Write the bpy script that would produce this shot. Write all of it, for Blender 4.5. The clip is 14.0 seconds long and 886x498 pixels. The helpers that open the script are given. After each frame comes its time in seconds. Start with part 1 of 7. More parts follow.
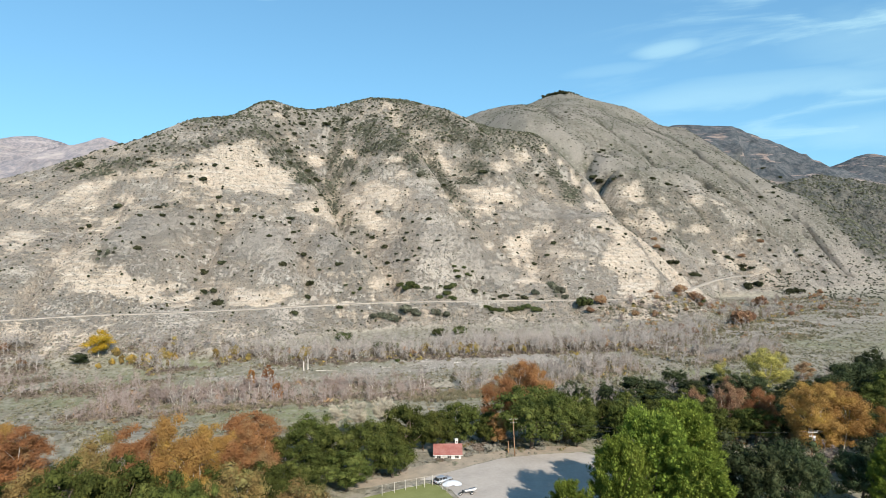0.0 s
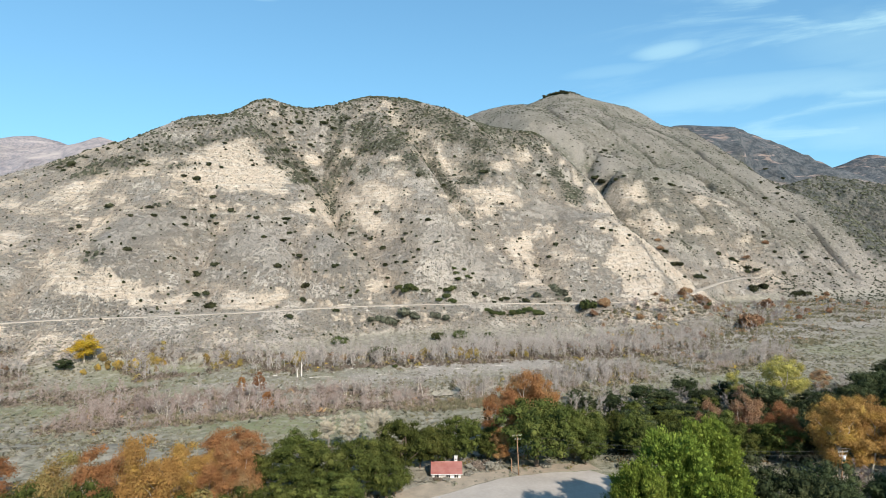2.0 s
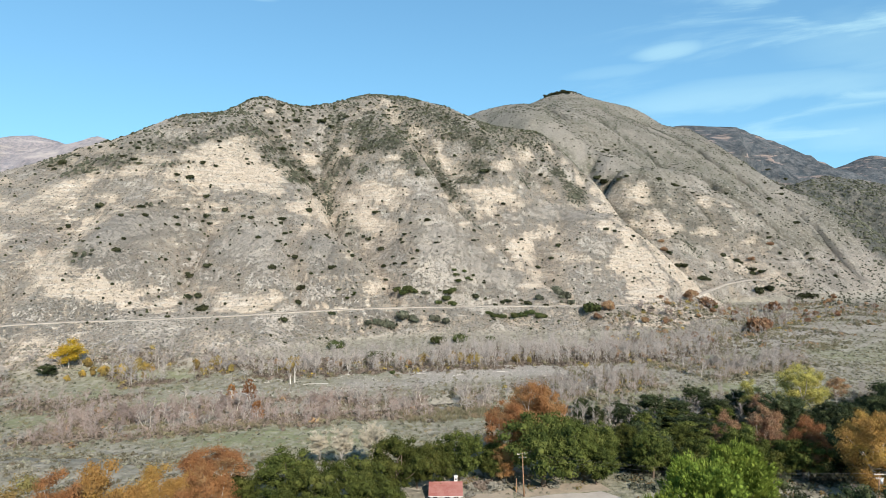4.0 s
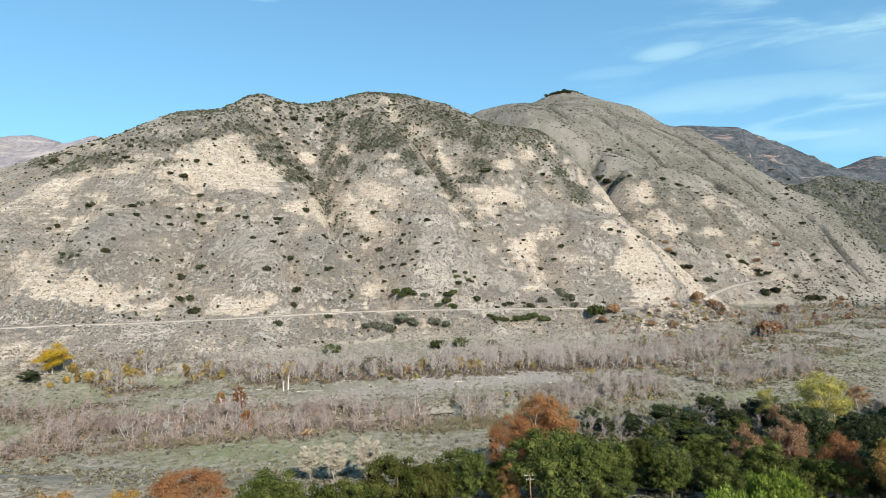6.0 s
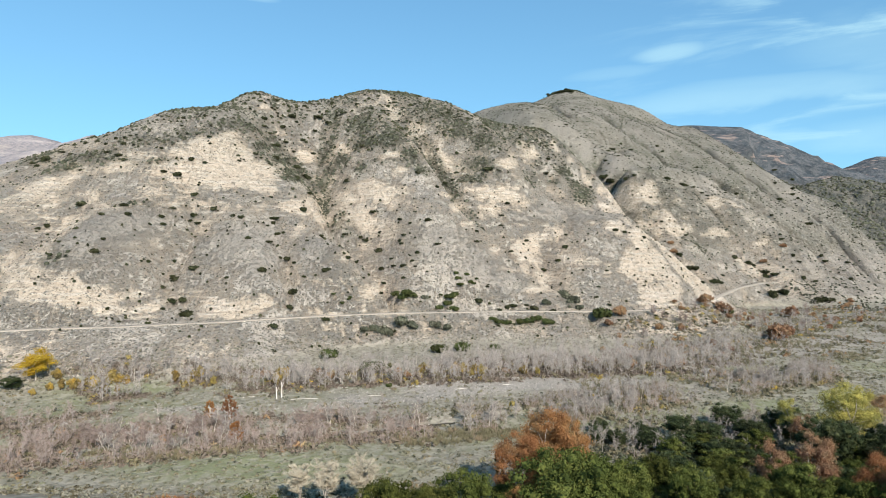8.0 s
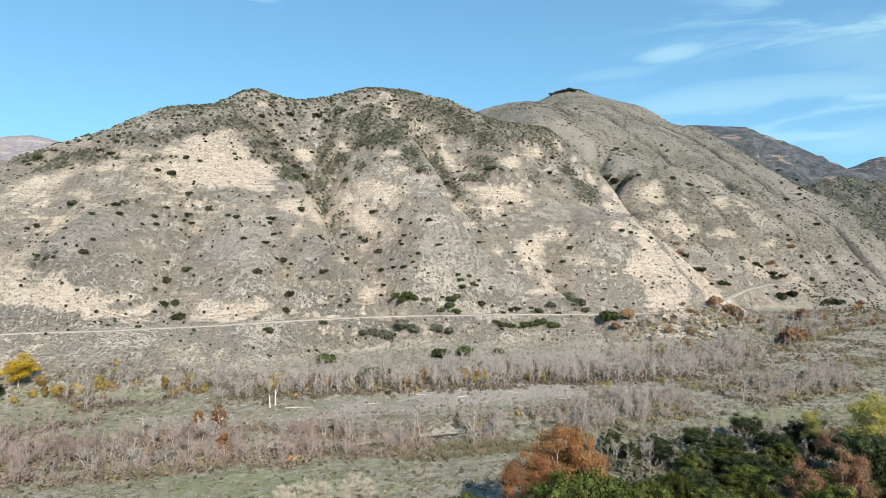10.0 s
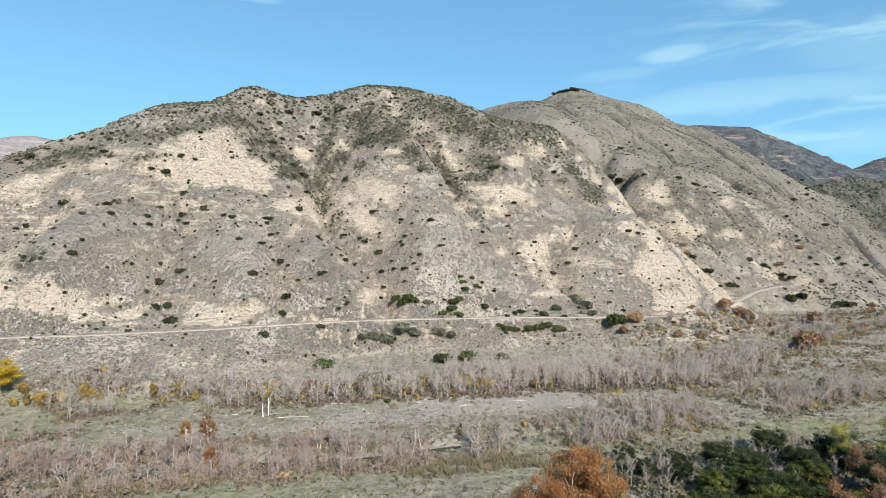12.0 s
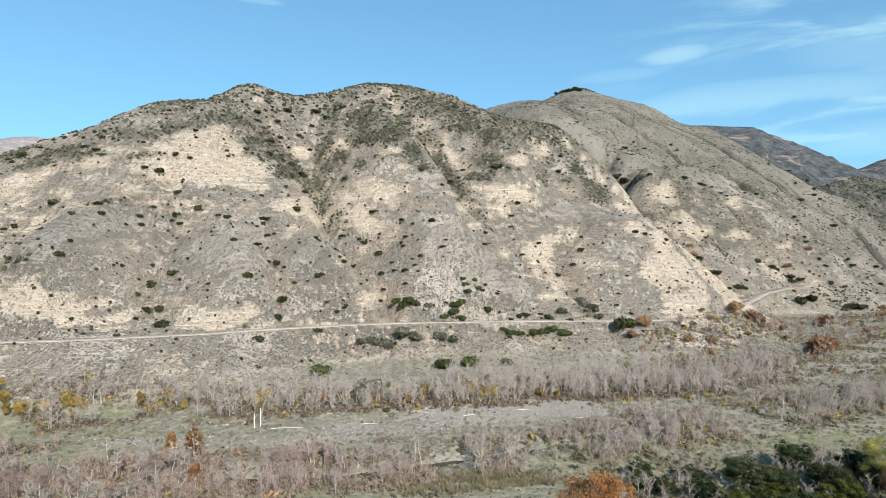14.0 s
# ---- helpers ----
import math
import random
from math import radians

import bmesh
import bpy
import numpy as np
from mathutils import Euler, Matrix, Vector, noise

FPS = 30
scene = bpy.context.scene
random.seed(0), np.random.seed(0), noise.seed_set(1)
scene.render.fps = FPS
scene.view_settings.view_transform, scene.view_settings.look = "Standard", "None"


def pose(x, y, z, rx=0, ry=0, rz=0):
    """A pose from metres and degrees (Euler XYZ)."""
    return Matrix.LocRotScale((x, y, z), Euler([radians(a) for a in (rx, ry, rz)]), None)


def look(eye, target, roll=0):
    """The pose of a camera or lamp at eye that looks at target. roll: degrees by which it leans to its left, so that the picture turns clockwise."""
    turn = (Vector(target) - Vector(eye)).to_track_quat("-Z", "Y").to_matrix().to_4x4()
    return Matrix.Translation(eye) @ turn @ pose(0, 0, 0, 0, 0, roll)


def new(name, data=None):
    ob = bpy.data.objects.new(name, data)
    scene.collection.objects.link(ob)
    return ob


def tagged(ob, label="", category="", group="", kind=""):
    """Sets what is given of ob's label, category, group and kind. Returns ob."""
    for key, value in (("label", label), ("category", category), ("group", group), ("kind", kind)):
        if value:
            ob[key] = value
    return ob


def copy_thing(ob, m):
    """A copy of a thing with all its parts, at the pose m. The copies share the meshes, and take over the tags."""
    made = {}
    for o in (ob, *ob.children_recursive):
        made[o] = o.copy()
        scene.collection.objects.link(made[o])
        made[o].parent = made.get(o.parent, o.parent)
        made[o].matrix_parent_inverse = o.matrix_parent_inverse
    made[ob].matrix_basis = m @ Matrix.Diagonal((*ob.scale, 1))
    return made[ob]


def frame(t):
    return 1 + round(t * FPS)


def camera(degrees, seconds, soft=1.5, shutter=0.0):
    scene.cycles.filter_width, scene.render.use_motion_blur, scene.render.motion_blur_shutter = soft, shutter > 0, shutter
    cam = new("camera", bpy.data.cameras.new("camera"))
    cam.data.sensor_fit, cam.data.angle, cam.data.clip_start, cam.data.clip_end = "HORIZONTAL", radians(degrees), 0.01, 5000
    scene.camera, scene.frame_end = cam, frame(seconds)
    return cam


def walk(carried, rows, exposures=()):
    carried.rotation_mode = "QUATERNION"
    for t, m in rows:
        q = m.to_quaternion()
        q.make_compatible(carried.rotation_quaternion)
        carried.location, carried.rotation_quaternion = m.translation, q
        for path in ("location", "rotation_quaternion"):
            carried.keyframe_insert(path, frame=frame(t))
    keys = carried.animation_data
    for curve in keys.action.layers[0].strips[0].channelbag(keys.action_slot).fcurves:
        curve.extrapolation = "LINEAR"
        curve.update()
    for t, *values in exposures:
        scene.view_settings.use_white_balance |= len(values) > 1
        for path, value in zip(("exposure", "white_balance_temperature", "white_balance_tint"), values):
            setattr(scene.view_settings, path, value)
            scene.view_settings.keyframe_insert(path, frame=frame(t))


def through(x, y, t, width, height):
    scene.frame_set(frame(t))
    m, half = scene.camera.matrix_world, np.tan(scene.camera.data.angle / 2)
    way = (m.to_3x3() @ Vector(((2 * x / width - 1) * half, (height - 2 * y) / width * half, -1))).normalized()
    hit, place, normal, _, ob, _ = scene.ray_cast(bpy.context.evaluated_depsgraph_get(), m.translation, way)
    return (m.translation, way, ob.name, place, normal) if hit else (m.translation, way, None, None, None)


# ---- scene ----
import itertools

cam = camera(72, 14.0, soft=0.6)
PATH = [
    (0, (-0.54, 0.71, 59.16), (0.59, 1000.49, 37.97), -0.24),
    (1, (-0.32, 6.57, 59.29), (0.63, 1006.36, 38.79), -0.20),
    (2, (-0.16, 12.47, 59.39), (0.81, 1012.27, 39.47), -0.16),
    (3, (-0.05, 18.42, 59.47), (0.98, 1018.23, 40.03), -0.12),
    (4, (0.02, 24.41, 59.53), (1.06, 1024.23, 40.51), -0.08),
    (5, (0.04, 30.43, 59.57), (0.94, 1030.26, 40.93), -0.05),
    (6, (0.04, 36.48, 59.59), (0.59, 1036.31, 41.32), -0.02),
    (7, (-0.00, 42.55, 59.60), (-0.03, 1042.39, 41.69), 0.00),
    (8, (-0.06, 48.64, 59.60), (-0.92, 1048.48, 42.07), 0.03),
    (9, (-0.14, 54.73, 59.58), (-2.07, 1054.58, 42.49), 0.05),
    (10, (-0.24, 60.83, 59.56), (-3.43, 1060.69, 42.95), 0.06),
    (11, (-0.34, 66.93, 59.53), (-4.92, 1066.79, 43.50), 0.08),
    (12, (-0.45, 73.02, 59.50), (-6.47, 1072.89, 44.13), 0.09),
    (13, (-0.55, 79.10, 59.46), (-7.93, 1078.97, 44.88), 0.10),
    (14, (-0.65, 85.16, 59.43), (-9.18, 1085.03, 45.76), 0.10),
]
walk(cam, [(t, look(eye, aim, lean)) for t, eye, aim, lean in PATH], [(0, 0.63), (14, 0.63)])

# ---------------------------------------------------------------- light
SUN_HEIGHT, SUN_TURN = 33.0, 156.0
world = bpy.data.worlds.new("sky")
scene.world = world
world.use_nodes = True
wn, wl = world.node_tree.nodes, world.node_tree.links
wn.clear()
w_out = wn.new("ShaderNodeOutputWorld")
w_back = wn.new("ShaderNodeBackground")
w_sky = wn.new("ShaderNodeTexSky")
w_sky.sky_type, w_sky.sun_disc = "NISHITA", False
w_sky.sun_elevation, w_sky.sun_rotation = radians(SUN_HEIGHT), radians(SUN_TURN)
w_sky.altitude, w_sky.air_density, w_sky.dust_density, w_sky.ozone_density = 200, 1.0, 0.25, 1.3
w_back.inputs["Strength"].default_value = 0.092


def wmath(op, a, b=0.0):
    n = wn.new("ShaderNodeMath")
    n.operation = op
    for i, v in enumerate((a, b)):
        if isinstance(v, (int, float)):
            n.inputs[i].default_value = v
        else:
            wl.new(v, n.inputs[i])
    return n.outputs[0]


def wramp(v, lo, hi):
    n = wn.new("ShaderNodeMapRange")
    n.interpolation_type = "SMOOTHSTEP"
    wl.new(v, n.inputs["Value"])
    n.inputs["From Min"].default_value, n.inputs["From Max"].default_value = lo, hi
    return n.outputs["Result"]


# thin cirrus to the east: drawn-out noise over the sky's dome
w_co = wn.new("ShaderNodeTexCoord")
w_xyz = wn.new("ShaderNodeSeparateXYZ")
wl.new(w_co.outputs["Generated"], w_xyz.inputs[0])
w_low = wn.new("ShaderNodeVectorMath")
w_low.operation = "MULTIPLY_ADD"
wl.new(w_co.outputs["Generated"], w_low.inputs[0])
w_low.inputs[1].default_value = (0.55, 1, 0.6)
w_low.inputs[2].default_value = (0, 0, 0.11)
wl.new(w_low.outputs[0], w_sky.inputs["Vector"])
w_flat = wmath("MAXIMUM", wmath("ABSOLUTE", w_xyz.outputs["Y"]), 0.05)
w_u, w_v = wmath("DIVIDE", w_xyz.outputs["X"], w_flat), wmath("DIVIDE", w_xyz.outputs["Z"], w_flat)
w_uv = wn.new("ShaderNodeCombineXYZ")
wl.new(wmath("ADD", w_u, wmath("MULTIPLY", w_v, 0.8)), w_uv.inputs[0])
wl.new(wmath("ADD", wmath("MULTIPLY", w_v, 6.0), wmath("MULTIPLY", w_u, -0.9)), w_uv.inputs[1])
w_noise = wn.new("ShaderNodeTexNoise")
wl.new(w_uv.outputs[0], w_noise.inputs["Vector"])
w_noise.inputs["Scale"].default_value, w_noise.inputs["Detail"].default_value = 3.2, 7
w_noise.inputs["Roughness"].default_value, w_noise.inputs["Distortion"].default_value = 0.55, 0.5
w_wisps = wmath("MULTIPLY", wramp(w_noise.outputs["Fac"], 0.46, 0.74), wramp(w_u, 0.12, 0.62))


def streak(u, v, long, high, lean, strength):
    """One long wisp: the middle, half lengths and lean in the dome's tangents."""
    du, dv = wmath("SUBTRACT", w_u, u), wmath("SUBTRACT", w_v, v)
    dv = wmath("SUBTRACT", dv, wmath("MULTIPLY", du, lean))
    dv = wmath("ADD", dv, wmath("MULTIPLY", wmath("SUBTRACT", w_noise.outputs["Fac"], 0.5), high * 1.6))
    r = wmath("ADD", wmath("POWER", wmath("ABSOLUTE", wmath("DIVIDE", du, long)), 2.0), wmath("POWER", wmath("ABSOLUTE", wmath("DIVIDE", dv, high)), 2.0))
    return wmath("MULTIPLY", wramp(r, 1.0, 0.0), wmath("MULTIPLY", wmath("ADD", w_noise.outputs["Fac"], 0.15), strength))


w_cloud = w_wisps
for one in ((0.37, 0.305, 0.075, 0.018, 0.16, 0.95), (0.52, 0.238, 0.34, 0.026, 0.10, 0.75), (0.72, 0.31, 0.20, 0.07, 0.05, 0.5), (0.72, 0.165, 0.17, 0.035, 0.05, 0.6),
            (0.28, 0.27, 0.10, 0.012, 0.12, 0.35), (-0.31, 0.392, 0.05, 0.008, -0.1, 0.5)):
    w_cloud = wmath("MAXIMUM", w_cloud, streak(*one))
w_mix = wn.new("ShaderNodeMix")
w_mix.data_type = "RGBA"
wl.new(wmath("MINIMUM", wmath("MULTIPLY", w_cloud, 0.62), 0.8), w_mix.inputs["Factor"])
wl.new(w_sky.outputs[0], w_mix.inputs["A"])
w_mix.inputs["B"].default_value = (6.4, 6.6, 6.8, 1)
w_tint = wn.new("ShaderNodeMix")
w_tint.data_type, w_tint.blend_type = "RGBA", "MULTIPLY"
w_tint.inputs["Factor"].default_value = 1.0
wl.new(w_mix.outputs["Result"], w_tint.inputs["A"])
w_tint.inputs["B"].default_value = (0.71, 1.06, 1.12, 1)
wl.new(w_tint.outputs["Result"], w_back.inputs["Color"])
wl.new(w_back.outputs[0], w_out.inputs[0])

sun = new("sun", bpy.data.lights.new("sun", "SUN"))
sun.data.energy, sun.data.angle, sun.data.color = 5.0, radians(0.53), (1.0, 0.90, 0.785)
sun.matrix_world = look((math.sin(radians(SUN_TURN)) * math.cos(radians(SUN_HEIGHT)), math.cos(radians(SUN_TURN)) * math.cos(radians(SUN_HEIGHT)), math.sin(radians(SUN_HEIGHT))), (0, 0, 0))

# ---------------------------------------------------------------- materials
def shader(name, rough_=0.9, spec=0.2):
    m = bpy.data.materials.new(name)
    m.use_nodes = True
    b = m.node_tree.nodes["Principled BSDF"]
    b.inputs["Roughness"].default_value = rough_
    b.inputs["Specular IOR Level"].default_value = spec
    return m, m.node_tree.nodes, m.node_tree.links, b


def put(links, v, socket):
    if isinstance(v, (int, float, tuple)):
        socket.default_value = v
    else:
        links.new(v, socket)


def mix(nodes, links, fac, a, b, mode="MIX"):
    n = nodes.new("ShaderNodeMix")
    n.data_type, n.blend_type = "RGBA", mode
    put(links, fac, n.inputs["Factor"])
    put(links, a if not isinstance(a, tuple) else (*a[:3], 1), n.inputs["A"])
    put(links, b if not isinstance(b, tuple) else (*b[:3], 1), n.inputs["B"])
    return n.outputs["Result"]


def cloud(nodes, links, scale, detail=4, rough_=0.6, vector=None, out="Fac"):
    n = nodes.new("ShaderNodeTexNoise")
    n.inputs["Scale"].default_value, n.inputs["Detail"].default_value, n.inputs["Roughness"].default_value = scale, detail, rough_
    if vector is not None:
        links.new(vector, n.inputs["Vector"])
    return n.outputs[out]


def ramp(nodes, links, v, lo, hi, a=0.0, b=1.0):
    n = nodes.new("ShaderNodeMapRange")
    n.interpolation_type = "SMOOTHSTEP"
    links.new(v, n.inputs["Value"])
    for k, x in (("From Min", lo), ("From Max", hi), ("To Min", a), ("To Max", b)):
        n.inputs[k].default_value = x
    return n.outputs["Result"]


def calc(nodes, links, op, a, b=0.0):
    n = nodes.new("ShaderNodeMath")
    n.operation = op
    put(links, a, n.inputs[0])
    put(links, b, n.inputs[1])
    return n.outputs[0]


def bump(nodes, links, bsdf, height, strength, distance):
    n = nodes.new("ShaderNodeBump")
    n.inputs["Strength"].default_value, n.inputs["Distance"].default_value = strength, distance
    links.new(height, n.inputs["Height"])
    links.new(n.outputs[0], bsdf.inputs["Normal"])


def plain(name, colour, other, scale=3.0, rough_=0.8, spec=0.3, metal=0.0, relief=0.02, vary=0.0):
    """Two tones in patches and in grain, with a fine relief."""
    m, nodes, links, b = shader(name, rough_, spec)
    pos = nodes.new("ShaderNodeNewGeometry").outputs["Position"]
    big, fine = cloud(nodes, links, scale, 4, 0.6, pos), cloud(nodes, links, scale * 9, 3, 0.7, pos)
    f = calc(nodes, links, "ADD", calc(nodes, links, "MULTIPLY", ramp(nodes, links, big, 0.3, 0.7), 0.65), calc(nodes, links, "MULTIPLY", ramp(nodes, links, fine, 0.3, 0.7), 0.35))
    col = mix(nodes, links, f, colour, other)
    if vary:
        rnd = nodes.new("ShaderNodeObjectInfo").outputs["Random"]
        hsv = nodes.new("ShaderNodeHueSaturation")
        links.new(col, hsv.inputs["Color"])
        links.new(ramp(nodes, links, rnd, 0, 1, 1 - vary, 1 + vary), hsv.inputs["Value"])
        col = hsv.outputs[0]
    links.new(col, b.inputs["Base Color"])
    b.inputs["Metallic"].default_value = metal
    if relief:
        bump(nodes, links, b, fine, 0.6, relief)
    return m


def leafage(name, dark, light, tips, shine=0.25, through=0.25, split=0.5):
    """Leaves: each clump a tone of its own, some tips of another colour."""
    m, nodes, links, b = shader(name, 0.75, shine * 0.4)
    geo = nodes.new("ShaderNodeNewGeometry")
    isl, rnd = geo.outputs["Random Per Island"], nodes.new("ShaderNodeObjectInfo").outputs["Random"]
    big = cloud(nodes, links, 0.35, 3, 0.6, geo.outputs["Position"])
    f = calc(nodes, links, "ADD", calc(nodes, links, "MULTIPLY", isl, 0.42), calc(nodes, links, "MULTIPLY", ramp(nodes, links, big, 0.3, 0.7), 0.58))
    col = mix(nodes, links, f, dark, light)
    other = calc(nodes, links, "MULTIPLY", ramp(nodes, links, cloud(nodes, links, 0.22, 2, 0.5, geo.outputs["Position"]), split, split + 0.2), ramp(nodes, links, isl, -0.4, 0.5))
    col = mix(nodes, links, other, col, tips)
    hsv = nodes.new("ShaderNodeHueSaturation")
    links.new(col, hsv.inputs["Color"])
    links.new(ramp(nodes, links, rnd, 0, 1, 0.8, 1.2), hsv.inputs["Value"])
    links.new(ramp(nodes, links, rnd, 0, 1, 0.492, 0.508), hsv.inputs["Hue"])
    links.new(hsv.outputs[0], b.inputs["Base Color"])
    tr = nodes.new("ShaderNodeBsdfTranslucent")
    links.new(hsv.outputs[0], tr.inputs["Color"])
    add = nodes.new("ShaderNodeMixShader")
    add.inputs[0].default_value = through
    links.new(b.outputs[0], add.inputs[1])
    links.new(tr.outputs[0], add.inputs[2])
    links.new(add.outputs[0], nodes["Material Output"].inputs["Surface"])
    return m


def ground_material():
    m, nodes, links, b = shader("hillside_earth", 0.95, 0.1)
    geo = nodes.new("ShaderNodeNewGeometry")
    pos = geo.outputs["Position"]
    att = nodes.new("ShaderNodeAttribute")
    att.attribute_name = "cover"
    sep = nodes.new("ShaderNodeSeparateColor")
    links.new(att.outputs["Color"], sep.inputs[0])
    bare, brush, grass, gravel = sep.outputs[0], sep.outputs[1], sep.outputs[2], att.outputs["Alpha"]
    n1, n2, n3 = cloud(nodes, links, 0.035, 5, 0.6, pos), cloud(nodes, links, 0.3, 5, 0.65, pos), cloud(nodes, links, 1.3, 4, 0.7, pos)

    def dots(scale, lo, hi, keep):
        """Round shrubs, some cells left empty."""
        v = nodes.new("ShaderNodeTexVoronoi")
        v.inputs["Scale"].default_value = scale
        links.new(pos, v.inputs["Vector"])
        cell = nodes.new("ShaderNodeSeparateColor")
        links.new(v.outputs["Color"], cell.inputs[0])
        edge = calc(nodes, links, "ADD", v.outputs["Distance"], calc(nodes, links, "MULTIPLY", calc(nodes, links, "SUBTRACT", n3, 0.5), 0.5))
        return calc(nodes, links, "MULTIPLY", ramp(nodes, links, edge, hi, lo), ramp(nodes, links, cell.outputs[0], keep - 0.1, keep)), cell.outputs[1]

    fa = nodes.new("ShaderNodeAttribute")
    fa.attribute_name = "far_haze_and_cover"
    fs = nodes.new("ShaderNodeSeparateColor")
    links.new(fa.outputs["Color"], fs.inputs[0])
    hill_at = nodes.new("ShaderNodeAttribute")
    hill_at.attribute_name = "on_slope"
    small, tone = dots(0.62, 0.20, 0.42, 0.45)
    large, _ = dots(0.30, 0.16, 0.36, 0.55)
    # dry grass and grey scrub
    col = mix(nodes, links, ramp(nodes, links, n1, 0.35, 0.65), (0.50, 0.447, 0.377), (0.41, 0.37, 0.322))
    col = mix(nodes, links, ramp(nodes, links, n2, 0.52, 0.70), col, (0.49, 0.43, 0.35))
    col = mix(nodes, links, ramp(nodes, links, n3, 0.52, 0.64), col, (0.185, 0.172, 0.145))
    col = mix(nodes, links, calc(nodes, links, "SUBTRACT", 1.0, hill_at.outputs["Fac"]), col, mix(nodes, links, ramp(nodes, links, n2, 0.35, 0.65), (0.295, 0.272, 0.220), (0.180, 0.168, 0.130)))
    # green winter grass
    col = mix(nodes, links, calc(nodes, links, "MULTIPLY", grass, ramp(nodes, links, n2, 0.25, 0.6)), col, (0.180, 0.200, 0.098))
    # pale marl where the slope is bare
    pale = mix(nodes, links, ramp(nodes, links, n2, 0.35, 0.65), (0.72, 0.61, 0.485), (0.59, 0.49, 0.382))
    st = nodes.new("ShaderNodeMapping")
    st.inputs["Scale"].default_value = (0.06, 0.06, 0.6)
    links.new(pos, st.inputs[0])
    layers = cloud(nodes, links, 1.0, 6, 0.7, st.outputs[0])
    pale = mix(nodes, links, ramp(nodes, links, layers, 0.50, 0.62), pale, (0.70, 0.62, 0.52))
    pale = mix(nodes, links, ramp(nodes, links, n3, 0.55, 0.68), pale, (0.25, 0.21, 0.16))
    edge = calc(nodes, links, "ADD", bare, calc(nodes, links, "MULTIPLY", calc(nodes, links, "SUBTRACT", n2, 0.5), 1.5))
    edge = calc(nodes, links, "ADD", edge, calc(nodes, links, "MULTIPLY", calc(nodes, links, "SUBTRACT", n3, 0.5), 2.4))
    runs = nodes.new("ShaderNodeMapping")
    runs.inputs["Scale"].default_value = (0.30, 0.10, 0.05)
    links.new(pos, runs.inputs[0])
    streaks = cloud(nodes, links, 1.0, 5, 0.65, runs.outputs[0])
    for mark, weight in ((streaks, 1.3), (layers, 0.9)):
        edge = calc(nodes, links, "ADD", edge, calc(nodes, links, "MULTIPLY", calc(nodes, links, "SUBTRACT", mark, 0.5), weight))
    open_soil = calc(nodes, links, "MULTIPLY", ramp(nodes, links, edge, 0.22, 0.74), calc(nodes, links, "SUBTRACT", 1.0, calc(nodes, links, "MULTIPLY", fa.outputs["Alpha"], 0.75)))
    col = mix(nodes, links, open_soil, col, pale)
    # shrubs seen from afar, denser in the chaparral
    leaf = mix(nodes, links, tone, (0.085, 0.083, 0.065), (0.235, 0.222, 0.185))
    smooth = calc(nodes, links, "SUBTRACT", 1.0, calc(nodes, links, "MULTIPLY", fa.outputs["Alpha"], 0.75))
    col = mix(nodes, links, calc(nodes, links, "MULTIPLY", fa.outputs["Alpha"], 0.9), col, mix(nodes, links, ramp(nodes, links, n3, 0.35, 0.7), (0.325, 0.296, 0.257), (0.24, 0.22, 0.19)))
    hilly = hill_at.outputs["Fac"]
    thick = calc(nodes, links, "MULTIPLY", small, calc(nodes, links, "MULTIPLY", smooth, calc(nodes, links, "SUBTRACT", 0.75, calc(nodes, links, "MULTIPLY", open_soil, 0.35))))
    col = mix(nodes, links, calc(nodes, links, "MULTIPLY", thick, hilly), col, leaf)
    col = mix(nodes, links, calc(nodes, links, "MULTIPLY", brush, ramp(nodes, links, n2, 0.30, 0.52)), col, mix(nodes, links, n3, (0.065, 0.070, 0.048), (0.165, 0.163, 0.122)))
    col = mix(nodes, links, calc(nodes, links, "MULTIPLY", calc(nodes, links, "MULTIPLY", large, hilly), calc(nodes, links, "MULTIPLY", smooth, ramp(nodes, links, brush, 0.0, 0.6, 0.25, 0.8))), col, (0.07, 0.075, 0.05))
    # river gravel
    stones = nodes.new("ShaderNodeTexVoronoi")
    stones.inputs["Scale"].default_value = 1.6
    links.new(pos, stones.inputs["Vector"])
    grit = mix(nodes, links, ramp(nodes, links, stones.outputs["Distance"], 0.1, 0.5), (0.47, 0.43, 0.37), (0.27, 0.245, 0.21))
    g = calc(nodes, links, "ADD", gravel, calc(nodes, links, "MULTIPLY", calc(nodes, links, "SUBTRACT", n2, 0.5), 1.6))
    col = mix(nodes, links, ramp(nodes, links, g, 0.42, 0.65), col, grit)
    # the far ranges, haze painted in: pink rock west, dark bluish brush east
    wide = cloud(nodes, links, 0.06, 9, 0.75, pos)
    bands = nodes.new("ShaderNodeMapping")
    bands.inputs["Scale"].default_value = (0.006, 0.006, 0.035)
    links.new(pos, bands.inputs[0])
    strata = cloud(nodes, links, 1.0, 7, 0.7, bands.outputs[0])
    pink = mix(nodes, links, ramp(nodes, links, wide, 0.4, 0.6), (0.40, 0.355, 0.35), (0.25, 0.24, 0.26))
    pink = mix(nodes, links, ramp(nodes, links, strata, 0.5, 0.7), pink, (0.50, 0.44, 0.41))
    col = mix(nodes, links, fs.outputs[0], col, pink)
    # the blue-grey is distance haze put into the brush colour
    hazy_brush = mix(nodes, links, ramp(nodes, links, wide, 0.42, 0.6), (0.075, 0.092, 0.105), (0.160, 0.163, 0.168))
    hazy_brush = mix(nodes, links, ramp(nodes, links, strata, 0.53, 0.60), hazy_brush, (0.36, 0.285, 0.25))
    col = mix(nodes, links, fs.outputs[1], col, hazy_brush)
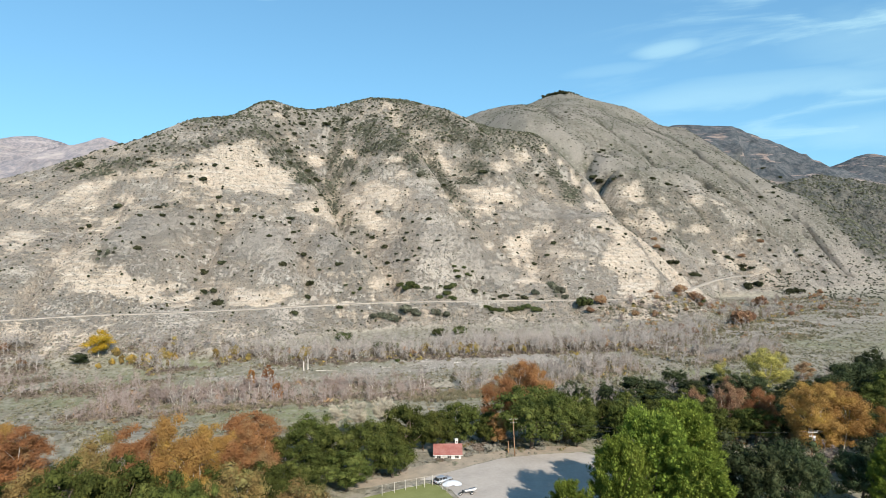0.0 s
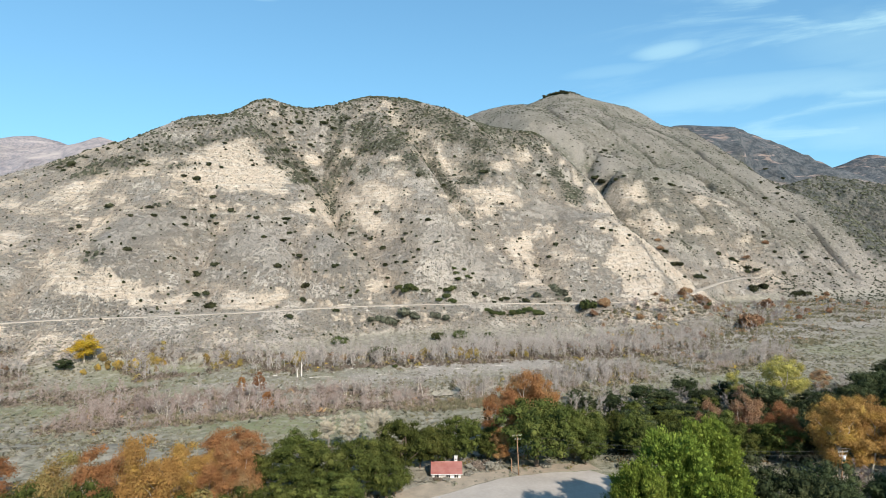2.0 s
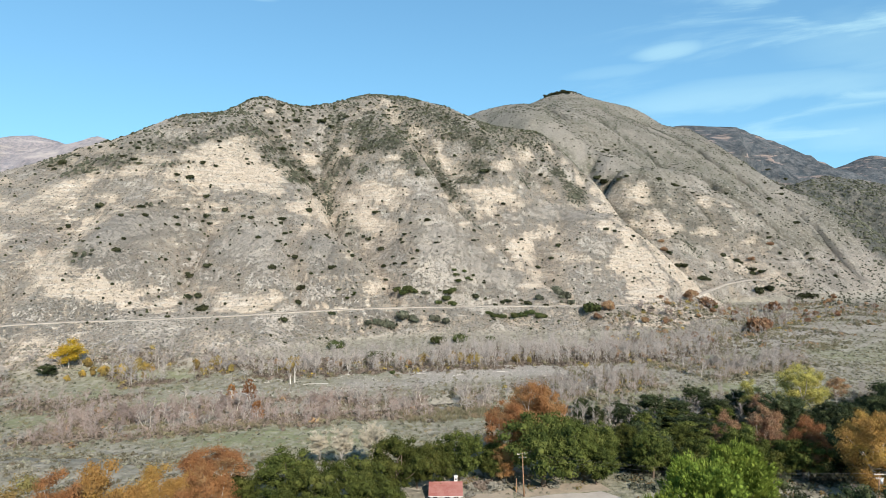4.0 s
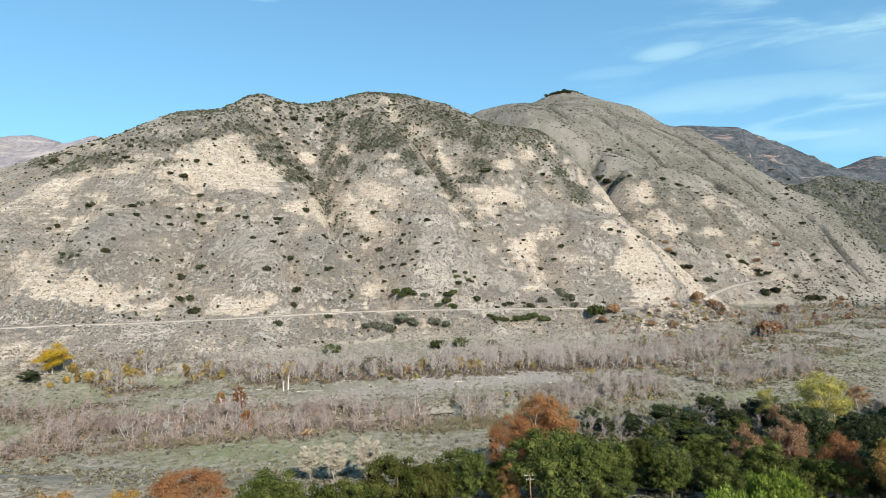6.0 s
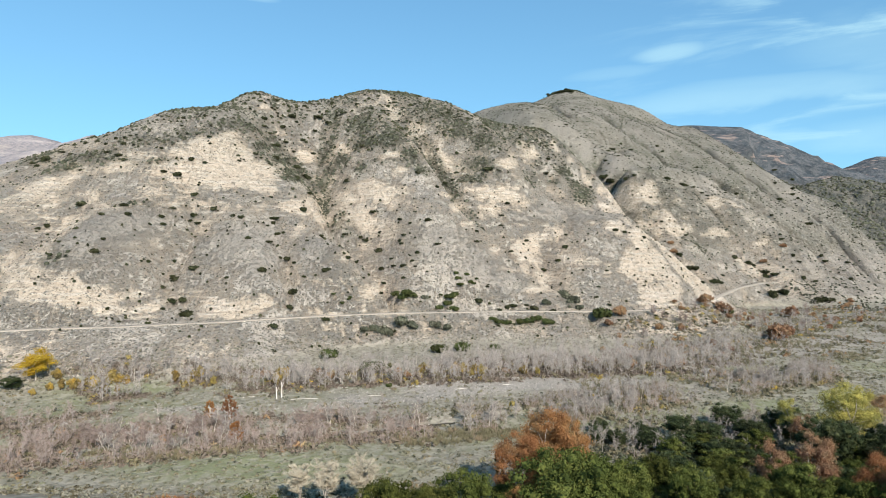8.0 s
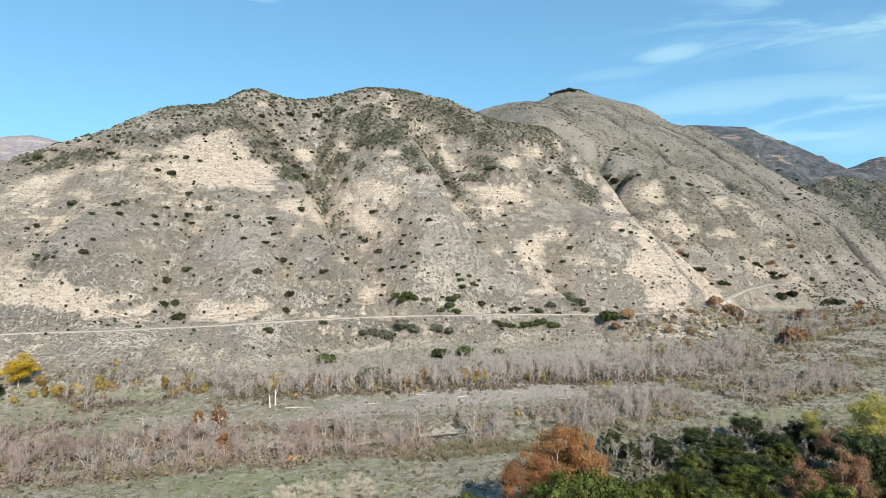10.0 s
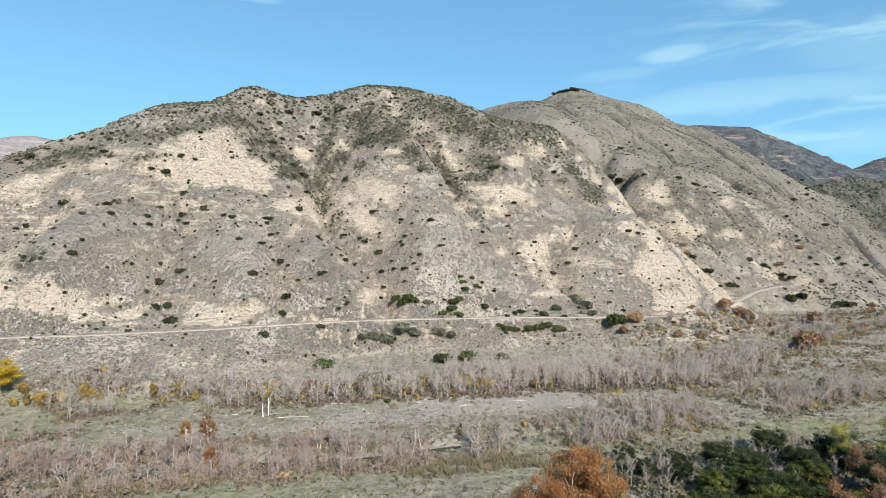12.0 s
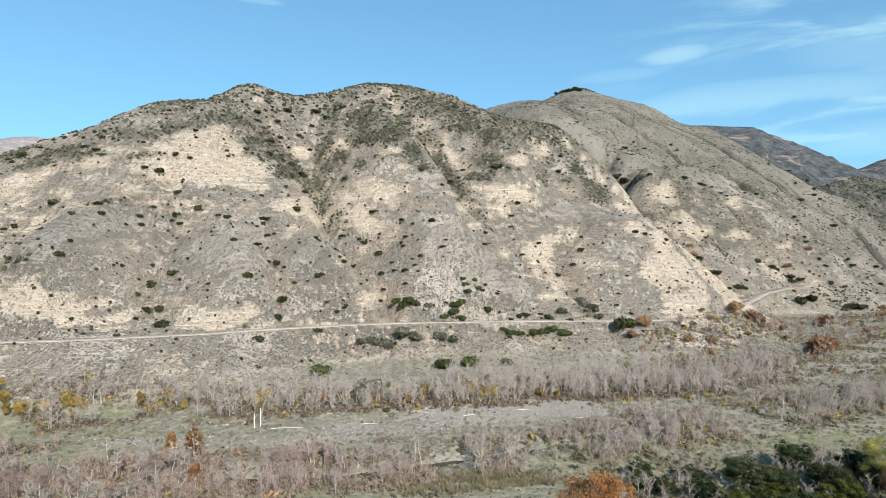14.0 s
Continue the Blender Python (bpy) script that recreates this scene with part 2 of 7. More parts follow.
    woods = mix(nodes, links, ramp(nodes, links, cloud(nodes, links, 0.05, 6, 0.7, pos), 0.42, 0.6), (0.055, 0.065, 0.06), (0.16, 0.15, 0.13))
    col = mix(nodes, links, calc(nodes, links, "MULTIPLY", fs.outputs[2], 0.85), col, woods)
    links.new(col, b.inputs["Base Color"])
    relief = calc(nodes, links, "ADD", calc(nodes, links, "MULTIPLY", n3, 0.7), calc(nodes, links, "MULTIPLY", n2, 2.2))
    relief = calc(nodes, links, "ADD", relief, calc(nodes, links, "MULTIPLY", small, 0.8))
    relief = calc(nodes, links, "ADD", relief, calc(nodes, links, "MULTIPLY", calc(nodes, links, "MULTIPLY", layers, open_soil), 2.6))
    bump(nodes, links, b, calc(nodes, links, "MULTIPLY", relief, calc(nodes, links, "ADD", 0.22, calc(nodes, links, "MULTIPLY", hilly, 0.78))), 1.0, 1.7)
    return m


M_GROUND = ground_material()
M_ROAD = plain("dirt_road", (0.40, 0.355, 0.295), (0.31, 0.27, 0.22), 0.25, 0.95, 0.1)

# ---------------------------------------------------------------- terrain
# Plan of the hills: crests, spurs and gullies as (x, y, z) in metres.
MAIN_CREST = [(-520, 500, 60), (-440, 535, 100), (-375, 560, 122), (-344, 590, 137), (-314, 600, 147), (-277, 604, 156.5),
              (-235, 607, 172.5), (-207, 620, 186), (-177, 637, 201), (-149, 655, 198), (-119, 675, 204), (-86, 690, 214),
              (-57, 705, 216), (-24, 705, 209), (10, 697, 199), (34, 693, 190)]
EAST_SPUR = [(34, 693, 190), (70, 700, 181), (110, 705, 170), (139, 708, 147), (160, 708, 133), (172, 690, 104),
             (165, 640, 84), (142, 545, 68), (154, 530, 51), (174, 515, 30), (194, 503, 13)]
MAIN_BACK = [(-560, 620, 0), (-420, 660, 40), (-300, 710, 70), (-180, 770, 110), (-60, 800, 130), (60, 800, 120), (150, 790, 100)]
WEST_SHOULDER = [(-330, 520, 108), (-282, 464, 91), (-251, 474, 101), (-237, 482, 114), (-242, 457, 83)]
WEST_DOME = [(-202, 438, 74), (-197, 393, 52), (-194, 370, 35), (-191, 357, 19)]
NOSE = [(-171, 524, 140), (-155, 515, 120), (-160, 481, 96), (-173, 470, 90), (-167, 457, 74)]
MID_DOME = [(-125, 455, 66), (-113, 451, 58), (-110, 419, 41), (-115, 401, 28), (-118, 385, 17)]
DOME_GULLY = [(-156, 420, 46), (-156, 408, 39), (-152, 388, 18)]
BOWL = [(-137, 582, 142), (-98, 565, 108), (-105, 504, 82), (-90, 499, 64), (-58, 496, 57), (-45, 477, 51), (-71, 425, 38)]
MID_SPUR = [(-75, 610, 154), (-45, 566, 130), (-28, 550, 116), (-58, 545, 103), (-40, 515, 80)]
EAST_GULLY = [(18, 568, 105), (22, 530, 78), (23, 494, 55)]
EAST_NOSE = [(53, 588, 126), (57, 569, 99), (97, 637, 126), (66, 547, 60)]
FRONT_DOME = [(-10, 490, 74), (-17, 462, 47), (7, 456, 39)]
EAST_FOOT = [(77, 517, 38), (110, 520, 48), (140, 486, 12)]
EAST_FACE = [(190, 706, 92), (186, 645, 71), (198, 592, 50), (206, 562, 30), (213, 543, 15)]
CANYON = [(230, 560, 11), (238, 605, 15), (231, 660, 32), (213, 720, 62), (208, 780, 85)]
ROAD_LINE = [(-420, 205, 16), (-330, 262, 15.5), (-237, 325, 15), (-211, 340, 15), (-194, 348, 15), (-168, 353, 14.8), (-145, 365, 14.6),
             (-119, 375, 14.4), (-93, 395, 14), (-63, 412, 13.5), (-30, 428, 13), (6, 436, 12.4), (44, 449, 11.6), (82, 454, 11),
             (123, 462, 10.4), (167, 476, 10), (211, 531, 10.5), (288, 643, 11.5), (338, 698, 12), (385, 717, 12.5), (450, 735, 13)]
BACK_HILL = [(211, 800, 117), (225, 800, 132), (261, 815, 141), (296, 830, 135), (348, 850, 128), (423, 880, 119), (491, 919, 117),
             (227, 776, 112), (231, 725, 76), (305, 764, 85), (252, 671, 34), (293, 686, 19), (342, 718, 22), (399, 767, 53)]
BACK_SLOPE = [(246, 957, 192), (296, 1040, 227), (131, 900, 210), (94, 1000, 251), (74, 1250, 310), (493, 1324, 283),
              (528, 1340, 292), (565, 1250, 234), (559, 1150, 194), (563, 1000, 136), (587, 903, 92), (602, 850, 50), (600, 780, 8),
              (500, 760, 14), (450, 742, 16)]
PEAK = [(0, 1400, 300), (183, 1400, 350), (297, 1500, 411), (393, 1480, 376), (462, 1450, 351), (496, 1400, 312),
        (100, 1800, 200), (400, 1900, 200), (620, 1500, 200), (700, 1300, 110), (-200, 1500, 220), (690, 1100, 60), (20, 900, 90), (0, 1100, 200), (700, 900, 5), (760, 1010, 15), (690, 800, -8), (820, 860, -15), (645, 1010, 62)]
EAST_HILL = [(560, 1010, 120), (602, 1050, 150), (681, 1100, 169), (739, 1100, 159), (820, 1060, 140), (1000, 1000, 150)]
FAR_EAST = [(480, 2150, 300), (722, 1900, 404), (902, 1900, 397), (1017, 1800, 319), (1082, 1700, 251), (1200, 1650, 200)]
FAR_EAST_BACK = [(1400, 2700, 250), (1693, 2600, 362), (1799, 2600, 409), (1853, 2600, 398), (2300, 2500, 380)]
FAR_WEST = [(-3300, 3500, 520), (-2775, 3600, 590), (-2577, 3600, 640), (-2445, 3600, 676), (-2330, 3600, 656), (-2200, 3620, 610), (-1800, 3700, 420)]
NEAR_WEST = [(-1150, 1450, 215), (-833, 1500, 306), (-790, 1500, 292), (-640, 1520, 180)]


# gullies worn into the slopes and spurs that stand out of them: (x, y, metres), half width
GULLIES = [
    ([(-157, 578, 3), (-138, 574, 7), (-121, 577, 9), (-103, 563, 9), (-91, 536, 8), (-82, 520, 7), (-71, 505, 6), (-54, 472, 5), (-37, 448, 3)], 24),
    ([(-105, 645, 2), (-108, 622, 4), (-107, 591, 6), (-104, 568, 6)], 20),
    ([(-40, 633, 2), (-29, 613, 5), (-11, 585, 7), (9, 563, 8), (23, 535, 5), (32, 531, 3)], 20),
    ([(70, 647, 2), (85, 628, 5), (107, 623, 6), (125, 596, 4)], 20),
    ([(-119, 481, 3), (-118, 462, 5), (-107, 452, 6), (-91, 417, 6), (-90, 408, 3)], 16),
    ([(-166, 455, 2), (-162, 438, 4), (-165, 420, 7), (-159, 405, 7), (-150, 402, 4)], 16),
    ([(48, 556, 4), (42, 534, 4), (46, 515, 2)], 14),
    ([(89, 551, 2), (77, 520, 4), (78, 496, 4), (86, 482, 3)], 16),
    ([(-225, 460, 2), (-243, 439, 5), (-228, 397, 5)], 22),
    ([(-58, 487, 2), (-33, 457, 3), (-18, 444, 2)], 14),
    ([(261, 782, 2), (238, 738, 6), (238, 712, 6), (253, 699, 4)], 14),
    ([(336, 752, 3), (349, 742, 5), (365, 727, 3)], 16),
    ([(304, 834, 2), (341, 775, 4), (392, 743, 4)], 18),
    ([(281, 1019, 4), (206, 867, 6), (148, 690, 4)], 22),
    ([(378, 1025, 2), (243, 825, 6), (209, 815, 6)], 24),
    ([(139, 896, 6), (190, 860, 8), (185, 760, 6)], 26),
    ([(280, 1250, 8), (300, 1100, 10), (330, 980, 8), (370, 890, 5)], 45),
    ([(430, 1300, 8), (430, 1150, 10), (450, 1000, 8), (480, 900, 4)], 45),
    ([(500, 1290, 5), (520, 1120, 9), (545, 980, 7)], 40),
    ([(350, 1400, 5), (365, 1240, 9), (400, 1060, 8), (430, 900, 4)], 40),
    ([(230, 1380, 5), (200, 1200, 9), (190, 1030, 8)], 45),
]
RIDGES = [
    ([(-174, 616, 3), (-167, 583, 6), (-169, 537, 9), (-169, 508, 5)], 26),
    ([(-77, 660, 3), (-70, 626, 7), (-48, 579, 10), (-39, 554, 6)], 26),
    ([(-22, 554, 4), (2, 566, 4), (17, 547, 3)], 12),
    ([(6, 656, 2), (37, 627, 5), (54, 601, 9), (61, 595, 5)], 24),
    ([(-211, 457, 4), (-217, 446, 7), (-205, 400, 8), (-201, 378, 7)], 34),
    ([(-158, 462, 3), (-140, 452, 6), (-119, 432, 8), (-109, 409, 6)], 32),
    ([(-110, 494, 3), (-93, 488, 5), (-69, 438, 6), (-62, 428, 4)], 24),
    ([(-20, 508, 3), (-2, 476, 6), (12, 466, 5)], 32),
    ([(78, 583, 5), (112, 598, 6), (136, 575, 4)], 26),
    ([(109, 704, 3), (138, 696, 5), (159, 694, 6), (176, 690, 5), (162, 594, 5), (151, 523, 4)], 12),
    ([(224, 792, 8), (228, 751, 6), (225, 717, 3)], 14),
    ([(233, 795, 5), (293, 848, 6), (373, 902, 5), (415, 842, 4)], 30),
    ([(-94, 515, 3), (-71, 525, 0)], 8),
    ([(-39, 651, 2), (-17, 621, 4), (-4, 590, 4)], 18),
]


def lines(*groups):
    """Points every few metres along each polyline."""
    out = []
    for g in groups:
        g = np.array(g, float)
        for a, b in zip(g[:-1], g[1:]):
            n = max(1, int(np.linalg.norm(b - a) / 45))
            out += [a + (b - a) * i / n for i in range(n)]
        out.append(g[-1])
    return np.unique(np.round(out, 2), axis=0)


def bending(d2):
    return d2 * np.log(d2 + 1.0) * 0.5


def plate(points, soft):
    """A thin plate laid over the lines of a hill: a function of x, y."""
    p = points / np.array([100, 100, 1])
    n = len(p)
    k = bending(((p[:, None, :2] - p[None, :, :2]) ** 2).sum(-1) * 25) + np.eye(n) * soft
    q = np.c_[np.ones(n), p[:, :2]]
    w = np.linalg.solve(np.block([[k, q], [q.T, np.zeros((3, 3))]]), np.r_[p[:, 2], 0, 0, 0])

    def height(x, y):
        x, y = x / 100, y / 100
        h = w[n] + w[n + 1] * x + w[n + 2] * y
        for i in range(n):
            h = h + w[i] * bending(((x - p[i, 0]) ** 2 + (y - p[i, 1]) ** 2) * 25)
        return h
    return height


def along(line, x, y):
    """Distance to a polyline and the line's height at the nearest place."""
    best, z = np.full(np.shape(x), 1e9), np.zeros(np.shape(x))
    line = np.array(line, float)
    for a, b in zip(line[:-1], line[1:]):
        d = b[:2] - a[:2]
        s = np.clip(((x - a[0]) * d[0] + (y - a[1]) * d[1]) / (d @ d), 0, 1)
        r = np.hypot(x - a[0] - s * d[0], y - a[1] - s * d[1])
        near = r < best
        best, z = np.where(near, r, best), np.where(near, a[2] + s * (b[2] - a[2]), z)
    return best, z


def lattice(ix, iy, seed):
    h = (ix * 374761393 + iy * 668265263 + seed * 974711) & 0xFFFFFFFF
    h = ((h ^ (h >> 13)) * 1274126177) & 0xFFFFFFFF
    return ((h ^ (h >> 16)) & 0xFFFF) / 32767.5 - 1.0


def bumps(x, y, size, seed=0):
    """Smooth value noise, -1 to 1, with hills about size metres apart."""
    u, v = x / size, y / size
    i, j = np.floor(u).astype(np.int64), np.floor(v).astype(np.int64)
    fu, fv = u - i, v - j
    fu, fv = fu * fu * (3 - 2 * fu), fv * fv * (3 - 2 * fv)
    a, b = lattice(i, j, seed), lattice(i + 1, j, seed)
    c, d = lattice(i, j + 1, seed), lattice(i + 1, j + 1, seed)
    return (a + (b - a) * fu) * (1 - fv) + (c + (d - c) * fu) * fv


def rough(x, y, size, octaves, seed=0):
    h, amp = 0, 1.0
    for o in range(octaves):
        h, amp, size = h + amp * bumps(x + 17.3 * o, y - 9.1 * o, size, seed + o), amp * 0.5, size * 0.5
    return h


def blend_max(a, b, k):
    h = np.clip(0.5 + 0.5 * (a - b) / k, 0, 1)
    return b + (a - b) * h + k * h * (1 - h)


def step(a, b, v):
    s = np.clip((v - a) / (b - a), 0, 1)
    return s * s * (3 - 2 * s)


FOOT = [(x + 9, y - 52, -7) for x, y, z in ROAD_LINE]
main_hill = plate(np.r_[lines(MAIN_CREST, EAST_SPUR, MAIN_BACK, WEST_SHOULDER, WEST_DOME, NOSE, MID_DOME, DOME_GULLY, BOWL, MID_SPUR,
                              EAST_GULLY, EAST_NOSE, FRONT_DOME, EAST_FOOT, EAST_FACE, CANYON, ROAD_LINE[:-4], FOOT[:-4]),
                        np.array([(260, 720, 20), (300, 800, 20), (330, 640, -20), (300, 540, -20), (-600, 400, 30)], float)], 0.02)
back_hill = plate(np.r_[lines(PEAK[:6]), np.array(BACK_HILL + BACK_SLOPE + PEAK[6:], float),
                        np.array([(200, 640, 5), (215, 690, 30), (338, 690, 11), (450, 725, 11), (150, 800, 60)], float)], 0.05)


def valley(x, y):
    """The river flats, the terrace with the car park and the plain behind."""
    z = -6.0 + 0.9 * rough(x, y, 60, 3, 5) + 0.25 * bumps(x, y, 7, 9)
    z = z + 6.0 * step(206, 174, y + 0.04 * x)
    return z


def channel(x):
    """Middle line of the stream's bed across the flats."""
    return 269 + 0.25 * x + 4 * np.sin(x / 20) + np.where(x > 60, (x - 60) * 0.3, 0)


def slopes(x, y):
    """The hills before the rain has worn them, and how far a place stands on them."""
    a = main_hill(x, y)
    b = back_hill(x, y)
    b = np.where(y < 640, -60.0, b)
    hill = blend_max(a, b, 6.0)
    for crest, slope, size in ((EAST_HILL, 0.50, 90), (FAR_EAST, 0.46, 150), (FAR_EAST_BACK, 0.40, 200), (FAR_WEST, 0.55, 260), (NEAR_WEST, 0.5, 120)):
        d, z = along(crest, x, y)
        spurs = 1 - np.abs(bumps(x + 0.5 * size * bumps(x, y, size, 35), y * 0.6, size * 0.8, 33))
        fine = 1 - np.abs(bumps(x + 0.2 * size * bumps(x, y, size * 0.5, 36), y * 0.7, size * 0.33, 37))
        h = z - slope * d * (1 + 0.35 * bumps(x, y, size, 31)) + size * np.minimum(1, d / size) * (0.10 * rough(x, y, size, 4, 77) + 0.26 * (spurs - 0.7) + 0.12 * (fine - 0.6))
        hill = np.maximum(hill, h)
    hill = np.where(y < 60, -60.0, hill)
    low = valley(x, y)
    up = step(0, 25, hill - low)
    wx, wy = x + 7 * rough(x, y, 38, 2, 45), y + 7 * rough(x, y, 38, 2, 47)
    for line, wide in RIDGES:
        d, tall = along(line, x, y)
        hill = hill + 1.1 * tall * (1 - step(0, 1.25 * wide, d)) * up
    for line, wide in GULLIES:
        d, depth = along(line, wx, wy)
        hill = hill - (1.5 if wide < 26 else 0.9) * depth * np.maximum(0, 1 - d / (1.15 * wide)) ** 1.3
    return hill + up * (1.0 * rough(x, y, 46, 3, 21) + 0.4 * bumps(x, y, 9, 23)), low, up


# rain running down the hills: the worn depth is kept on a square net
NET_X, NET_Y, NET = -470.0, 290.0, 3.5
NET_NX, NET_NY = 330, 330


def wear():
    """Streams gather over the net and cut their beds; soil creeps between them."""
    x, y = np.meshgrid(NET_X + NET * np.arange(NET_NX), NET_Y + NET * np.arange(NET_NY))
    hill, low, _ = slopes(x, y)
    first = np.maximum(hill, low)
    z = first + 0.5 * rough(x, y, 14, 2, 87)
    firm = (hill < low + 1.0).ravel()
    firm.reshape(z.shape)[[0, -1]] = True
    firm.reshape(z.shape)[:, [0, -1]] = True
    n = z.size
    idx = np.arange(n).reshape(z.shape)
    moves = [(-1, -1), (-1, 0), (-1, 1), (0, -1), (0, 1), (1, -1), (1, 0), (1, 1)]
    for _ in range(14):
        best, to = np.zeros(z.shape), idx.copy()
        for dy, dx in moves:
            drop = (z - np.roll(z, (-dy, -dx), (0, 1))) / math.hypot(dy, dx)
            better = drop > best
            best, to = np.where(better, drop, best), np.where(better, np.roll(idx, (-dy, -dx), (0, 1)), to)
        to = np.where(firm, idx.ravel(), to.ravel()).tolist()
        flow = [1.0] * n
        order = np.argsort(z.ravel(), kind="stable").tolist()
        for i in reversed(order):
            if to[i] != i:
                flow[to[i]] += flow[i]
        cut = (0.020 * np.maximum(np.array(flow) - 4.0, 0) ** 0.5).tolist()
        h = z.ravel().tolist()
        for i in order:
            if to[i] != i:
                h[i] = (h[i] + cut[i] * h[to[i]]) / (1 + cut[i]) if h[to[i]] < h[i] else h[i]
        z = np.array(h).reshape(z.shape)
        creep = (np.roll(z, 1, 0) + np.roll(z, -1, 0) + np.roll(z, 1, 1) + np.roll(z, -1, 1)) / 4 - z
        z = z + np.where(firm.reshape(z.shape), 0, 0.22 * creep)
    worn = z - first
    # the broad lie of the hills stays as it was: only spurs and gullies are kept
    broad = worn
    for _ in range(40):
        pad = np.pad(broad, 2, mode="edge")
        broad = sum(pad[2 + dy:2 + dy + NET_NY, 2 + dx:2 + dx + NET_NX] for dy, dx in ((0, 0), (0, 2), (0, -2), (2, 0), (-2, 0))) / 5
    return worn - 0.85 * broad


WORN = wear()


def worn_depth(x, y):
    u, v = (x - NET_X) / NET, (y - NET_Y) / NET
    inside = step(0, 8, u) * step(0, 8, v) * step(NET_NX - 1, NET_NX - 14, u) * step(NET_NY - 1, NET_NY - 14, v)
    u, v = np.clip(u, 0, NET_NX - 1.001), np.clip(v, 0, NET_NY - 1.001)
    i, j = np.floor(u).astype(int), np.floor(v).astype(int)
    fu, fv = u - i, v - j
    return inside * ((WORN[j, i] * (1 - fu) + WORN[j, i + 1] * fu) * (1 - fv) + (WORN[j + 1, i] * (1 - fu) + WORN[j + 1, i + 1] * fu) * fv)


def terrain(x, y):
    hill, low, up = slopes(x, y)
    top = along(MAIN_CREST, x, y)[0]
    hill = hill + worn_depth(x, y) * (0.35 + 0.65 * step(0, 45, top)) - 3.0 * (1 - step(10, 90, top))
    # ledges along the layers and broken ground on the steep faces
    ledge = np.sin((hill + 0.10 * x + 3 * bumps(x, y, 40, 25)) * 1.15) * np.clip(bumps(x, y, 33, 27) + 0.25, 0, 1)
    crags = 1 - np.abs(bumps(x, y, 9, 41)) - np.abs(bumps(x, y, 4.5, 43)) * 0.5
    hill = hill + up * (0.40 * (crags - 0.4) + 0.25 * bumps(x, y, 5, 23) + 0.22 * ledge)
    z = blend_max(hill, low, 5.0)
    z = z - 1.7 * np.exp(-((y - channel(x)) / 4.0) ** 2) * step(-75, -55, x) * step(70, 50, x)
    d, r = along(ROAD_LINE, x, y)
    z = z + (r - z) * (1 - step(2.6, 9, d))
    flat = 1 - step(0, 8, np.hypot(np.maximum(np.abs(x - 22) - 44, 0), np.maximum(np.abs(y - 140) - 34, 0)))
    return z + (0 - z) * flat


# ---------------------------------------------------------------- ground
def graded(lo, hi, fine_lo, fine_hi, cell, growth):
    mid = list(np.arange(fine_lo, fine_hi + cell * 0.5, cell))
    up, s = [mid[-1]], cell
    while up[-1] < hi:
        s *= growth
        up.append(up[-1] + min(s, 140))
    down, s = [mid[0]], cell
    while down[-1] > lo:
        s *= growth
        down.append(down[-1] - min(s, 140))
    return np.array(down[:0:-1] + mid + up[1:])


# patches of cover: middle x, y and half widths
def spots(table, jitter, x, y):
    out = np.zeros(np.shape(x))
    wob = 1 + jitter * rough(x, y, 30, 3, 55) + 0.22 * rough(x, y, 9, 2, 57)
    for cx, cy, rx, ry in table:
        d = np.hypot((x - cx) / rx, (y - cy) / ry) * wob
        out = np.maximum(out, 1 - step(0.25, 1.35, d))
    return out


# patches on the hills' faces: middle x, height, half width, half height, how strong
PALE_WEST = [(-277, 96, 13, 6, 0.5), (-256, 104, 10, 6, 0.56), (-266, 99, 11, 4, 0.44), (-228, 109, 12, 5, 0.56), (-225, 121, 7, 3, 0.5), (-241, 88, 14, 3, 0.5),
    (-196, 91, 12, 5, 0.44), (-180, 95, 18, 5, 0.5), (-189, 121, 11, 3, 0.31), (-158, 96, 9, 6, 0.5), (-164, 134, 11, 5, 0.69), (-156, 124, 10, 8, 0.56),
    (-172, 114, 11, 8, 0.34), (-141, 110, 16, 13, 0.41), (-118, 93, 16, 7, 0.44), (-125, 82, 11, 3, 0.38), (-144, 89, 9, 4, 0.38), (-247, 70, 15, 3, 0.38),
    (-251, 65, 6, 5, 0.38)]
PALE_BOWL = [(-152, 158, 12, 10, 0.66), (-163, 176, 7, 7, 0.72), (-125, 133, 8, 13, 0.6), (-93, 138, 10, 3, 1.1), (-101, 104, 6, 9, 0.84), (-99, 84, 12, 11, 1.2),
    (-81, 76, 14, 9, 1.3), (-59, 101, 12, 7, 1.3), (-74, 92, 14, 8, 1.2), (-43, 91, 12, 10, 0.9), (-30, 99, 8, 6, 0.84), (-45, 128, 10, 3, 1.3), (-54, 70, 11, 7, 0.72),
    (-36, 113, 13, 3, 0.84), (-99, 79, 7, 6, 0.84), (-63, 80, 12, 6, 1.1)]
PALE_EAST = [(-10, 106, 6, 3, 0.99), (2, 96, 7, 3, 1.1), (13, 85, 6, 4, 1.1), (22, 72, 7, 2, 0.88), (29, 100, 18, 4, 1.2), (47, 97, 18, 7, 1.1), (58, 125, 10, 4, 1.2),
    (67, 103, 11, 9, 0.88), (33, 83, 13, 6, 0.88), (45, 68, 6, 12, 0.55), (-48, 178, 11, 12, 0.66), (-26, 160, 8, 10, 0.66), (-59, 195, 7, 6, 0.77), (-2, 136, 5, 9, 0.55),
    (97, 123, 8, 4, 0.66), (87, 142, 7, 5, 0.55), (69, 87, 9, 6, 0.66)]
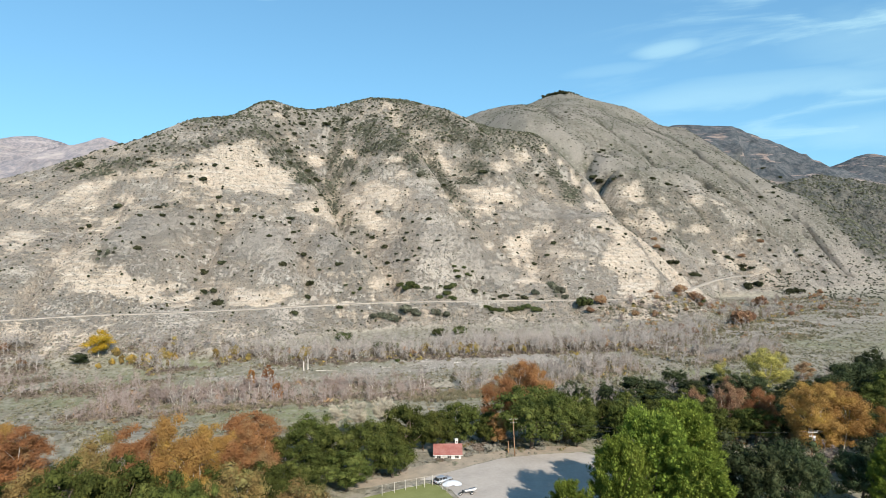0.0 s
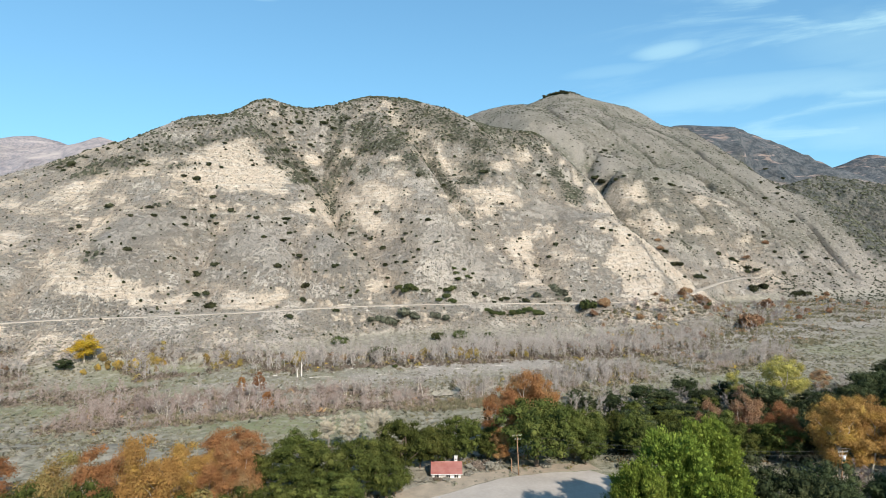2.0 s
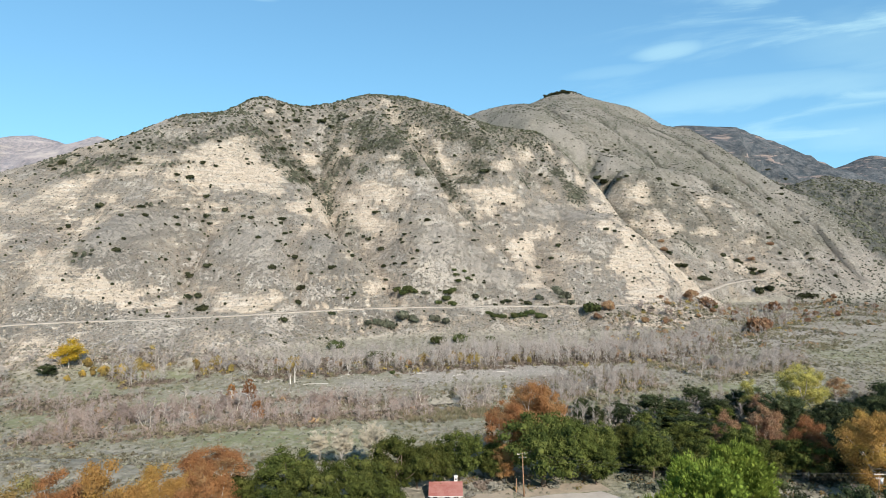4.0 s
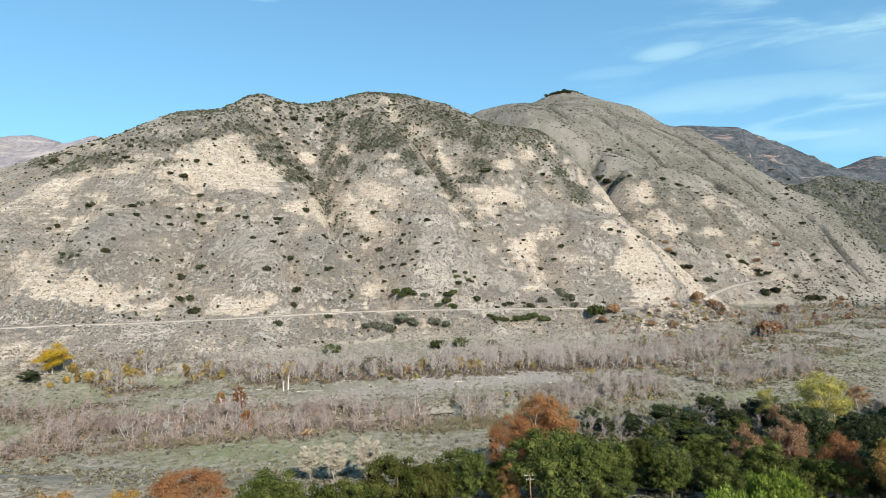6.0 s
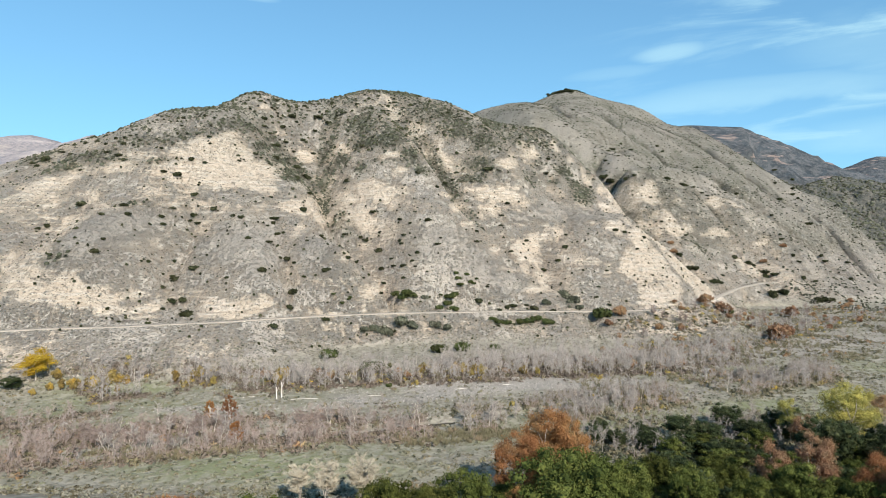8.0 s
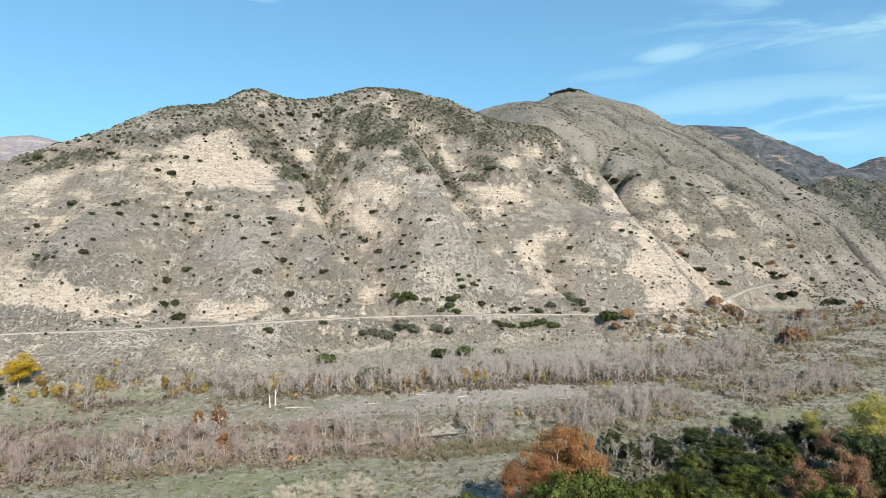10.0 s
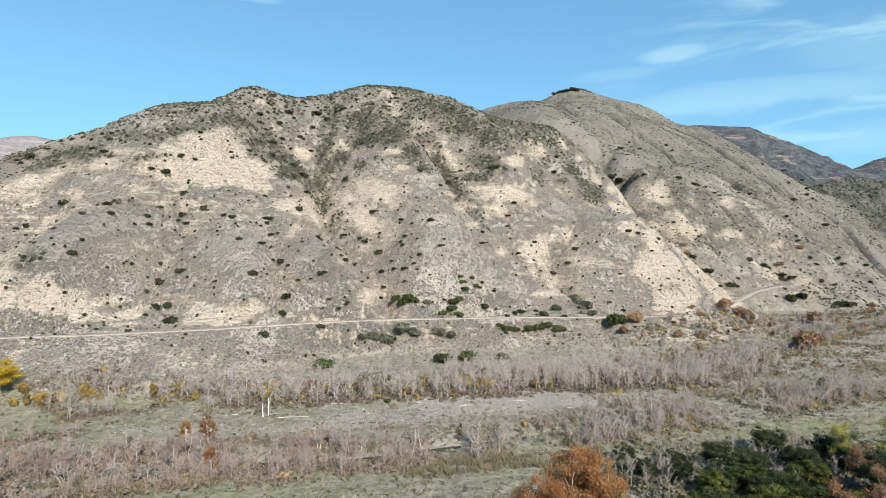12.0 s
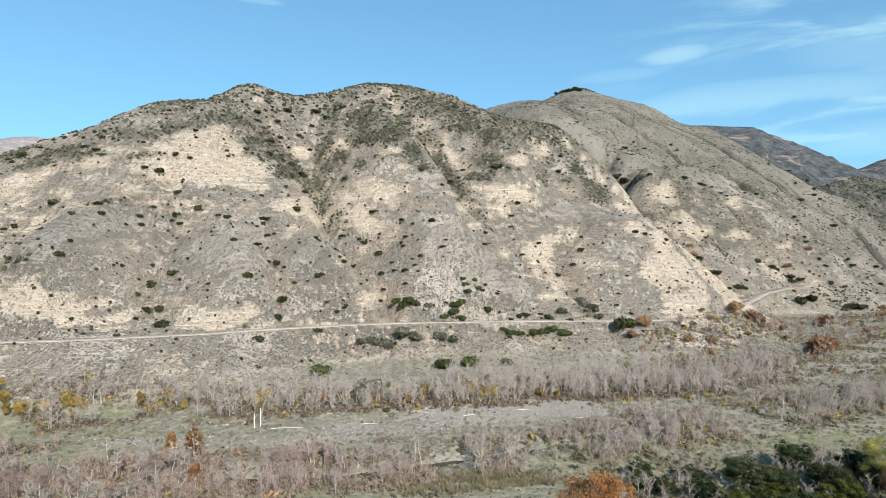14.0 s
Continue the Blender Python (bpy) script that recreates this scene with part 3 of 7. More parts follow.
PALE_APRON = [(69, 50, 15, 14, 0.45), (90, 60, 13, 8, 0.45), (47, 35, 15, 2, 0.6), (66, 25, 10, 2, 0.6), (102, 46, 12, 11, 0.4), (82, 30, 11, 7, 0.5),
    (96, 18, 3, 5, 0.9), (124, 72, 3, 2, 0.9), (-79, 31, 12, 4, 0.45), (-44, 29, 10, 4, 0.4), (-188, 47, 14, 4, 0.35), (-184, 58, 8, 4, 0.45), (-101, 69, 7, 8, 0.45),
    (-9, 44, 14, 4, 0.35)]
PALE_SLIP = [(113, 155, 4, 6, 1.1), (130, 141, 4, 5, 1.1), (146, 122, 8, 9, 1.1), (162, 110, 6, 9, 1.0), (160, 89, 9, 7, 1.1), (142, 70, 10, 6, 1.0),
    (155, 58, 10, 9, 1.0), (163, 42, 14, 10, 1.1), (149, 34, 6, 11, 1.1), (173, 27, 12, 7, 1.0), (149, 16, 9, 6, 1.1), (156, 12, 7, 2, 1.0), (143, 46, 6, 9, 0.9)]
PALE_FEET = [(-197, 33, 12, 5, 1.3), (-182, 27, 14, 4, 1.3), (-170, 22, 13, 2, 1.3), (-187, 21, 15, 2, 0.8), (-160, 18, 5, 2, 1.1), (-125, 20, 8, 3, 1.1),
    (-108, 24, 9, 5, 1.3), (-111, 17, 11, 2, 0.92), (-98, 20, 7, 3, 1), (-72, 15, 9, 2, 1.1), (-54, 16, 9, 2, 1), (-34, 14, 8, 2, 0.69)]
PALE_BACK = [(219, 107, 13, 13, 1.2), (241, 113, 13, 15, 1.1), (234, 74, 7, 10, 1.1), (251, 82, 10, 9, 0.66), (221, 77, 9, 8, 0.99), (336, 105, 19, 7, 0.88),
    (366, 103, 12, 6, 0.77), (310, 66, 18, 6, 0.99), (375, 56, 9, 4, 0.77), (264, 74, 18, 11, 0.55), (477, 282, 34, 17, 1.1), (512, 272, 16, 19, 0.88),
    (396, 260, 15, 21, 0.88), (528, 245, 23, 29, 0.66), (223, 186, 15, 9, 0.77), (260, 213, 13, 3, 0.99), (209, 297, 8, 63, 0.66), (448, 115, 18, 9, 0.44)]
BRUSH_WEST = [(-258, 118, 34, 6, 0.75), (-277, 111, 23, 4, 0.8), (-331, 126, 17, 7, 0.8), (-218, 131, 23, 5, 0.6), (-192, 138, 20, 5, 0.6), (-172, 147, 14, 5, 0.7),
    (-163, 151, 8, 4, 0.8), (-137, 125, 6, 6, 1), (-126, 114, 6, 6, 1), (-123, 110, 7, 5, 1), (-148, 137, 4, 11, 0.8), (-156, 187, 3, 9, 0.8), (-151, 147, 4, 7, 0.7),
    (-208, 115, 15, 3, 0.5), (-201, 81, 10, 2, 0.3), (-209, 50, 8, 5, 0.5)]
BRUSH_SPUR = [(-76, 163, 17, 13, 1), (-47, 146, 14, 12, 1), (-62, 143, 21, 7, 1), (-92, 128, 9, 8, 1), (-103, 120, 6, 8, 0.9), (-97, 108, 6, 5, 0.8),
    (-28, 127, 6, 11, 0.9), (-20, 117, 6, 5, 0.9), (-69, 120, 8, 5, 0.8), (-81, 108, 4, 3, 1), (-91, 195, 7, 7, 0.7), (-70, 178, 10, 7, 0.8), (-41, 122, 11, 2, 0.8),
    (-57, 127, 6, 2, 0.8)]
BRUSH_EAST = [(17, 160, 16, 13, 0.9), (3, 165, 11, 14, 0.6), (36, 148, 18, 11, 0.9), (30, 125, 16, 8, 1), (23, 112, 13, 3, 1), (48, 117, 5, 4, 0.8),
    (72, 161, 15, 10, 0.6), (49, 176, 12, 17, 0.7), (118, 126, 9, 7, 1), (136, 103, 11, 10, 1), (127, 113, 7, 6, 0.9), (82, 116, 9, 8, 0.6), (93, 132, 8, 6, 0.5),
    (104, 113, 6, 4, 0.8), (87, 17, 7, 3, 0.7)]
TURF_WEST = [(-195, 61, 17, 8, 1), (-193, 70, 19, 7, 1), (-199, 50, 14, 6, 1), (-132, 55, 18, 12, 1), (-149, 55, 13, 7, 0.8), (-111, 43, 9, 6, 1), (-83, 55, 14, 9, 0.8),
    (-221, 138, 35, 6, 0.6), (-173, 158, 21, 12, 0.7), (-120, 180, 23, 13, 0.6), (-140, 185, 13, 8, 0.6), (-186, 42, 8, 4, 0.6), (-150, 34, 12, 4, 0.6),
    (-74, 39, 9, 5, 0.5)]
TURF_EAST = [(2, 62, 17, 6, 1), (-5, 51, 21, 6, 0.8), (23, 40, 21, 7, 0.8), (37, 30, 18, 5, 0.8), (107, 78, 28, 5, 1), (96, 86, 23, 5, 1), (63, 77, 10, 5, 0.7),
    (-20, 62, 11, 9, 0.5), (-38, 44, 16, 9, 0.5), (20, 51, 14, 5, 0.8), (127, 50, 10, 8, 0.4)]
TURF_BACK = [(462, 1012, 120, 60), (296, 1128, 127, 60)]


def patches(tables, x, y, z):
    """How far inside any of the patches on a face; the edges wander."""
    out = np.zeros(np.shape(x))
    wx = x + 3.5 * rough(x, z * 1.5 + 0.4 * y, 20, 4, 51)
    wz = z + 2.5 * rough(x, z * 1.5 + 0.4 * y, 15, 4, 53)
    for cx, cz, rx, rz, strong in itertools.chain(*tables):
        out = np.maximum(out, strong * (1 - step(0.15, 1.7, np.hypot((wx - cx) / rx, (wz - cz) / rz))))
    return out


def front_hill(x, y):
    """1 on the near hill, 0 beyond the canyon."""
    return np.where((x < np.interp(y, [480, 560, 605, 660, 720], [300, 230, 238, 231, 213])) & (y < 735), 1.0, 0.0)


def domes(x, y, z):
    front = front_hill(x, y)
    back = step(122, 150, z) * step(1600, 1500, y) * 0.85 + step(370, 440, x) * step(640, 700, y) * step(1600, 1500, y) * 0.6
    return np.maximum(patches((TURF_WEST, TURF_EAST), x, y, z) * front, np.maximum(spots(TURF_BACK, 0.3, x, y), (1 - front) * np.minimum(back, 1)))


def cover(x, y, z):
    """What covers the ground: bare marl, chaparral, green grass, river gravel."""
    hill = step(-3.8, 1.0, z) * step(240, 262, y)
    near = step(900, 700, y)
    front = front_hill(x, y)
    turf = domes(x, y, z)
    pale = patches((PALE_WEST, PALE_BOWL, PALE_EAST, PALE_APRON, PALE_SLIP, PALE_FEET), x, y, z) * front + patches((PALE_BACK,), x, y, z) * (1 - front)
    # ledges along the layers and washes down the slope
    layered = rough(x * 0.30 + 0.1 * y, z + 0.12 * x, 9, 4, 61)
    washed = rough(x, z * 0.25, 12, 4, 63)
    bare = 0.46 + 0.30 * layered + 0.22 * washed + 0.18 * rough(x, y, 60, 2, 64)
    bare = bare * (1 - 0.35 * step(120, 170, z)) * (0.6 + 0.4 * near)
    bare = hill * (bare * (1 - 0.9 * turf) + pale * (1.0 + 0.42 * layered + 0.25 * washed + 0.35 * rough(x, z * 1.4, 9, 3, 66)))
    edge = np.maximum(0.9 * (1 - step(2, 9, along(EAST_SPUR[2:6], x, y)[0] + 3 * layered)), 1.0 - step(16, 34, along(EAST_FACE, x, y)[0] + 7 * washed))
    bare = np.maximum(bare, hill * front * edge * (1.0 + 0.2 * layered))
    brush = patches((BRUSH_WEST, BRUSH_SPUR, BRUSH_EAST), x, y, z) * front * hill
    brush = np.maximum(brush, hill * step(110, 165, z) * (0.20 + 0.5 * rough(x, y, 40, 3, 65)) * (1 - 0.7 * np.minimum(pale, 1)) * (0.7 + 0.3 * front))
    brush = np.maximum(brush, (1 - front) * hill * step(30, 60, z) * (0.44 + 0.35 * rough(x, y, 50, 3, 59)) * (1 - 0.6 * np.minimum(pale, 1)))
    for line, wide in GULLIES[:3] + GULLIES[12:]:
        brush = np.maximum(brush, 0.8 * (1 - step(0.15, 0.6, along(line, x, y)[0] / wide)) * hill * step(45, 80, z) * (0.7 + 0.6 * bumps(x, y, 9, 68)))
    grass = (1 - hill) * np.clip(0.14 + 0.6 * rough(x, y * 1.6, 38, 3, 67), 0, 0.8) * step(390, 340, y - 0.2 * x)
    meadow = 0.75 * (1 - step(0.4, 1.2, np.hypot((x + 52) / 55, (y - 222) / 16)))
    meadow = np.maximum(meadow, 0.8 * (1 - step(0.4, 1.2, np.hypot((x - 118) / 38, (y - 284 - 0.3 * (x - 118)) / 12))))
    meadow = np.maximum(meadow, 0.7 * (1 - step(0.4, 1.2, np.hypot((x + 140) / 45, (y - 312) / 9))))
    grass = np.maximum(grass, meadow)
    bed = 0.95 * np.exp(-((y - channel(x) - 58) / 14) ** 2) * step(-120, -85, x) * step(110, 70, x) + 0.9 * np.exp(-((y - channel(x) - 34) / 9) ** 2) * step(-230, -190, x) + np.exp(-((y - channel(x) - 54) / 9) ** 2) * step(-30, 0, x) + 0.6 * np.exp(-((y - channel(x)) / 5) ** 2) * step(-70, -40, x)
    gravel = (1 - hill) * bed * np.clip(0.78 + 0.8 * rough(x, y * 2.5, 40, 3, 69), 0, 1) * (1 - meadow)
    return np.stack([np.clip(bare, 0, 1), np.clip(brush, 0, 1), np.clip(grass, 0, 1), np.clip(gravel, 0, 1)], -1)


def sheet(name, vx, vy, vz, faces, material):
    """A mesh from arrays."""
    me = bpy.data.meshes.new(name)
    me.vertices.add(len(vx))
    me.vertices.foreach_set("co", np.stack([vx, vy, vz], -1).astype(np.float32).ravel())
    n = faces.shape[1]
    me.loops.add(faces.size)
    me.loops.foreach_set("vertex_index", faces.astype(np.int32).ravel())
    me.polygons.add(len(faces))
    me.polygons.foreach_set("loop_start", np.arange(0, faces.size, n, dtype=np.int32))
    me.update(calc_edges=True)
    me.materials.append(material)
    return me


gx = graded(-4300, 4300, -430, 500, 2.2, 1.04)
gy = graded(-900, 4600, 200, 740, 2.2, 1.022)
GX, GY = np.meshgrid(gx, gy)
GZ = terrain(GX, GY)
cells = np.arange(len(gx) * len(gy)).reshape(len(gy), len(gx))
quads = np.stack([cells[:-1, :-1], cells[:-1, 1:], cells[1:, 1:], cells[1:, :-1]], -1).reshape(-1, 4)
ground_mesh = sheet("ground", GX.ravel(), GY.ravel(), GZ.ravel(), quads, M_GROUND)
ground_mesh.polygons.foreach_set("use_smooth", np.ones(len(quads), bool))
slope_layer = ground_mesh.attributes.new("on_slope", "FLOAT", "POINT")
slope_layer.data.foreach_set("value", (step(-3.8, 1.0, GZ) * step(240, 262, GY)).ravel().astype(np.float32))
far_layer = ground_mesh.attributes.new("far_haze_and_cover", "FLOAT_COLOR", "POINT")
# where the haze-tinted western and eastern colours go, then woods and turf
west = step(-520, -680, GX) * step(1150, 1350, GY)
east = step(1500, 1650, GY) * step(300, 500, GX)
wood_edge = np.interp(GY, [800, 965, 1030, 1060, 1300], [545, 545, 485, 560, 640]) + 14 * rough(GX, GY, 60, 3, 71)
wood = step(-8, 18, GX - wood_edge) * step(760, 830, GY) * (1 - east)
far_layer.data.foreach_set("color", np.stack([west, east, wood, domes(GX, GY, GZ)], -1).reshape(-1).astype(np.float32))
layer = ground_mesh.attributes.new("cover", "FLOAT_COLOR", "POINT")
layer.data.foreach_set("color", cover(GX, GY, GZ).reshape(-1).astype(np.float32))
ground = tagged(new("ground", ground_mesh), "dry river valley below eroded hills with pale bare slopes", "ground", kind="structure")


def ground_at(x, y):
    """Height of the finished ground."""
    x, y = np.clip(x, gx[0], gx[-1] - 0.01), np.clip(y, gy[0], gy[-1] - 0.01)
    i, j = np.searchsorted(gx, x, "right") - 1, np.searchsorted(gy, y, "right") - 1
    fu, fv = (x - gx[i]) / (gx[i + 1] - gx[i]), (y - gy[j]) / (gy[j + 1] - gy[j])
    return (GZ[j, i] * (1 - fu) + GZ[j, i + 1] * fu) * (1 - fv) + (GZ[j + 1, i] * (1 - fu) + GZ[j + 1, i + 1] * fu) * fv



def ribbon(name, line, width, lift, material, spacing=6.0, sag=0.0):
    """A strip of track laid along a line of the plan."""
    line = np.array(line, float)
    pts = []
    for a, b in zip(line[:-1], line[1:]):
        n = max(1, int(np.linalg.norm(b - a) / spacing))
        pts += [a + (b - a) * i / n for i in range(n)]
    pts = np.array(pts + [line[-1]])
    for _ in range(3):
        pts[1:-1] = (pts[:-2] + 2 * pts[1:-1] + pts[2:]) / 4
    t = np.gradient(pts[:, :2], axis=0)
    t /= np.linalg.norm(t, axis=1)[:, None]
    nrm = np.stack([-t[:, 1], t[:, 0]], -1)
    rows = []
    for k, (off, dz) in enumerate(((-0.56, -0.5), (-0.5, 0.0), (-0.28, -0.06), (0, 0.05), (0.28, -0.06), (0.5, 0.0), (0.56, -0.5))):
        wob = width * (1 + 0.10 * bumps(pts[:, 0], pts[:, 1], 13, 80 + k))
        rows.append(np.c_[pts[:, :2] + nrm * (off * wob)[:, None], pts[:, 2] + lift + dz])
    v = np.array(rows)
    idx = np.arange(v.shape[0] * v.shape[1]).reshape(v.shape[:2])
    f = np.stack([idx[:-1, :-1], idx[:-1, 1:], idx[1:, 1:], idx[1:, :-1]], -1).reshape(-1, 4)
    v = v.reshape(-1, 3)
    return sheet(name, v[:, 0], v[:, 1], v[:, 2], f[:, ::-1], material)


tagged(new("road", ribbon("road", ROAD_LINE, 4.6, 0.25, M_ROAD)), "pale graded dirt road cut along the foot of the hill", "road", kind="structure")

# ---------------------------------------------------------------- plants: how each kind is grown
M_BARK = plain("grey_brown_bark", (0.16, 0.125, 0.095), (0.09, 0.07, 0.055), 1.5, 0.9, 0.1, relief=0.05)
M_PALEBARK = plain("pale_mottled_bark", (0.58, 0.53, 0.46), (0.36, 0.32, 0.27), 1.2, 0.85, 0.15, relief=0.03)
M_TWIG = plain("grey_bare_twigs", (0.36, 0.325, 0.30), (0.25, 0.225, 0.205), 0.05, 0.9, 0.1, relief=0, vary=0.2)
M_STEM = plain("pale_grey_stems", (0.40, 0.365, 0.325), (0.20, 0.18, 0.16), 0.15, 0.9, 0.1, relief=0)
M_TWIGRED = plain("reddish_bare_twigs", (0.31, 0.245, 0.215), (0.21, 0.17, 0.15), 0.05, 0.9, 0.1, relief=0, vary=0.2)
M_TWIGPALE = plain("cream_bare_twigs", (0.50, 0.455, 0.36), (0.36, 0.325, 0.25), 0.1, 0.9, 0.1, relief=0, vary=0.1)
M_OAK = leafage("oak_leaves", (0.018, 0.026, 0.008), (0.090, 0.106, 0.027), (0.120, 0.130, 0.036), 0.08, 0.12)
M_OAKDARK = leafage("dark_oak_leaves", (0.013, 0.020, 0.010), (0.048, 0.064, 0.026), (0.08, 0.09, 0.04), 0.25, 0.1)
M_FIR = leafage("bright_green_needles", (0.050, 0.080, 0.013), (0.185, 0.235, 0.040), (0.21, 0.245, 0.050), 0.08, 0.15, 0.55)
M_ORANGE = leafage("orange_autumn_leaves", (0.200, 0.098, 0.045), (0.38, 0.190, 0.080), (0.30, 0.20, 0.10), 0.15, 0.3, 0.5)
M_AMBER = leafage("amber_autumn_leaves", (0.20, 0.112, 0.040), (0.36, 0.205, 0.070), (0.38, 0.245, 0.065), 0.1, 0.3, 0.48)
M_RUST = leafage("rusty_autumn_leaves", (0.19, 0.105, 0.06), (0.34, 0.21, 0.125), (0.34, 0.25, 0.15), 0.15, 0.3, 0.5)
M_BROWN = leafage("brown_olive_leaves", (0.15, 0.10, 0.04), (0.28, 0.19, 0.075), (0.20, 0.18, 0.07), 0.15, 0.25, 0.45)
M_YELLOW = leafage("yellow_autumn_leaves", (0.30, 0.20, 0.02), (0.60, 0.42, 0.045), (0.52, 0.42, 0.07), 0.15, 0.3, 0.55)
M_LIME = leafage("yellow_green_leaves", (0.19, 0.175, 0.05), (0.42, 0.375, 0.12), (0.46, 0.39, 0.11), 0.15, 0.3, 0.5)
M_SAGE = leafage("grey_sage_leaves", (0.135, 0.128, 0.105), (0.315, 0.295, 0.25), (0.20, 0.193, 0.155), 0.1, 0.1)
M_FLATSAGE = leafage("dull_sage_leaves", (0.125, 0.120, 0.090), (0.265, 0.250, 0.200), (0.18, 0.185, 0.12), 0.1, 0.1)
M_OLIVE = leafage("olive_scrub_leaves", (0.10, 0.093, 0.058), (0.20, 0.18, 0.115), (0.22, 0.175, 0.12), 0.1, 0.15)
M_CHAP = leafage("chaparral_leaves", (0.044, 0.049, 0.032), (0.118, 0.123, 0.088), (0.155, 0.155, 0.115), 0.1, 0.1)
M_BUSH = leafage("dark_bush_leaves", (0.022, 0.026, 0.013), (0.058, 0.063, 0.032), (0.085, 0.085, 0.048), 0.1, 0.12)
M_GREENBUSH = leafage("green_bush_leaves", (0.034, 0.046, 0.017), (0.078, 0.092, 0.034), (0.105, 0.110, 0.046), 0.1, 0.15)

M_BROWNSCRUB = leafage("brown_scrub_leaves", (0.085, 0.066, 0.052), (0.205, 0.165, 0.135), (0.165, 0.145, 0.085), 0.1, 0.12)
M_GOLD = leafage("golden_willow_leaves", (0.15, 0.115, 0.045), (0.31, 0.235, 0.085), (0.42, 0.28, 0.06), 0.1, 0.2)

rng = np.random.default_rng(11)


class Bag:
    """Collects the pieces of one mesh."""
    def __init__(self):
        self.v, self.f, self.n = [], [], 0

    def add(self, v, f):
        self.v.append(np.asarray(v, float))
        self.f.append(np.asarray(f, int) + self.n)
        self.n += len(v)

    def mesh(self, name, material, smooth=False):
        v = np.concatenate(self.v)
        counts = np.concatenate([np.full(len(f), f.shape[1], np.int32) for f in self.f])
        loops = np.concatenate([f.ravel() for f in self.f]).astype(np.int32)
        me = bpy.data.meshes.new(name)
        me.vertices.add(len(v))
        me.vertices.foreach_set("co", v.astype(np.float32).ravel())
        me.loops.add(len(loops))
        me.loops.foreach_set("vertex_index", loops)
        me.polygons.add(len(counts))
        me.polygons.foreach_set("loop_start", np.r_[0, np.cumsum(counts)[:-1]].astype(np.int32))
        if smooth:
            me.polygons.foreach_set("use_smooth", np.ones(len(counts), bool))
        me.update(calc_edges=True)
        me.materials.append(material)
        return me


def unit(v):
    return v / (np.linalg.norm(v, axis=-1, keepdims=True) + 1e-9)


def tube(bag, pts, radii, sides=5):
    """A tapered limb along a row of points."""
    pts = np.asarray(pts, float)
    t = unit(np.gradient(pts, axis=0))
    a = unit(np.cross(t, np.array([0.31, 0.87, 0.17])))
    b = np.cross(t, a)
    ang = np.arange(sides) * 2 * np.pi / sides
    ring = pts[:, None] + np.asarray(radii)[:, None, None] * (np.cos(ang)[None, :, None] * a[:, None] + np.sin(ang)[None, :, None] * b[:, None])
    i = np.arange(len(pts) * sides).reshape(len(pts), sides)
    j = np.roll(i, -1, axis=1)
    bag.add(ring.reshape(-1, 3), np.stack([i[:-1], j[:-1], j[1:], i[1:]], -1).reshape(-1, 4))


def leaves(bag, at, out, size, slim=0.6, droop=0.0):
    """A small folded leaf spray at each place, turned more or less outwards."""
    n = len(at)
    nrm = unit(out + rng.normal(0, 0.55, (n, 3)))
    a = unit(np.cross(nrm, rng.normal(0, 1, (n, 3)) + np.array([0, 0, droop])))
    if droop:
        a = unit(a * 0.6 + np.array([0, 0, 1.0]) * droop)
    b = np.cross(nrm, a)
    s = (size * rng.uniform(0.6, 1.35, n))[:, None]
    lift = nrm * s * rng.uniform(-0.25, 0.25, (n, 1))
    v = np.stack([at - a * s + b * s * slim + lift, at - a * s - b * s * slim - lift, at + a * s * rng.uniform(0.8, 1.3, (n, 1))], 1).reshape(-1, 3)
    bag.add(v, np.arange(3 * n).reshape(n, 3))


def ball(n):
    return unit(rng.normal(0, 1, (n, 3)))


def lump(bag, c, r, rings=4, sides=7):
    """A rough closed blob, the dense inside of a crown."""
    v = [c + np.array([0, 0, -r[2]])]
    for k in range(1, rings):
        ph = np.pi * k / rings - np.pi / 2
        for s in range(sides):
            th = 2 * np.pi * (s + 0.5 * (k % 2)) / sides
            v.append(c + np.array([math.cos(ph) * math.cos(th), math.cos(ph) * math.sin(th), math.sin(ph)]) * r * rng.uniform(0.82, 1.1))
    v.append(c + np.array([0, 0, r[2]]))
    f = []
    for s in range(sides):
        f.append((0, 1 + (s + 1) % sides, 1 + s))
        f.append((len(v) - 1, len(v) - 1 - sides + s, len(v) - 1 - sides + (s + 1) % sides))
        for k in range(rings - 2):
            a, b = 1 + k * sides + s, 1 + k * sides + (s + 1) % sides
            f += [(a, b, b + sides), (a, b + sides, a + sides)]
    bag.add(np.array(v), np.array(f))


def lobes(n, width, low, high, flat=0.75):
    """Middles and radii of the clumps that make a crown between two heights."""
    mid, half = (low + high) / 2, (high - low) / 2
    out = []
    for k in range(n):
        d = ball(1)[0]
        d[2] = d[2] * 0.9 + 0.12
        q = rng.uniform(0.45, 0.98) if k else 0.1
        r = width * (rng.uniform(0.085, 0.20) if n < 55 else rng.uniform(0.065, 0.135))
        out.append((np.array([0, 0, mid]) + d * np.array([width / 2, width / 2, half]) * q, np.array([r, r, r * flat])))
    return out


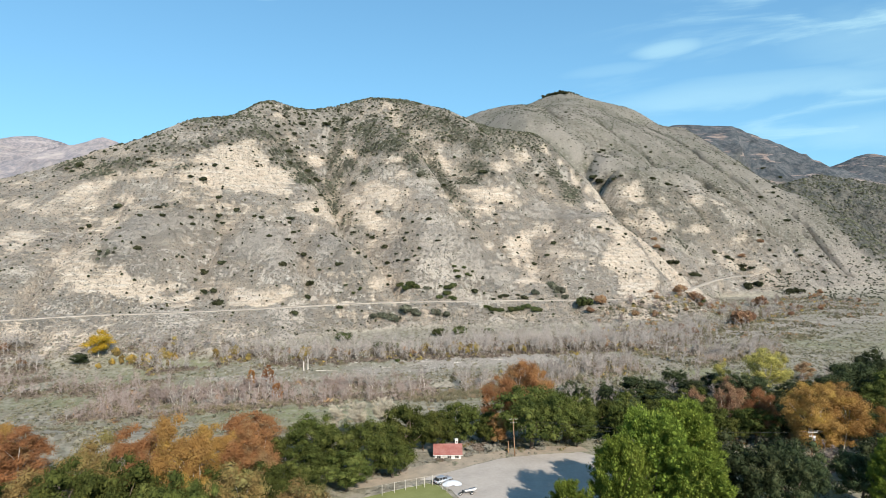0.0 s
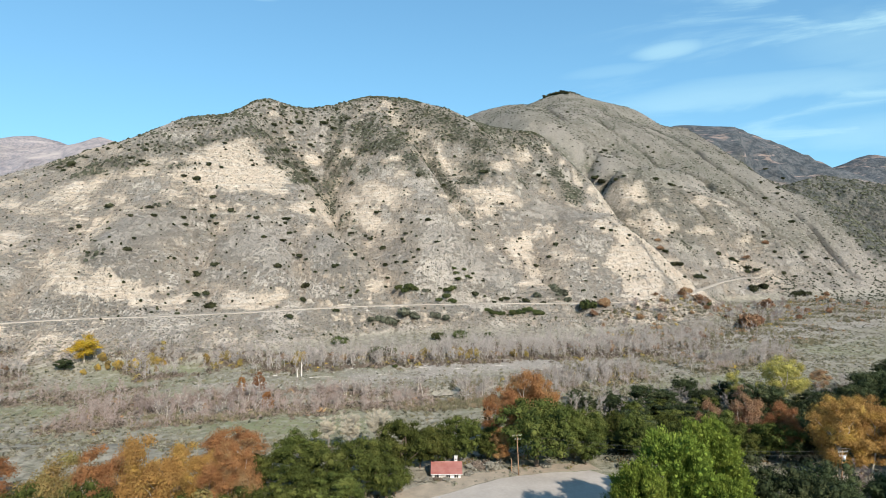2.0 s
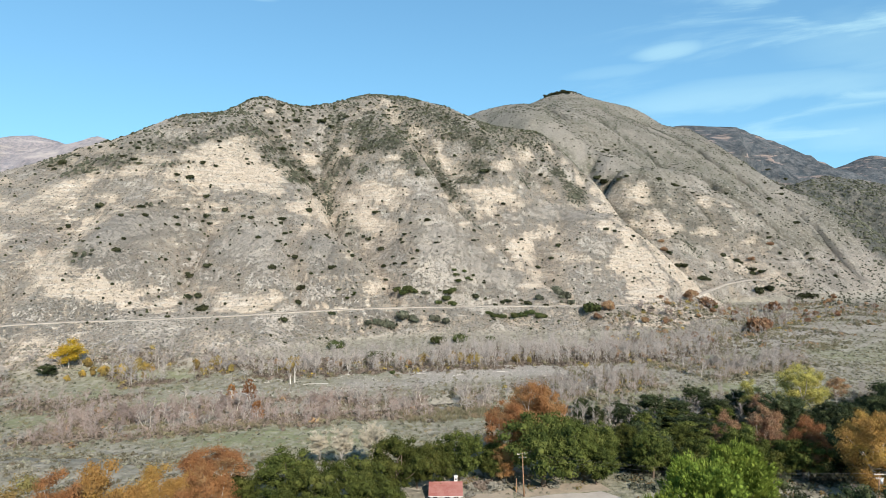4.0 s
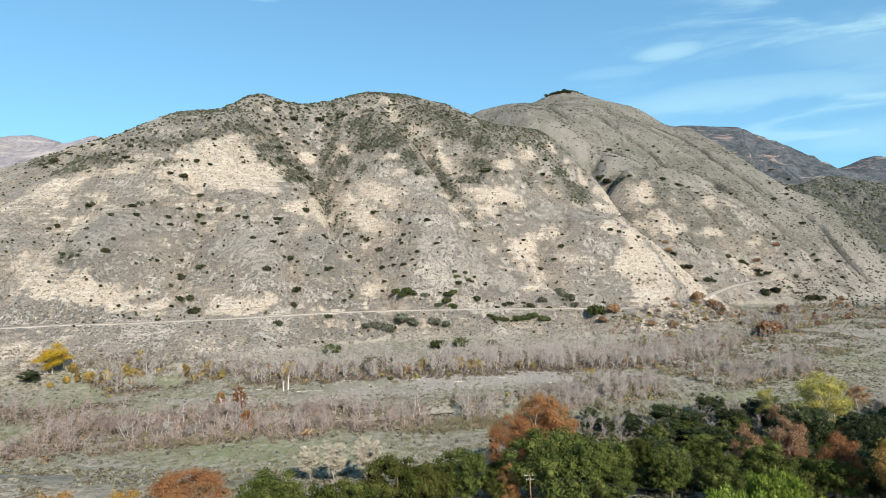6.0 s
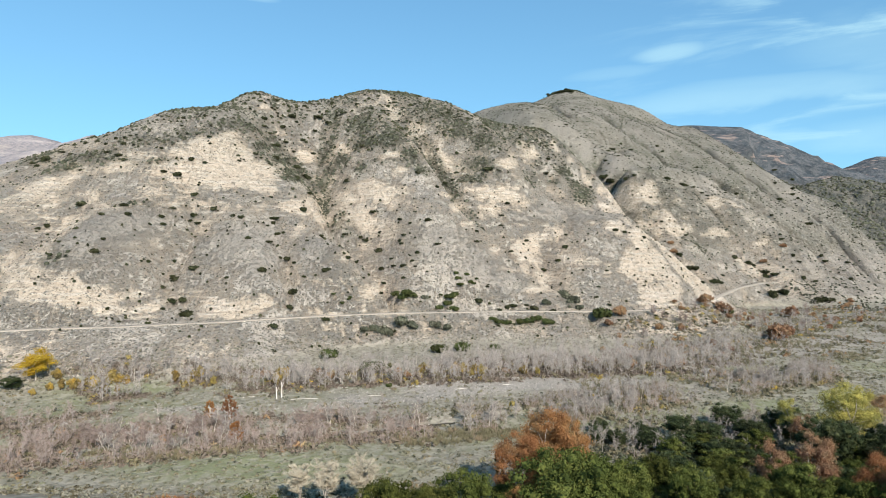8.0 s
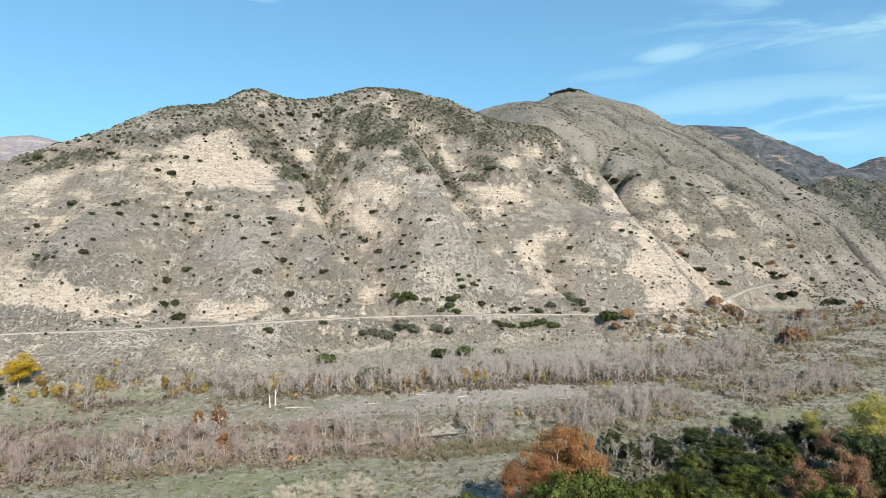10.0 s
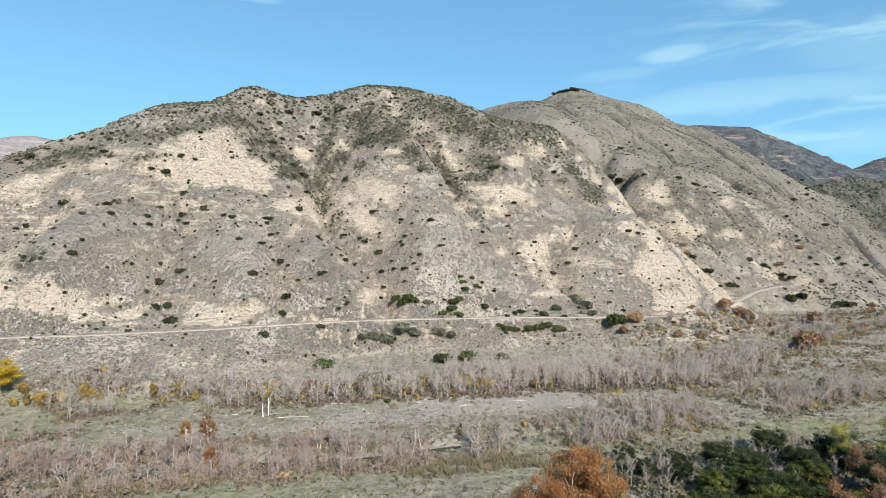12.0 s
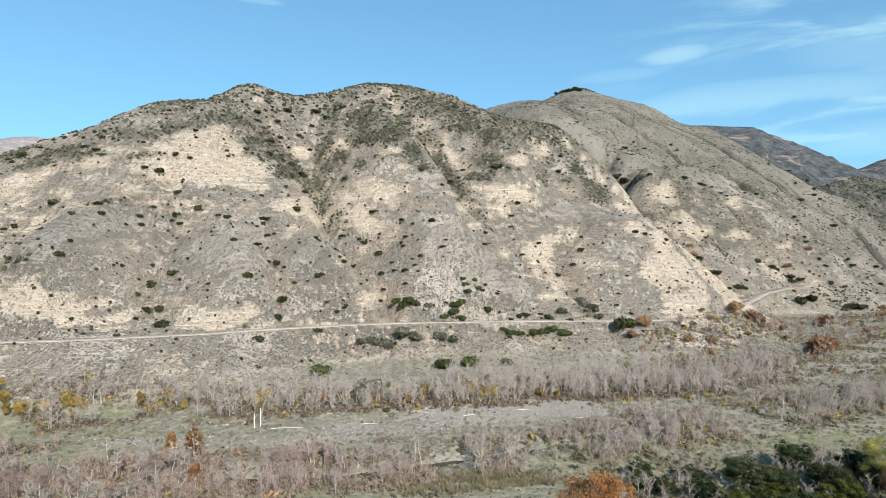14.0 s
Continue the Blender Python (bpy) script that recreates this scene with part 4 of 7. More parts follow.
def clothe(bag, clumps, count, size, slim=0.6, droop=0.0, core=0.8, ragged=0.12, below=-0.45):
    """Leaves over each clump; core: how densely coarser sprays fill its inside."""
    share = np.array([r[0] ** 2 for _, r in clumps])
    share = share / share.sum()
    for (c, r), s in zip(clumps, share):
        n = max(6, int(count * s))
        d = ball(n)
        d = d[d[:, 2] > below]
        reach = rng.normal(1.0, ragged, (len(d), 1)) * (1 + 0.16 * np.sin(d[:, :1] * 7 + s * 900) * np.sin(d[:, 1:2] * 6 + d[:, 2:] * 5))
        leaves(bag, c + d * r * reach, d, size, slim, droop)
        if core:
            lump(bag, c, r * 0.66 * core, 3, 5)
            e = ball(max(5, int(n * 0.2)))
            leaves(bag, c + e * r * rng.uniform(0.62, 0.9, (len(e), 1)), e, size * 1.25, 0.8)


def limbs(bag, clumps, height, radius, lean=0.1, sides=6, many=7):
    """A trunk that forks to some of the crown's clumps."""
    fork = np.array([rng.uniform(-lean, lean) * height, rng.uniform(-lean, lean) * height, height * 0.36])
    s = np.linspace(0, 1, 5)[:, None]
    tube(bag, fork * s + rng.normal(0, 0.06 * radius, (5, 3)) - np.array([0, 0, 0.4]) * (1 - s), radius * (1.25 - 0.55 * s[:, 0]), sides)
    for c, r in clumps[:many]:
        q = np.linspace(0, 1, 5)[:, None]
        bend = rng.normal(0, 0.05 * height, 3) * np.sin(q * np.pi)
        tube(bag, fork + (c - fork) * q + bend, radius * (0.62 - 0.5 * q[:, 0]), 5)


def part(name, mesh, parent, label=""):
    ob = new(name, mesh)
    ob.parent = parent
    return tagged(ob, label)


def broadleaf(name, width, height, material, bark, count, size, clump_n=30, low=0.22, core=0.8, ragged=0.12, slim=0.6, droop=0.0, many=7, trunk_r=0.32):
    """One tree with a trunk and a crown, standing at the origin."""
    ob = new(name)
    clumps = lobes(clump_n, width, height * low, height * 0.97)
    wood, green = Bag(), Bag()
    limbs(wood, clumps, height, trunk_r, many=many)
    clothe(green, clumps, count, size, slim, droop, core, ragged)
    part("trunk", wood.mesh("trunk", bark, True), ob)
    part("crown", green.mesh("crown", material), ob)
    return ob


def fir(name, width, height, material, bark, count, size, boughs=230):
    """A full evergreen: boughs that rise outwards, each a plume of fine sprays."""
    ob = new(name)
    wood, green = Bag(), Bag()
    clumps = []
    for k in range(boughs):
        h = rng.uniform(0.04, 0.97)
        reach = width / 2 * min(1.0, 1.45 * (1 - h) ** 0.5 + 0.04)
        th = rng.uniform(0, 2 * np.pi)
        out = reach * rng.uniform(0.45, 0.95)
        r = width * rng.uniform(0.036, 0.062)
        c = np.array([math.cos(th) * out, math.sin(th) * out, h * height])
        clumps.append((c, np.array([r, r, r * 0.9])))
        tip = c + np.array([math.cos(th) * r, math.sin(th) * r, r * 1.1])
        clumps.append((tip, np.array([r, r, r]) * 0.62))
    limbs(wood, clumps, height * 0.9, 0.3, 0.02, many=8)
    share = np.array([r[0] ** 2 for _, r in clumps])
    for (c, r), s in zip(clumps, share / share.sum()):
        n = max(8, int(count * s))
        d = ball(n)
        rise = unit(np.array([c[0], c[1], 0.0]) * 0.8 / (width / 2) + np.array([0, 0, 0.9]))
        at = c + d * r * rng.normal(0.95, 0.22, (n, 1))
        long = unit(d * 0.55 + rise)
        side = unit(np.cross(long, rng.normal(0, 1, (n, 3))))
        w = (size * rng.uniform(0.6, 1.4, n))[:, None]
        green.add(np.stack([at - side * w * 0.36, at + side * w * 0.36, at + long * w * 2.2], 1).reshape(-1, 3), np.arange(3 * n).reshape(n, 3))
        lump(green, c, r * 0.6, 3, 5)
    part("trunk", wood.mesh("trunk", bark, True), ob)
    part("crown", green.mesh("crown", material), ob)
    return ob


def bare_tree(name, height, spread, bark, twig, stems=1, dense=1.0):
    """A leafless tree: forking limbs and a haze of twigs."""
    ob = new(name)
    wood, fine = Bag(), Bag()
    tips = []
    for s in range(stems):
        base = np.array([rng.normal(0, 0.35), rng.normal(0, 0.35), -0.3]) * (stems > 1) + np.array([0, 0, -0.2])
        top = base + np.array([rng.normal(0, 0.16) * height, rng.normal(0, 0.16) * height, height * rng.uniform(0.75, 1.0)])
        q = np.linspace(0, 1, 7)[:, None]
        trunk = base + (top - base) * q + rng.normal(0, 0.02 * height, (7, 3)) * np.sin(q * np.pi)
        tube(wood, trunk, 0.0105 * height * (1.05 - 0.9 * q[:, 0]) + 0.02, 5)
        for k in range(int(9 * dense)):
            a = rng.uniform(0.28, 0.95)
            st = base + (top - base) * a
            th, up = rng.uniform(0, 2 * np.pi), rng.uniform(0.5, 1.1)
            ln = spread * (1.05 - 0.6 * a) * rng.uniform(0.6, 1.1)
            en = st + ln * unit(np.array([math.cos(th), math.sin(th), up]))
            q3 = np.linspace(0, 1, 4)[:, None]
            tube(wood, st + (en - st) * q3 + np.array([0, 0, 0.08 * ln]) * np.sin(q3 * np.pi), 0.0045 * height * (1.05 - 0.85 * q3[:, 0]) + 0.012, 3)
            tips += [(st + (en - st) * b, ln) for b in rng.uniform(0.25, 1.0, int(7 * dense))]
    at = np.array([t for t, _ in tips])
    ln = np.array([l for _, l in tips])
    for _ in range(9):
        d = unit(ball(len(at)) * np.array([1, 1, 0.8]) + np.array([0, 0, 0.8]))
        tip = at + d * (ln * rng.uniform(0.25, 0.55, len(at)))[:, None]
        side = unit(np.cross(d, ball(len(at)))) * 0.030
        fine.add(np.stack([at - side, at + side, tip], 1).reshape(-1, 3), np.arange(3 * len(at)).reshape(-1, 3))
    part("trunk", wood.mesh("trunk", bark, True), ob)
    part("crown", fine.mesh("crown", twig), ob)
    return ob


def bush(name, material, size=0.30, count=230, tall=0.62):
    """A rounded shrub about two metres across, its stem and its leaves."""
    ob = new(name)
    wood, green = Bag(), Bag()
    clumps = [(np.array([rng.uniform(-0.55, 0.55), rng.uniform(-0.55, 0.55), rng.uniform(0.3, 0.9) * tall]), np.array([1, 1, 0.8]) * rng.uniform(0.38, 0.58)) for _ in range(7)]
    clothe(green, clumps, count, size, 0.6, 0, 0.85, 0.1, -0.6)
    for c, r in clumps[:3]:
        tube(wood, [np.array([0, 0, -0.35]), c * 0.5, c], [0.07, 0.05, 0.02], 4)
    part("stem", wood.mesh("stem", M_BARK, True), ob)
    part("foliage", green.mesh("foliage", material), ob)
    return ob


class Grove:
    """Sets out copies of a few grown plants, each used in turn."""
    def __init__(self, *kinds):
        self.kinds, self.used = kinds, {}

    def set(self, x, y, sx, sz, label, category, group="", turn=None, sink=0.15, z=None):
        fresh = [q for q in self.kinds if q.name not in self.used]
        k = fresh[0] if fresh else self.kinds[int(rng.integers(len(self.kinds)))]
        zz = float(ground_at(np.array([float(x)]), np.array([float(y)]))[0]) if z is None else z
        a = rng.uniform(0, 2 * np.pi) if turn is None else turn
        m = Matrix.Translation((x, y, zz - sink)) @ Matrix.Rotation(a, 4, "Z") @ Matrix.Diagonal((sx, sx, sz, 1))
        if k.name not in self.used:
            self.used[k.name] = (sx, sz)
            k.matrix_basis = m
            ob = k
        else:
            px, pz = self.used[k.name]
            ob = copy_thing(k, m @ Matrix.Diagonal((1 / px, 1 / px, 1 / pz, 1)))
        return tagged(ob, label, category, group)

# ---------------------------------------------------------------- plants: where they stand
OAKS = [(-34, 157, 13.5, 15), (-44, 150, 12, 13), (-26, 151, 13, 13), (-18, 150, 14.5, 14), (-10, 162, 14.5, 14), (-2, 167, 12, 10), (4, 173, 12.5, 13),
        (24, 169, 18.5, 20), (32, 174, 15, 12), (12, 172, 9, 9), (-23, 141, 9, 12), (-13, 149, 9.5, 11), (-33, 143, 10, 12), (-59, 112, 19, 15),
        (-50, 108, 17, 13), (-71, 113, 18, 14), (-42, 105, 17, 10), (-86, 110, 15, 14), (-30, 128, 10, 11), (-38, 126, 12, 12), (-49, 122, 13, 12), (40, 178, 13, 11), (37, 170, 9, 10), (14, 174, 9, 9), (-6, 168, 10, 9)]
DARK_OAKS = [(63, 130, 17, 15), (71, 126, 15, 14), (79, 136, 14, 13), (91, 133, 11.5, 12), (102, 141, 13, 13), (110, 222, 9, 16), (126, 216, 8, 16), (137, 216, 10, 16),
             (152, 226, 12, 18), (166, 236, 10, 18), (172, 242, 14, 18), (118, 200, 9, 14), (131, 194, 8, 13), (106, 186, 9, 12), (96, 178, 10, 12)]
EAST_OAKS = [(62, 170, 12, 12), (76, 178, 12, 13), (88, 172, 12, 12), (52, 174, 13, 11), (66, 190, 8, 10), (80, 190, 8, 10), (146, 205, 10, 16), (160, 214, 12, 16),
             (44, 196, 6, 7), (54, 204, 5, 8), (118, 172, 10, 13), (134, 178, 10, 14)]
FLAT_OAKS = [(77, 245, 2.7, 11.7), (98, 260, 2.6, 10.7), (66, 251, -1.4, 6.8), (64, 237, 0.8, 9.4), (83, 241, 2.2, 10.9), (113, 255, 1.8, 9.7), (53, 254, -1.1, 6.9), (99, 244, 1.7, 9.8),
             (113, 246, 0.9, 8.5), (55, 241, -0.8, 7.0), (100, 253, 0.0, 7.6), (-181, 303, 2, 9)]
SYCAMORES = [(-63, 127, 22, 13), (-48, 150, 17, 15), (-93, 131, 19, 14), (16, 179, 19, 11), (24, 187, 22, 14), (29, 190, 20, 11), (90, 173, 16, 9), (15, 171, 10, 6),
             (-42, 132, 20, 11), (-97, 124, 19, 12)]
GOLDEN = [(97, 160, 21, 14), (108, 165, 20, 14), (116, 158, 15, 10), (-53, 121, 25, 13), (-53, 140, 17, 12), (-103, 138, 18, 13), (-62, 134, 15, 10)]
RUSTY = [(93, 200, 9, 9), (84, 203, 8, 8), (102, 214, 7, 8), (112, 238, 4.5, 7), (160, 270, 3, 8)]
BROWNISH = [(-27, 115, 15, 9), (-40, 116, 18, 10), (-75, 129, 19, 11), (-83, 119, 15, 10), (-70, 124, 15, 9)]
YELLOWS = [(-177, 312, 12.5, 14)]
LIMES = [(124, 236, 16, 15), (133, 243, 13, 9), (113, 246, 8, 8)]
CREAMY = [(-27, 187, 9.5, 11), (-19, 189, 10, 11), (-34, 192, 8, 9)]

oak_grove = Grove(broadleaf("oak_tree", 13, 12, M_OAK, M_BARK, 12500, 0.165, 84, 0.08, 0.85, 0.15), broadleaf("oak_tree", 13, 12, M_OAK, M_BARK, 12500, 0.165, 84, 0.06, 0.85, 0.15), broadleaf("oak_tree", 13, 12, M_OAK, M_BARK, 12500, 0.165, 84, 0.1, 0.85, 0.15))
dark_grove = Grove(broadleaf("oak_tree", 13, 12, M_OAKDARK, M_BARK, 12500, 0.165, 84, 0.03, 0.85, 0.15), broadleaf("oak_tree", 13, 12, M_OAKDARK, M_BARK, 12500, 0.165, 84, 0.03, 0.85, 0.15))

wood_grove = Grove(*[broadleaf("oak_tree", 13, 12, M_OAKDARK, M_BARK, 7000, 0.20, 60, 0.0, 0.9, 0.15, many=4) for _ in range(2)], *[broadleaf("oak_tree", 13, 12, M_OAK, M_BARK, 7000, 0.20, 60, 0.0, 0.9, 0.15, many=4)])


def spread(table, grove, label, category, group, wide, tall, sink=0.15):
    for x, y, top, w in table:
        z = float(ground_at(np.array([float(x)]), np.array([float(y)]))[0])
        grove.set(x, y, w / wide, (top - z) / tall, label, category, group, sink=sink)


spread(OAKS, oak_grove, "dense green live oak with a rounded crown", "tree", "live oaks", 13, 12)
spread(DARK_OAKS, dark_grove, "dark green live oak with a heavy crown", "tree", "live oaks", 13, 12)
spread(EAST_OAKS, oak_grove, "green live oak among autumn trees", "tree", "live oaks", 13, 12)
spread(FLAT_OAKS, dark_grove, "low round dark oak on the river flat", "tree", "live oaks", 13, 12)
fir_grove = Grove(fir("evergreen_tree", 14, 22, M_FIR, M_BARK, 62000, 0.17, 430), fir("evergreen_tree", 14, 22, M_FIR, M_BARK, 62000, 0.17, 430))
for x, y, top, w in ((38, 113, 26.5, 18), (47, 121, 26, 16), (31, 108, 23, 13), (21, 105, 16.5, 10), (54, 132, 20, 13), (45, 108, 20, 13), (93, 127, 17, 8)):
    fir_grove.set(x, y, w / 14, top / 22, "tall bright green feathery evergreen beside the car park", "tree", "tall evergreens")
cypress = fir("cypress_tree", 2.4, 14, M_OAKDARK, M_BARK, 4000, 0.2, 60)
cypress.matrix_basis = Matrix.Translation((12, 180, 0))
tagged(cypress, "slender dark columnar cypress beside orange sycamores", "tree")


def syc(material):
    return broadleaf("sycamore_tree", 13, 17, material, M_PALEBARK, 34000, 0.12, 80, 0.0, 0.6, 0.28, 0.75, many=18, trunk_r=0.2)


spread(SYCAMORES, Grove(syc(M_ORANGE), syc(M_ORANGE), syc(M_ORANGE)), "orange autumn sycamore with white limbs", "tree", "autumn sycamores", 13, 17)
spread(GOLDEN, Grove(syc(M_AMBER), syc(M_AMBER)), "golden-brown autumn sycamore with white limbs", "tree", "autumn sycamores", 13, 17)
spread(RUSTY, Grove(broadleaf("autumn_tree", 8, 9, M_RUST, M_PALEBARK, 5500, 0.15, 26, 0.02, 0.6, 0.3, 0.7, many=12, trunk_r=0.15)), "small rusty autumn tree with thinning leaves", "tree", "rusty autumn trees", 8, 9)
spread(BROWNISH, Grove(broadleaf("autumn_tree", 9, 15, M_BROWN, M_PALEBARK, 8500, 0.15, 34, 0.05, 0.6, 0.3, 0.7, many=14, trunk_r=0.2)), "brown-leaved half bare tree with pale limbs", "tree", "brown trees", 9, 15)
spread(YELLOWS, Grove(broadleaf("cottonwood_tree", 14, 17, M_YELLOW, M_PALEBARK, 9000, 0.2, 30, 0.06, 0.6, 0.2, 0.75)), "bright yellow cottonwood at the edge of the flat", "tree", "", 14, 17)
spread(LIMES, Grove(broadleaf("cottonwood_tree", 14, 20, M_LIME, M_PALEBARK, 12000, 0.17, 34, 0.05, 0.5, 0.25, 0.75, many=12)), "yellow-green cottonwood with a loose crown", "tree", "yellow-green cottonwoods", 14, 20)

for x, y, w, h in ((-77.4, 268.4, 5.6, 9.4), (-67.2, 244.7, 4.6, 6.4), (-86, 272, 4.2, 6.0)):
    small = fir("autumn_tree", w, h, M_ORANGE, M_PALEBARK, 9000, 0.13, 90)
    small.location = (x, y, float(ground_at(np.array([x]), np.array([y]))[0]) - 0.1)
    tagged(small, "narrow deep orange autumn tree on the river flat", "tree", "small orange trees")


def palm(x, y, height):
    """A shaggy palm: a short trunk and a head of arching fronds with leaflets."""
    ob = new("palm_tree")
    wood = Bag()
    q = np.linspace(0, 1, 6)[:, None]
    tube(wood, np.c_[0.15 * q, 0.1 * q, q * height * 0.62 - 0.3], 0.32 * (1.1 - 0.3 * q[:, 0]), 8)
    part("trunk", wood.mesh("trunk", M_BARK, True), ob)
    for k in range(34):
        th, rise = rng.uniform(0, 2 * np.pi), rng.uniform(-0.5, 1.3)
        ln = height * rng.uniform(0.34, 0.46)
        out = np.array([math.cos(th), math.sin(th), 0.0])
        q = np.linspace(0, 1, 14)[:, None]
        spine = np.array([0, 0, height * 0.6]) + out * ln * q * math.cos(rise * 0.7) + np.array([0, 0, 1.0]) * ln * (q * math.sin(rise) - 0.55 * q ** 2)
        frond = Bag()
        tube(frond, spine, 0.05 * (1.1 - q[:, 0]), 3)
        side = np.cross(out, np.array([0, 0, 1.0]))
        for s in (-1, 1):
            tip = spine + (side * s * 0.55 + out * 0.35 + np.array([0, 0, -0.35])) * (0.35 + 1.0 * np.sin(q * np.pi * 0.9)) * 0.8
            frond.add(np.stack([spine - out * 0.09, spine + out * 0.09, tip], 1).reshape(-1, 3), np.arange(42).reshape(14, 3))
        part("frond", frond.mesh("frond", M_GREENBUSH), ob)
    ob.location = (x, y, float(ground_at(np.array([x]), np.array([y]))[0]))
    return tagged(ob, "shaggy green palm behind white leafless trees on the flat", "palm")


palm(-35.0, 332.0, 10.5)


def scatter(n, x0, x1, y0, y1, tilt=0.0, seed=1, patch=30, least=-0.1):
    """Places over a stretch of the plan, in patches."""
    r = np.random.default_rng(seed)
    x = r.uniform(x0, x1, n * 4)
    y = r.uniform(y0, y1, n * 4) + tilt * x
    keep = rough(x, y, patch, 2, seed) > least
    return np.stack([x[keep], y[keep]], -1)[:n]


def in_view(p, margin=0.06):
    """Drops places that stand outside the valley seen between the two ends of the walk, and those in the stream."""
    p = p[(np.abs(p[:, 1] - channel(p[:, 0])) > 3.2) | (p[:, 0] < -62) | (p[:, 0] > 50)]
    return p[np.abs(p[:, 0]) < (0.727 + margin) * p[:, 1] + 8]


# the wood between the car park and the river
fill_rng = np.random.default_rng(77)
for x, y in scatter(170, 44, 190, 168, 252, 0.0, 41, 16, -0.6):
    if min(math.dist((x, y), (a, b)) for a, b, *_ in DARK_OAKS + EAST_OAKS + RUSTY + LIMES + SYCAMORES + GOLDEN) < 5 or y > 232 + 0.12 * (x - 40) or (x < 62 and y > 212):
        continue
    h, w = fill_rng.uniform(6, 11) - 0.03 * (y - 168), fill_rng.uniform(8, 13)
    wood_grove.set(x, y, w / 13, h / 12, "dark green live oak in the river wood", "tree", "live oaks")

# low oaks and bushes between the wood and the stream
for x, y in scatter(26, 36, 170, 214, 240, 0.14, 49, 12, -0.4):
    w = fill_rng.uniform(4, 8)
    wood_grove.set(x, y, w / 13, w * 0.8 / 12, "small round dark oak at the edge of the flat", "tree", "live oaks", sink=0.5)

# leafless trees of the river bed
pale_bare = Grove(*[bare_tree("bare_tree", 9, 3.2, M_PALEBARK, M_TWIG, s, 1.0) for s in (1, 1, 2, 3)])
red_bare = Grove(*[bare_tree("bare_tree", 7, 2.6, M_TWIGRED, M_TWIGRED, s, 1.0) for s in (2, 3)])
cream_bare = Grove(*[bare_tree("bare_tree", 12, 4.6, M_STEM, M_TWIGPALE, s, 2.2) for s in (3, 4)])
for x, y, top, w in CREAMY:
    z = float(ground_at(np.array([float(x)]), np.array([float(y)]))[0])
    cream_bare.set(x, y, w / 10, (top - z) / 12.5, "cream-coloured leafless tree with dense fine twigs", "tree", "pale leafless trees")


for table, grove, lo, hi, label in (
        (scatter(70, -240, 120, 332, 354, 0.20, 3), pale_bare, 0.8, 1.2, "grey leafless tree with a pale trunk on the river bank"),
        (scatter(34, -125, -40, 258, 280, 0.27, 4), red_bare, 0.7, 1.2, "reddish leafless thicket tree on the river flat"),
        (scatter(36, -125, -20, 258, 282, 0.27, 5), pale_bare, 0.6, 1.1, "thin grey leafless tree on the river flat"),
        (scatter(50, 8, 170, 250, 268, 0.45, 6), pale_bare, 0.6, 1.2, "thin grey leafless tree beside the stream bed"),
        (scatter(60, 100, 330, 270, 350, 0.80, 7), pale_bare, 0.7, 1.2, "grey leafless tree with a pale trunk on the river bank"),
        (scatter(26, 120, 340, 270, 350, 0.80, 8), red_bare, 0.7, 1.3, "reddish leafless thicket tree on the river flat")):
    for x, y in in_view(table):
        s = rng.uniform(lo, hi)
        grove.set(x, y, s * rng.uniform(0.8, 1.2), s, label, "tree", "leafless river trees")
for x, y, h in ((-11, 258, 11), (-8, 262, 11.5), (-15, 262, 9), (-40, 263, 8), (-34, 268, 8), (26, 270, 9), (16, 262, 9), (52, 276, 9), (-100, 262, 9), (-92, 252, 9), (-118, 262, 8)):
    pale_bare.set(x, y, h / 10, h / 9, "tall white-stemmed leafless tree beside the stream", "tree", "leafless river trees")
for x, y, h in ((-82, 131, 9), (-86, 126, 8), (-79, 126, 8), (-84, 137, 8), (86, 150, 9), (91, 145, 8), (96, 149, 9), (87, 141, 8)):
    red_bare.set(x, y, h / 6, h / 7, "grey-mauve leafless tree between oaks and sycamores", "tree", "leafless wood trees")

# coloured shrubs and small trees along the far bank
shrub_orange = Grove(bush("autumn_bush", M_RUST, 0.15, 520, 1.5))
shrub_yellow = Grove(bush("yellow_bush", M_GOLD, 0.15, 520, 1.5))
shrub_green = Grove(bush("green_bush", M_GREENBUSH, 0.15, 520, 0.8), bush("green_bush", M_GREENBUSH, 0.15, 520, 0.8))
shrub_grey = Grove(*[bush("grey_bush", M_CHAP, 0.17, 420, 0.9) for _ in range(2)])
shrub_dark = Grove(*[bush("dark_bush", M_BUSH, 0.19, 300) for _ in range(3)])
for x, y in in_view(scatter(46, -170, 60, 330, 348, 0.20, 12, 25, -0.1)):
    s = rng.uniform(1.3, 2.6)
    shrub_yellow.set(x, y, s * 0.85, s * 1.5, "yellowing willow bush on the river bank", "bush", "bank bushes")
for x, y in in_view(np.r_[scatter(16, -250, 130, 328, 356, 0.20, 13), scatter(56, 90, 420, 260, 360, 0.80, 14)]):
    s = rng.uniform(1.2, 2.8)
    shrub_orange.set(x, y, s, s * 1.15, "rust-brown autumn bush on the river bank", "bush", "bank bushes")
for x, y, r in ((104, 447, 6.5), (-36, 350, 4.5), (-30, 352, 4), (215, 512, 6), (-2, 392, 5), (10, 396, 5), (-60, 372, 5), (30, 398, 4), (-24, 318, 1.6)):
    shrub_green.set(x, y, r, r, "dense green bush standing on the river bank", "bush", "bank bushes")
for x, y, r in ((116, 448, 4.5), (210, 505, 6), (214, 438, 7), (222, 446, 6), (290, 560, 6), (196, 505, 5)):
    shrub_orange.set(x, y, r, r * 1.1, "rust-brown autumn tree standing on the river bank", "bush", "bank bushes")

